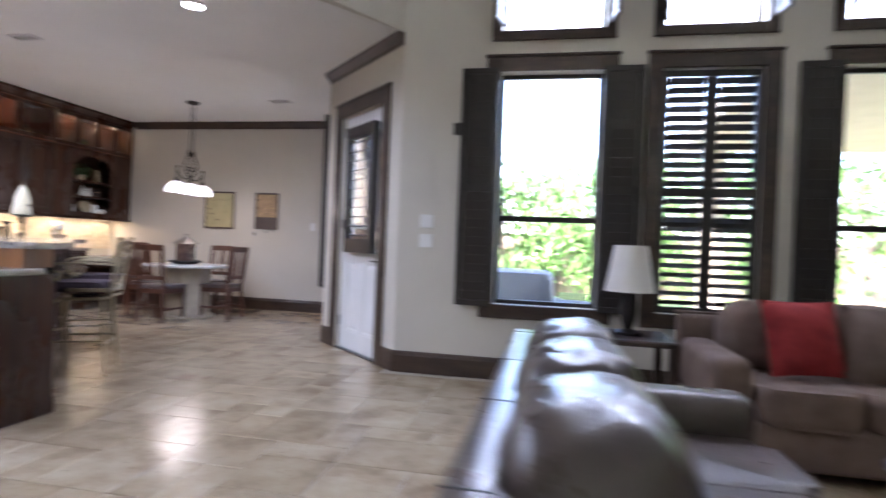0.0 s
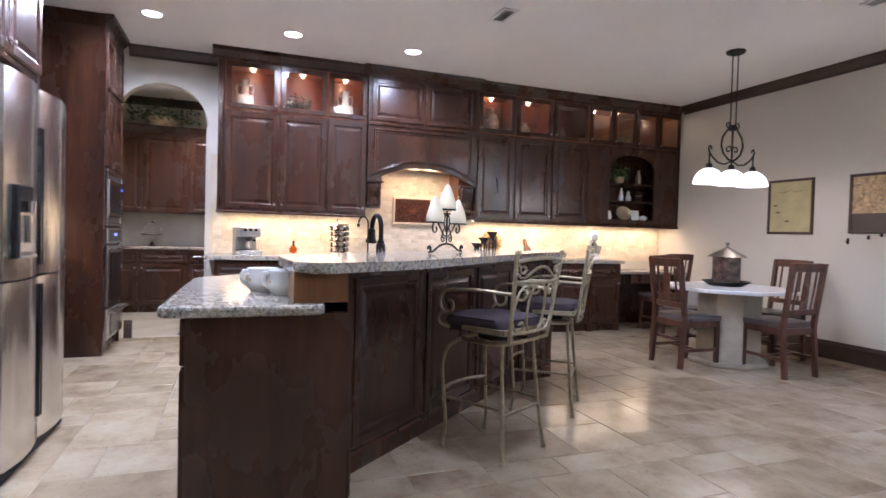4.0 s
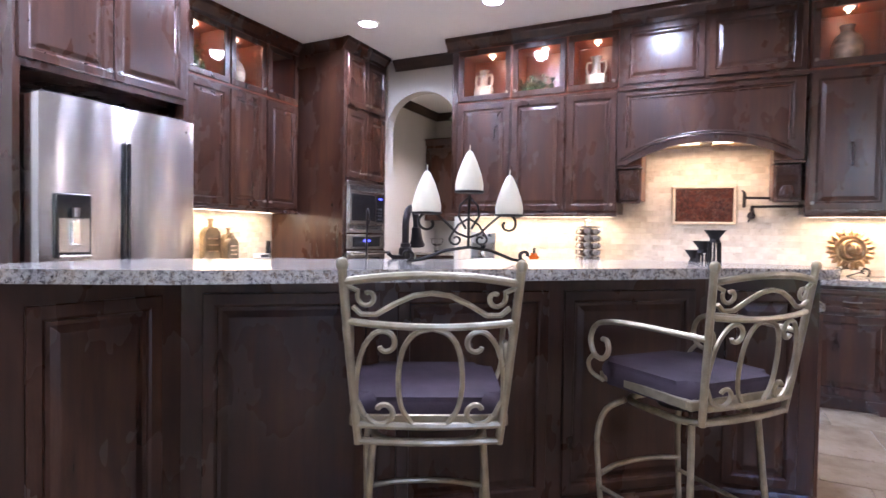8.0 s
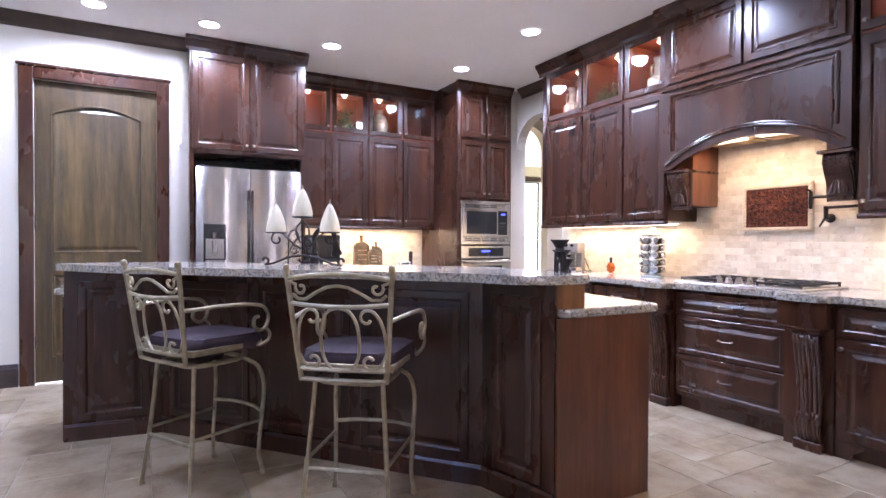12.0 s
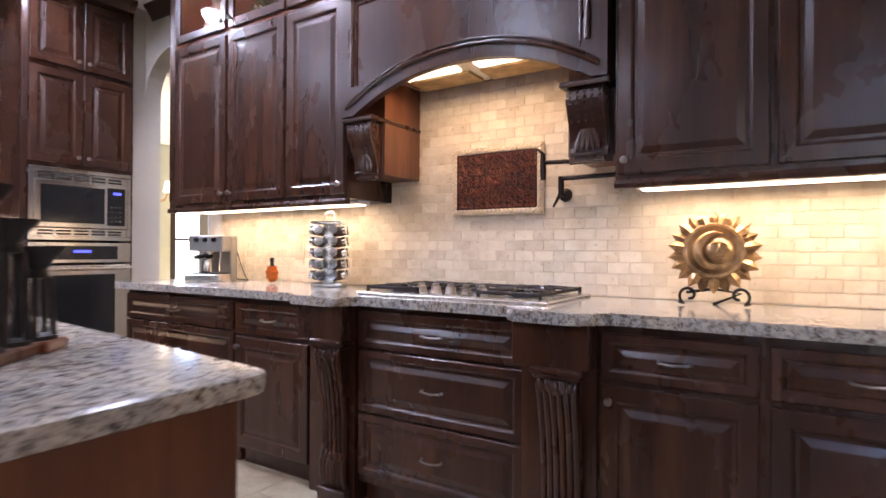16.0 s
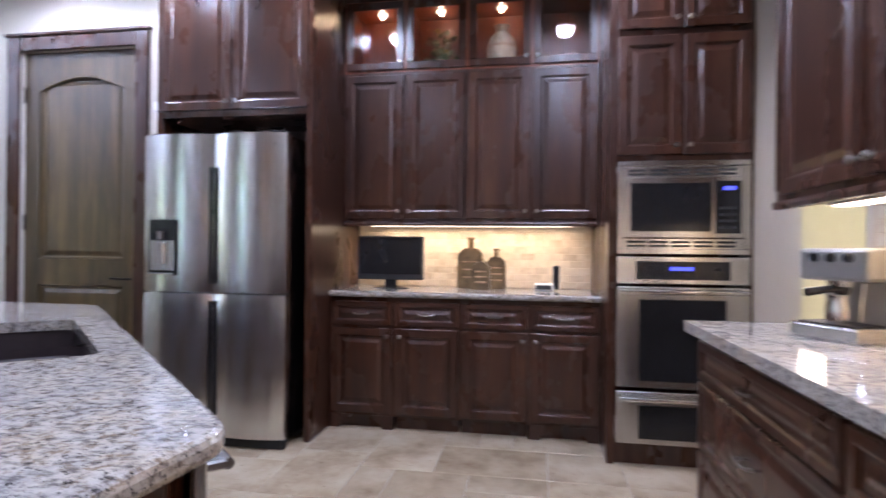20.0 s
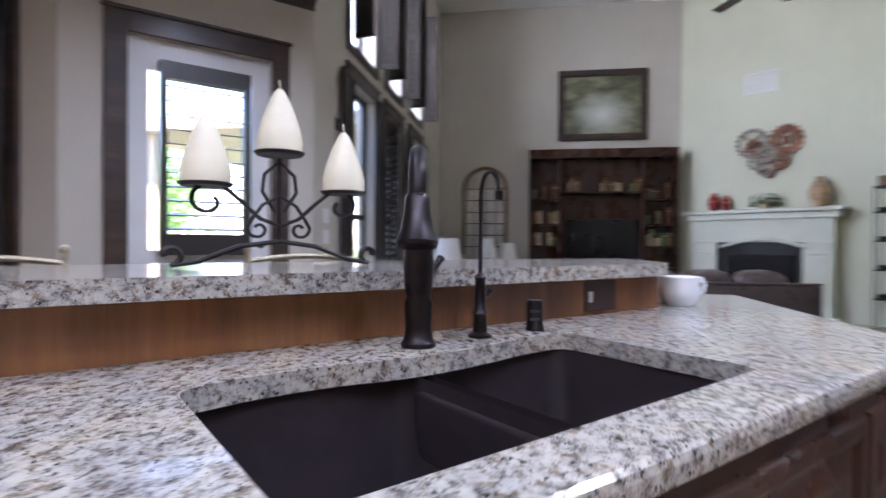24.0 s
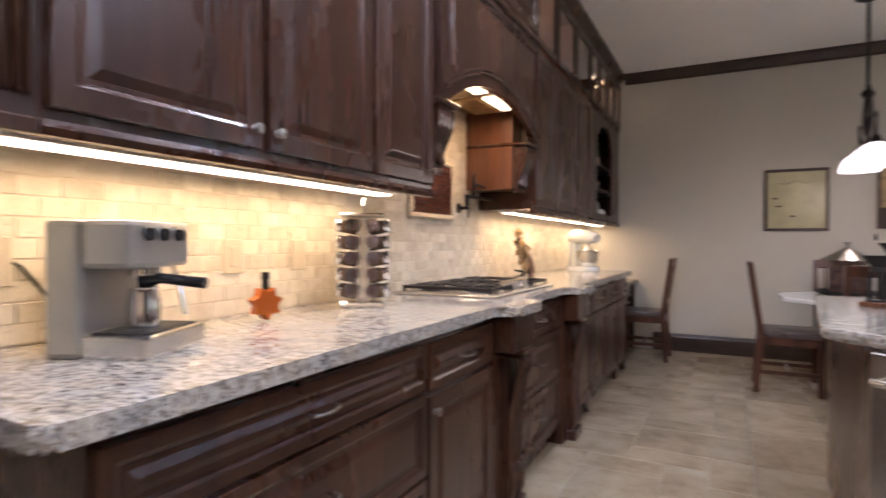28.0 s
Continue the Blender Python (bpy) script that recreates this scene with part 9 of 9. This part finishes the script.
def tile_mesh(w, h, t, seed, bev=0.004, wob=0.002):
    """A worn tile lying in x, y with its face at z = t."""
    r = random.Random(seed)
    bm = bmesh.new()
    lo = [bm.verts.new((x, y, 0)) for x, y in ((0, 0), (w, 0), (w, h), (0, h))]
    mid = [bm.verts.new((x + r.uniform(-wob, wob), y + r.uniform(-wob, wob), t - bev)) for x, y in ((0, 0), (w, 0), (w, h), (0, h))]
    hi = [bm.verts.new((x + sx * bev, y + sy * bev, t + r.uniform(-wob, wob) * 0.2)) for x, y, sx, sy in ((0, 0, 1, 1), (w, 0, -1, 1), (w, h, -1, -1), (0, h, 1, -1))]
    for a, b in ((lo, mid), (mid, hi)):
        for i in range(4):
            bm.faces.new((a[i], a[(i + 1) % 4], b[(i + 1) % 4], b[i]))
    bm.faces.new(hi)
    return bm


# floor: random ashlar of five sizes on a 203 mm grid
U = 0.203
GX0, GY0 = -6.74, -1.9
NX, NY = int((5.9 - GX0) / U) + 1, int((9.3 - GY0) / U) + 1
r = random.Random(77)
used = [[False] * NY for _ in range(NX)]
cells = []
SIZES = [(3, 2), (2, 3), (2, 2), (3, 2), (2, 2), (2, 1), (1, 2)]
for j in range(NY):
    for i in range(NX):
        if used[i][j]:
            continue
        opts = SIZES[:]
        r.shuffle(opts)
        for a, b in opts + [(1, 1)]:
            if i + a <= NX and j + b <= NY and not any(used[i + p][j + q] for p in range(a) for q in range(b)):
                for p in range(a):
                    for q in range(b):
                        used[i + p][j + q] = True
                cells.append((GX0 + i * U, GY0 + j * U, a, b))
                break


def on_floor(x, y):
    """Inside the kitchen, nook or living room."""
    if x > XE and y > YL + 0.05 and y > DG[1] - (x - XE) * 0.98:
        return False
    return not (x < XE and y < 1.4)


near, far = [], []
for x, y, a, b in cells:
    cx, cy = x + a * U / 2, y + b * U / 2
    if not on_floor(cx, cy):
        continue
    hidden = (-4.7 < cx < -2.4 and 3.4 < cy < 5.6 and -0.1 < cx + cy < 1.0) or cx < -6.25 and cy > 3.3
    if hidden:
        far.append((x, y, a, b))
        continue
    d = min((cx + 5.3) ** 2 + (cy - 3.2) ** 2, (cx + 2.2) ** 2 + (cy - 6.2) ** 2, (cx + 1.6) ** 2 + (cy - 3.4) ** 2, (cx + 4.9) ** 2 + (cy - 6.8) ** 2)
    near.append((d, x, y, a, b))
near.sort()
far += [c[1:] for c in near[300:]]
G = 0.004
protos = {}
for d, x, y, a, b in near[:300]:
    k = r.randrange(3)
    if (a, b, k) not in protos:
        protos[(a, b, k)] = mesh_of("tile", tile_mesh(a * U - G, b * U - G, 0.012, a * 10 + b + 100 * k, 0.003, 0.0015), FLOOR_TILE)
    part("tile", protos[(a, b, k)], None, floor, "", pose(x + G / 2, y + G / 2, -0.012))
vs, fs = [], []
for x, y, a, b in far:
    n0 = len(vs)
    x0, y0, x1, y1 = x + G / 2, y + G / 2, x + a * U - G / 2, y + b * U - G / 2
    e = 0.003
    vs += [(x0, y0, -0.004), (x1, y0, -0.004), (x1, y1, -0.004), (x0, y1, -0.004), (x0 + e, y0 + e, 0), (x1 - e, y0 + e, 0), (x1 - e, y1 - e, 0), (x0 + e, y1 - e, 0)]
    fs += [(n0 + 4, n0 + 5, n0 + 6, n0 + 7)] + [(n0 + i, n0 + (i + 1) % 4, n0 + 4 + (i + 1) % 4, n0 + 4 + i) for i in range(4)]
me = bpy.data.meshes.new("floor_tiles")
me.from_pydata(vs, [], fs)
me.materials.append(FLOOR_TILE)
ft = new("floor_tiles", me)
ft.parent = floor
tagged(ft, "travertine floor tiles further off", "", "", "stuff")

# backsplash: tumbled subway tiles, courses of 76 mm
splash = setting("backsplash", boxed(XW + 0.0005, 3.10, CT1 - 0.03, XW + 0.0075, YN - 0.002, 2.0), GROUT, "cream tumbled travertine subway tile backsplash behind the cooktop")
TW, TH = 0.1016, 0.0508
bricks, rest = [], []
protos = [mesh_of("tile", tile_mesh(TW - 0.0012, TH - 0.002, 0.006, 500 + k, 0.0016, 0.0008), WALL_TILE) for k in range(5)]
half = [mesh_of("tile", tile_mesh(TW / 2 - 0.002, TH - 0.002, 0.006, 520 + k, 0.0016, 0.0008), WALL_TILE) for k in range(3)]
for row in range(21):
    z = CT1 + 0.002 + row * TH
    y = 3.13 - (TW / 2 if row % 2 else 0)
    while y < YN - 0.05:
        y0, y1 = max(y, 3.13), min(y + TW, YN - 0.004)
        top = 1.38 if not (4.90 < (y0 + y1) / 2 < 5.93) else 1.985
        if (4.745 < (y0 + y1) / 2 < 4.93 or 5.91 < (y0 + y1) / 2 < 6.09):
            top = 1.52
        inside = y0 > M0 + 0.01 and y1 < M1 - 0.01 and z > MZ0 + 0.01 and z + TH < MZ1 - 0.01
        if z + TH * 0.4 < top and not inside and y1 - y0 > 0.03:
            full = y1 - y0 > TW * 0.75
            bricks.append((abs((y0 + y1) / 2 - 4.9), y0, z, full))
        y += TW
bricks.sort()
SP = pose(XW + 0.004, 0, 0, 90, 0, 90)
for i, (d, y0, z, full) in enumerate(bricks):
    if i >= 300:
        rest.append((y0, z, full))
        continue
    part("tile", r.choice(protos if full else half), None, splash, "", pose(XW + 0.004, y0 + 0.001, z + 0.001, 90, 0, 90))
vs, fs = [], []
for y0, z, full in rest:
    n0 = len(vs)
    w = (TW if full else TW / 2) - 0.002
    x, e = XW + 0.010 + r.uniform(-0.0006, 0.0006), 0.0018
    ya, yb, za, zb = y0 + 0.001, min(y0 + 0.001 + w, YN - 0.003), z + 0.001, z + TH - 0.001
    vs += [(x - 0.006, ya, za), (x - 0.006, yb, za), (x - 0.006, yb, zb), (x - 0.006, ya, zb), (x, ya + e, za + e), (x, yb - e, za + e), (x, yb - e, zb - e), (x, ya + e, zb - e)]
    fs += [(n0 + 4, n0 + 5, n0 + 6, n0 + 7)] + [(n0 + k, n0 + (k + 1) % 4, n0 + 4 + (k + 1) % 4, n0 + 4 + k) for k in range(4)]
me = bpy.data.meshes.new("backsplash_tiles")
me.from_pydata(vs, [], fs)
me.materials.append(WALL_TILE)
bt_ = new("backsplash_tiles", me)
bt_.parent = splash
tagged(bt_, "cream subway tiles further off", "", "", "stuff")
sp2 = setting("backsplash_desk", boxed(-5.846, YB + 0.0005, CT1, -4.092, YB + 0.0075, 1.386), GROUT, "cream tumbled travertine subway tile backsplash in the desk niche")
for row in range(9):
    x = -5.846 + (TW / 2 if row % 2 else 0)
    while x + TW < -4.09:
        part("tile", r.choice(protos), None, sp2, "", pose(x + TW, YB + 0.004, CT1 + 0.003 + row * TH, 90, 0, 180))
        x += TW
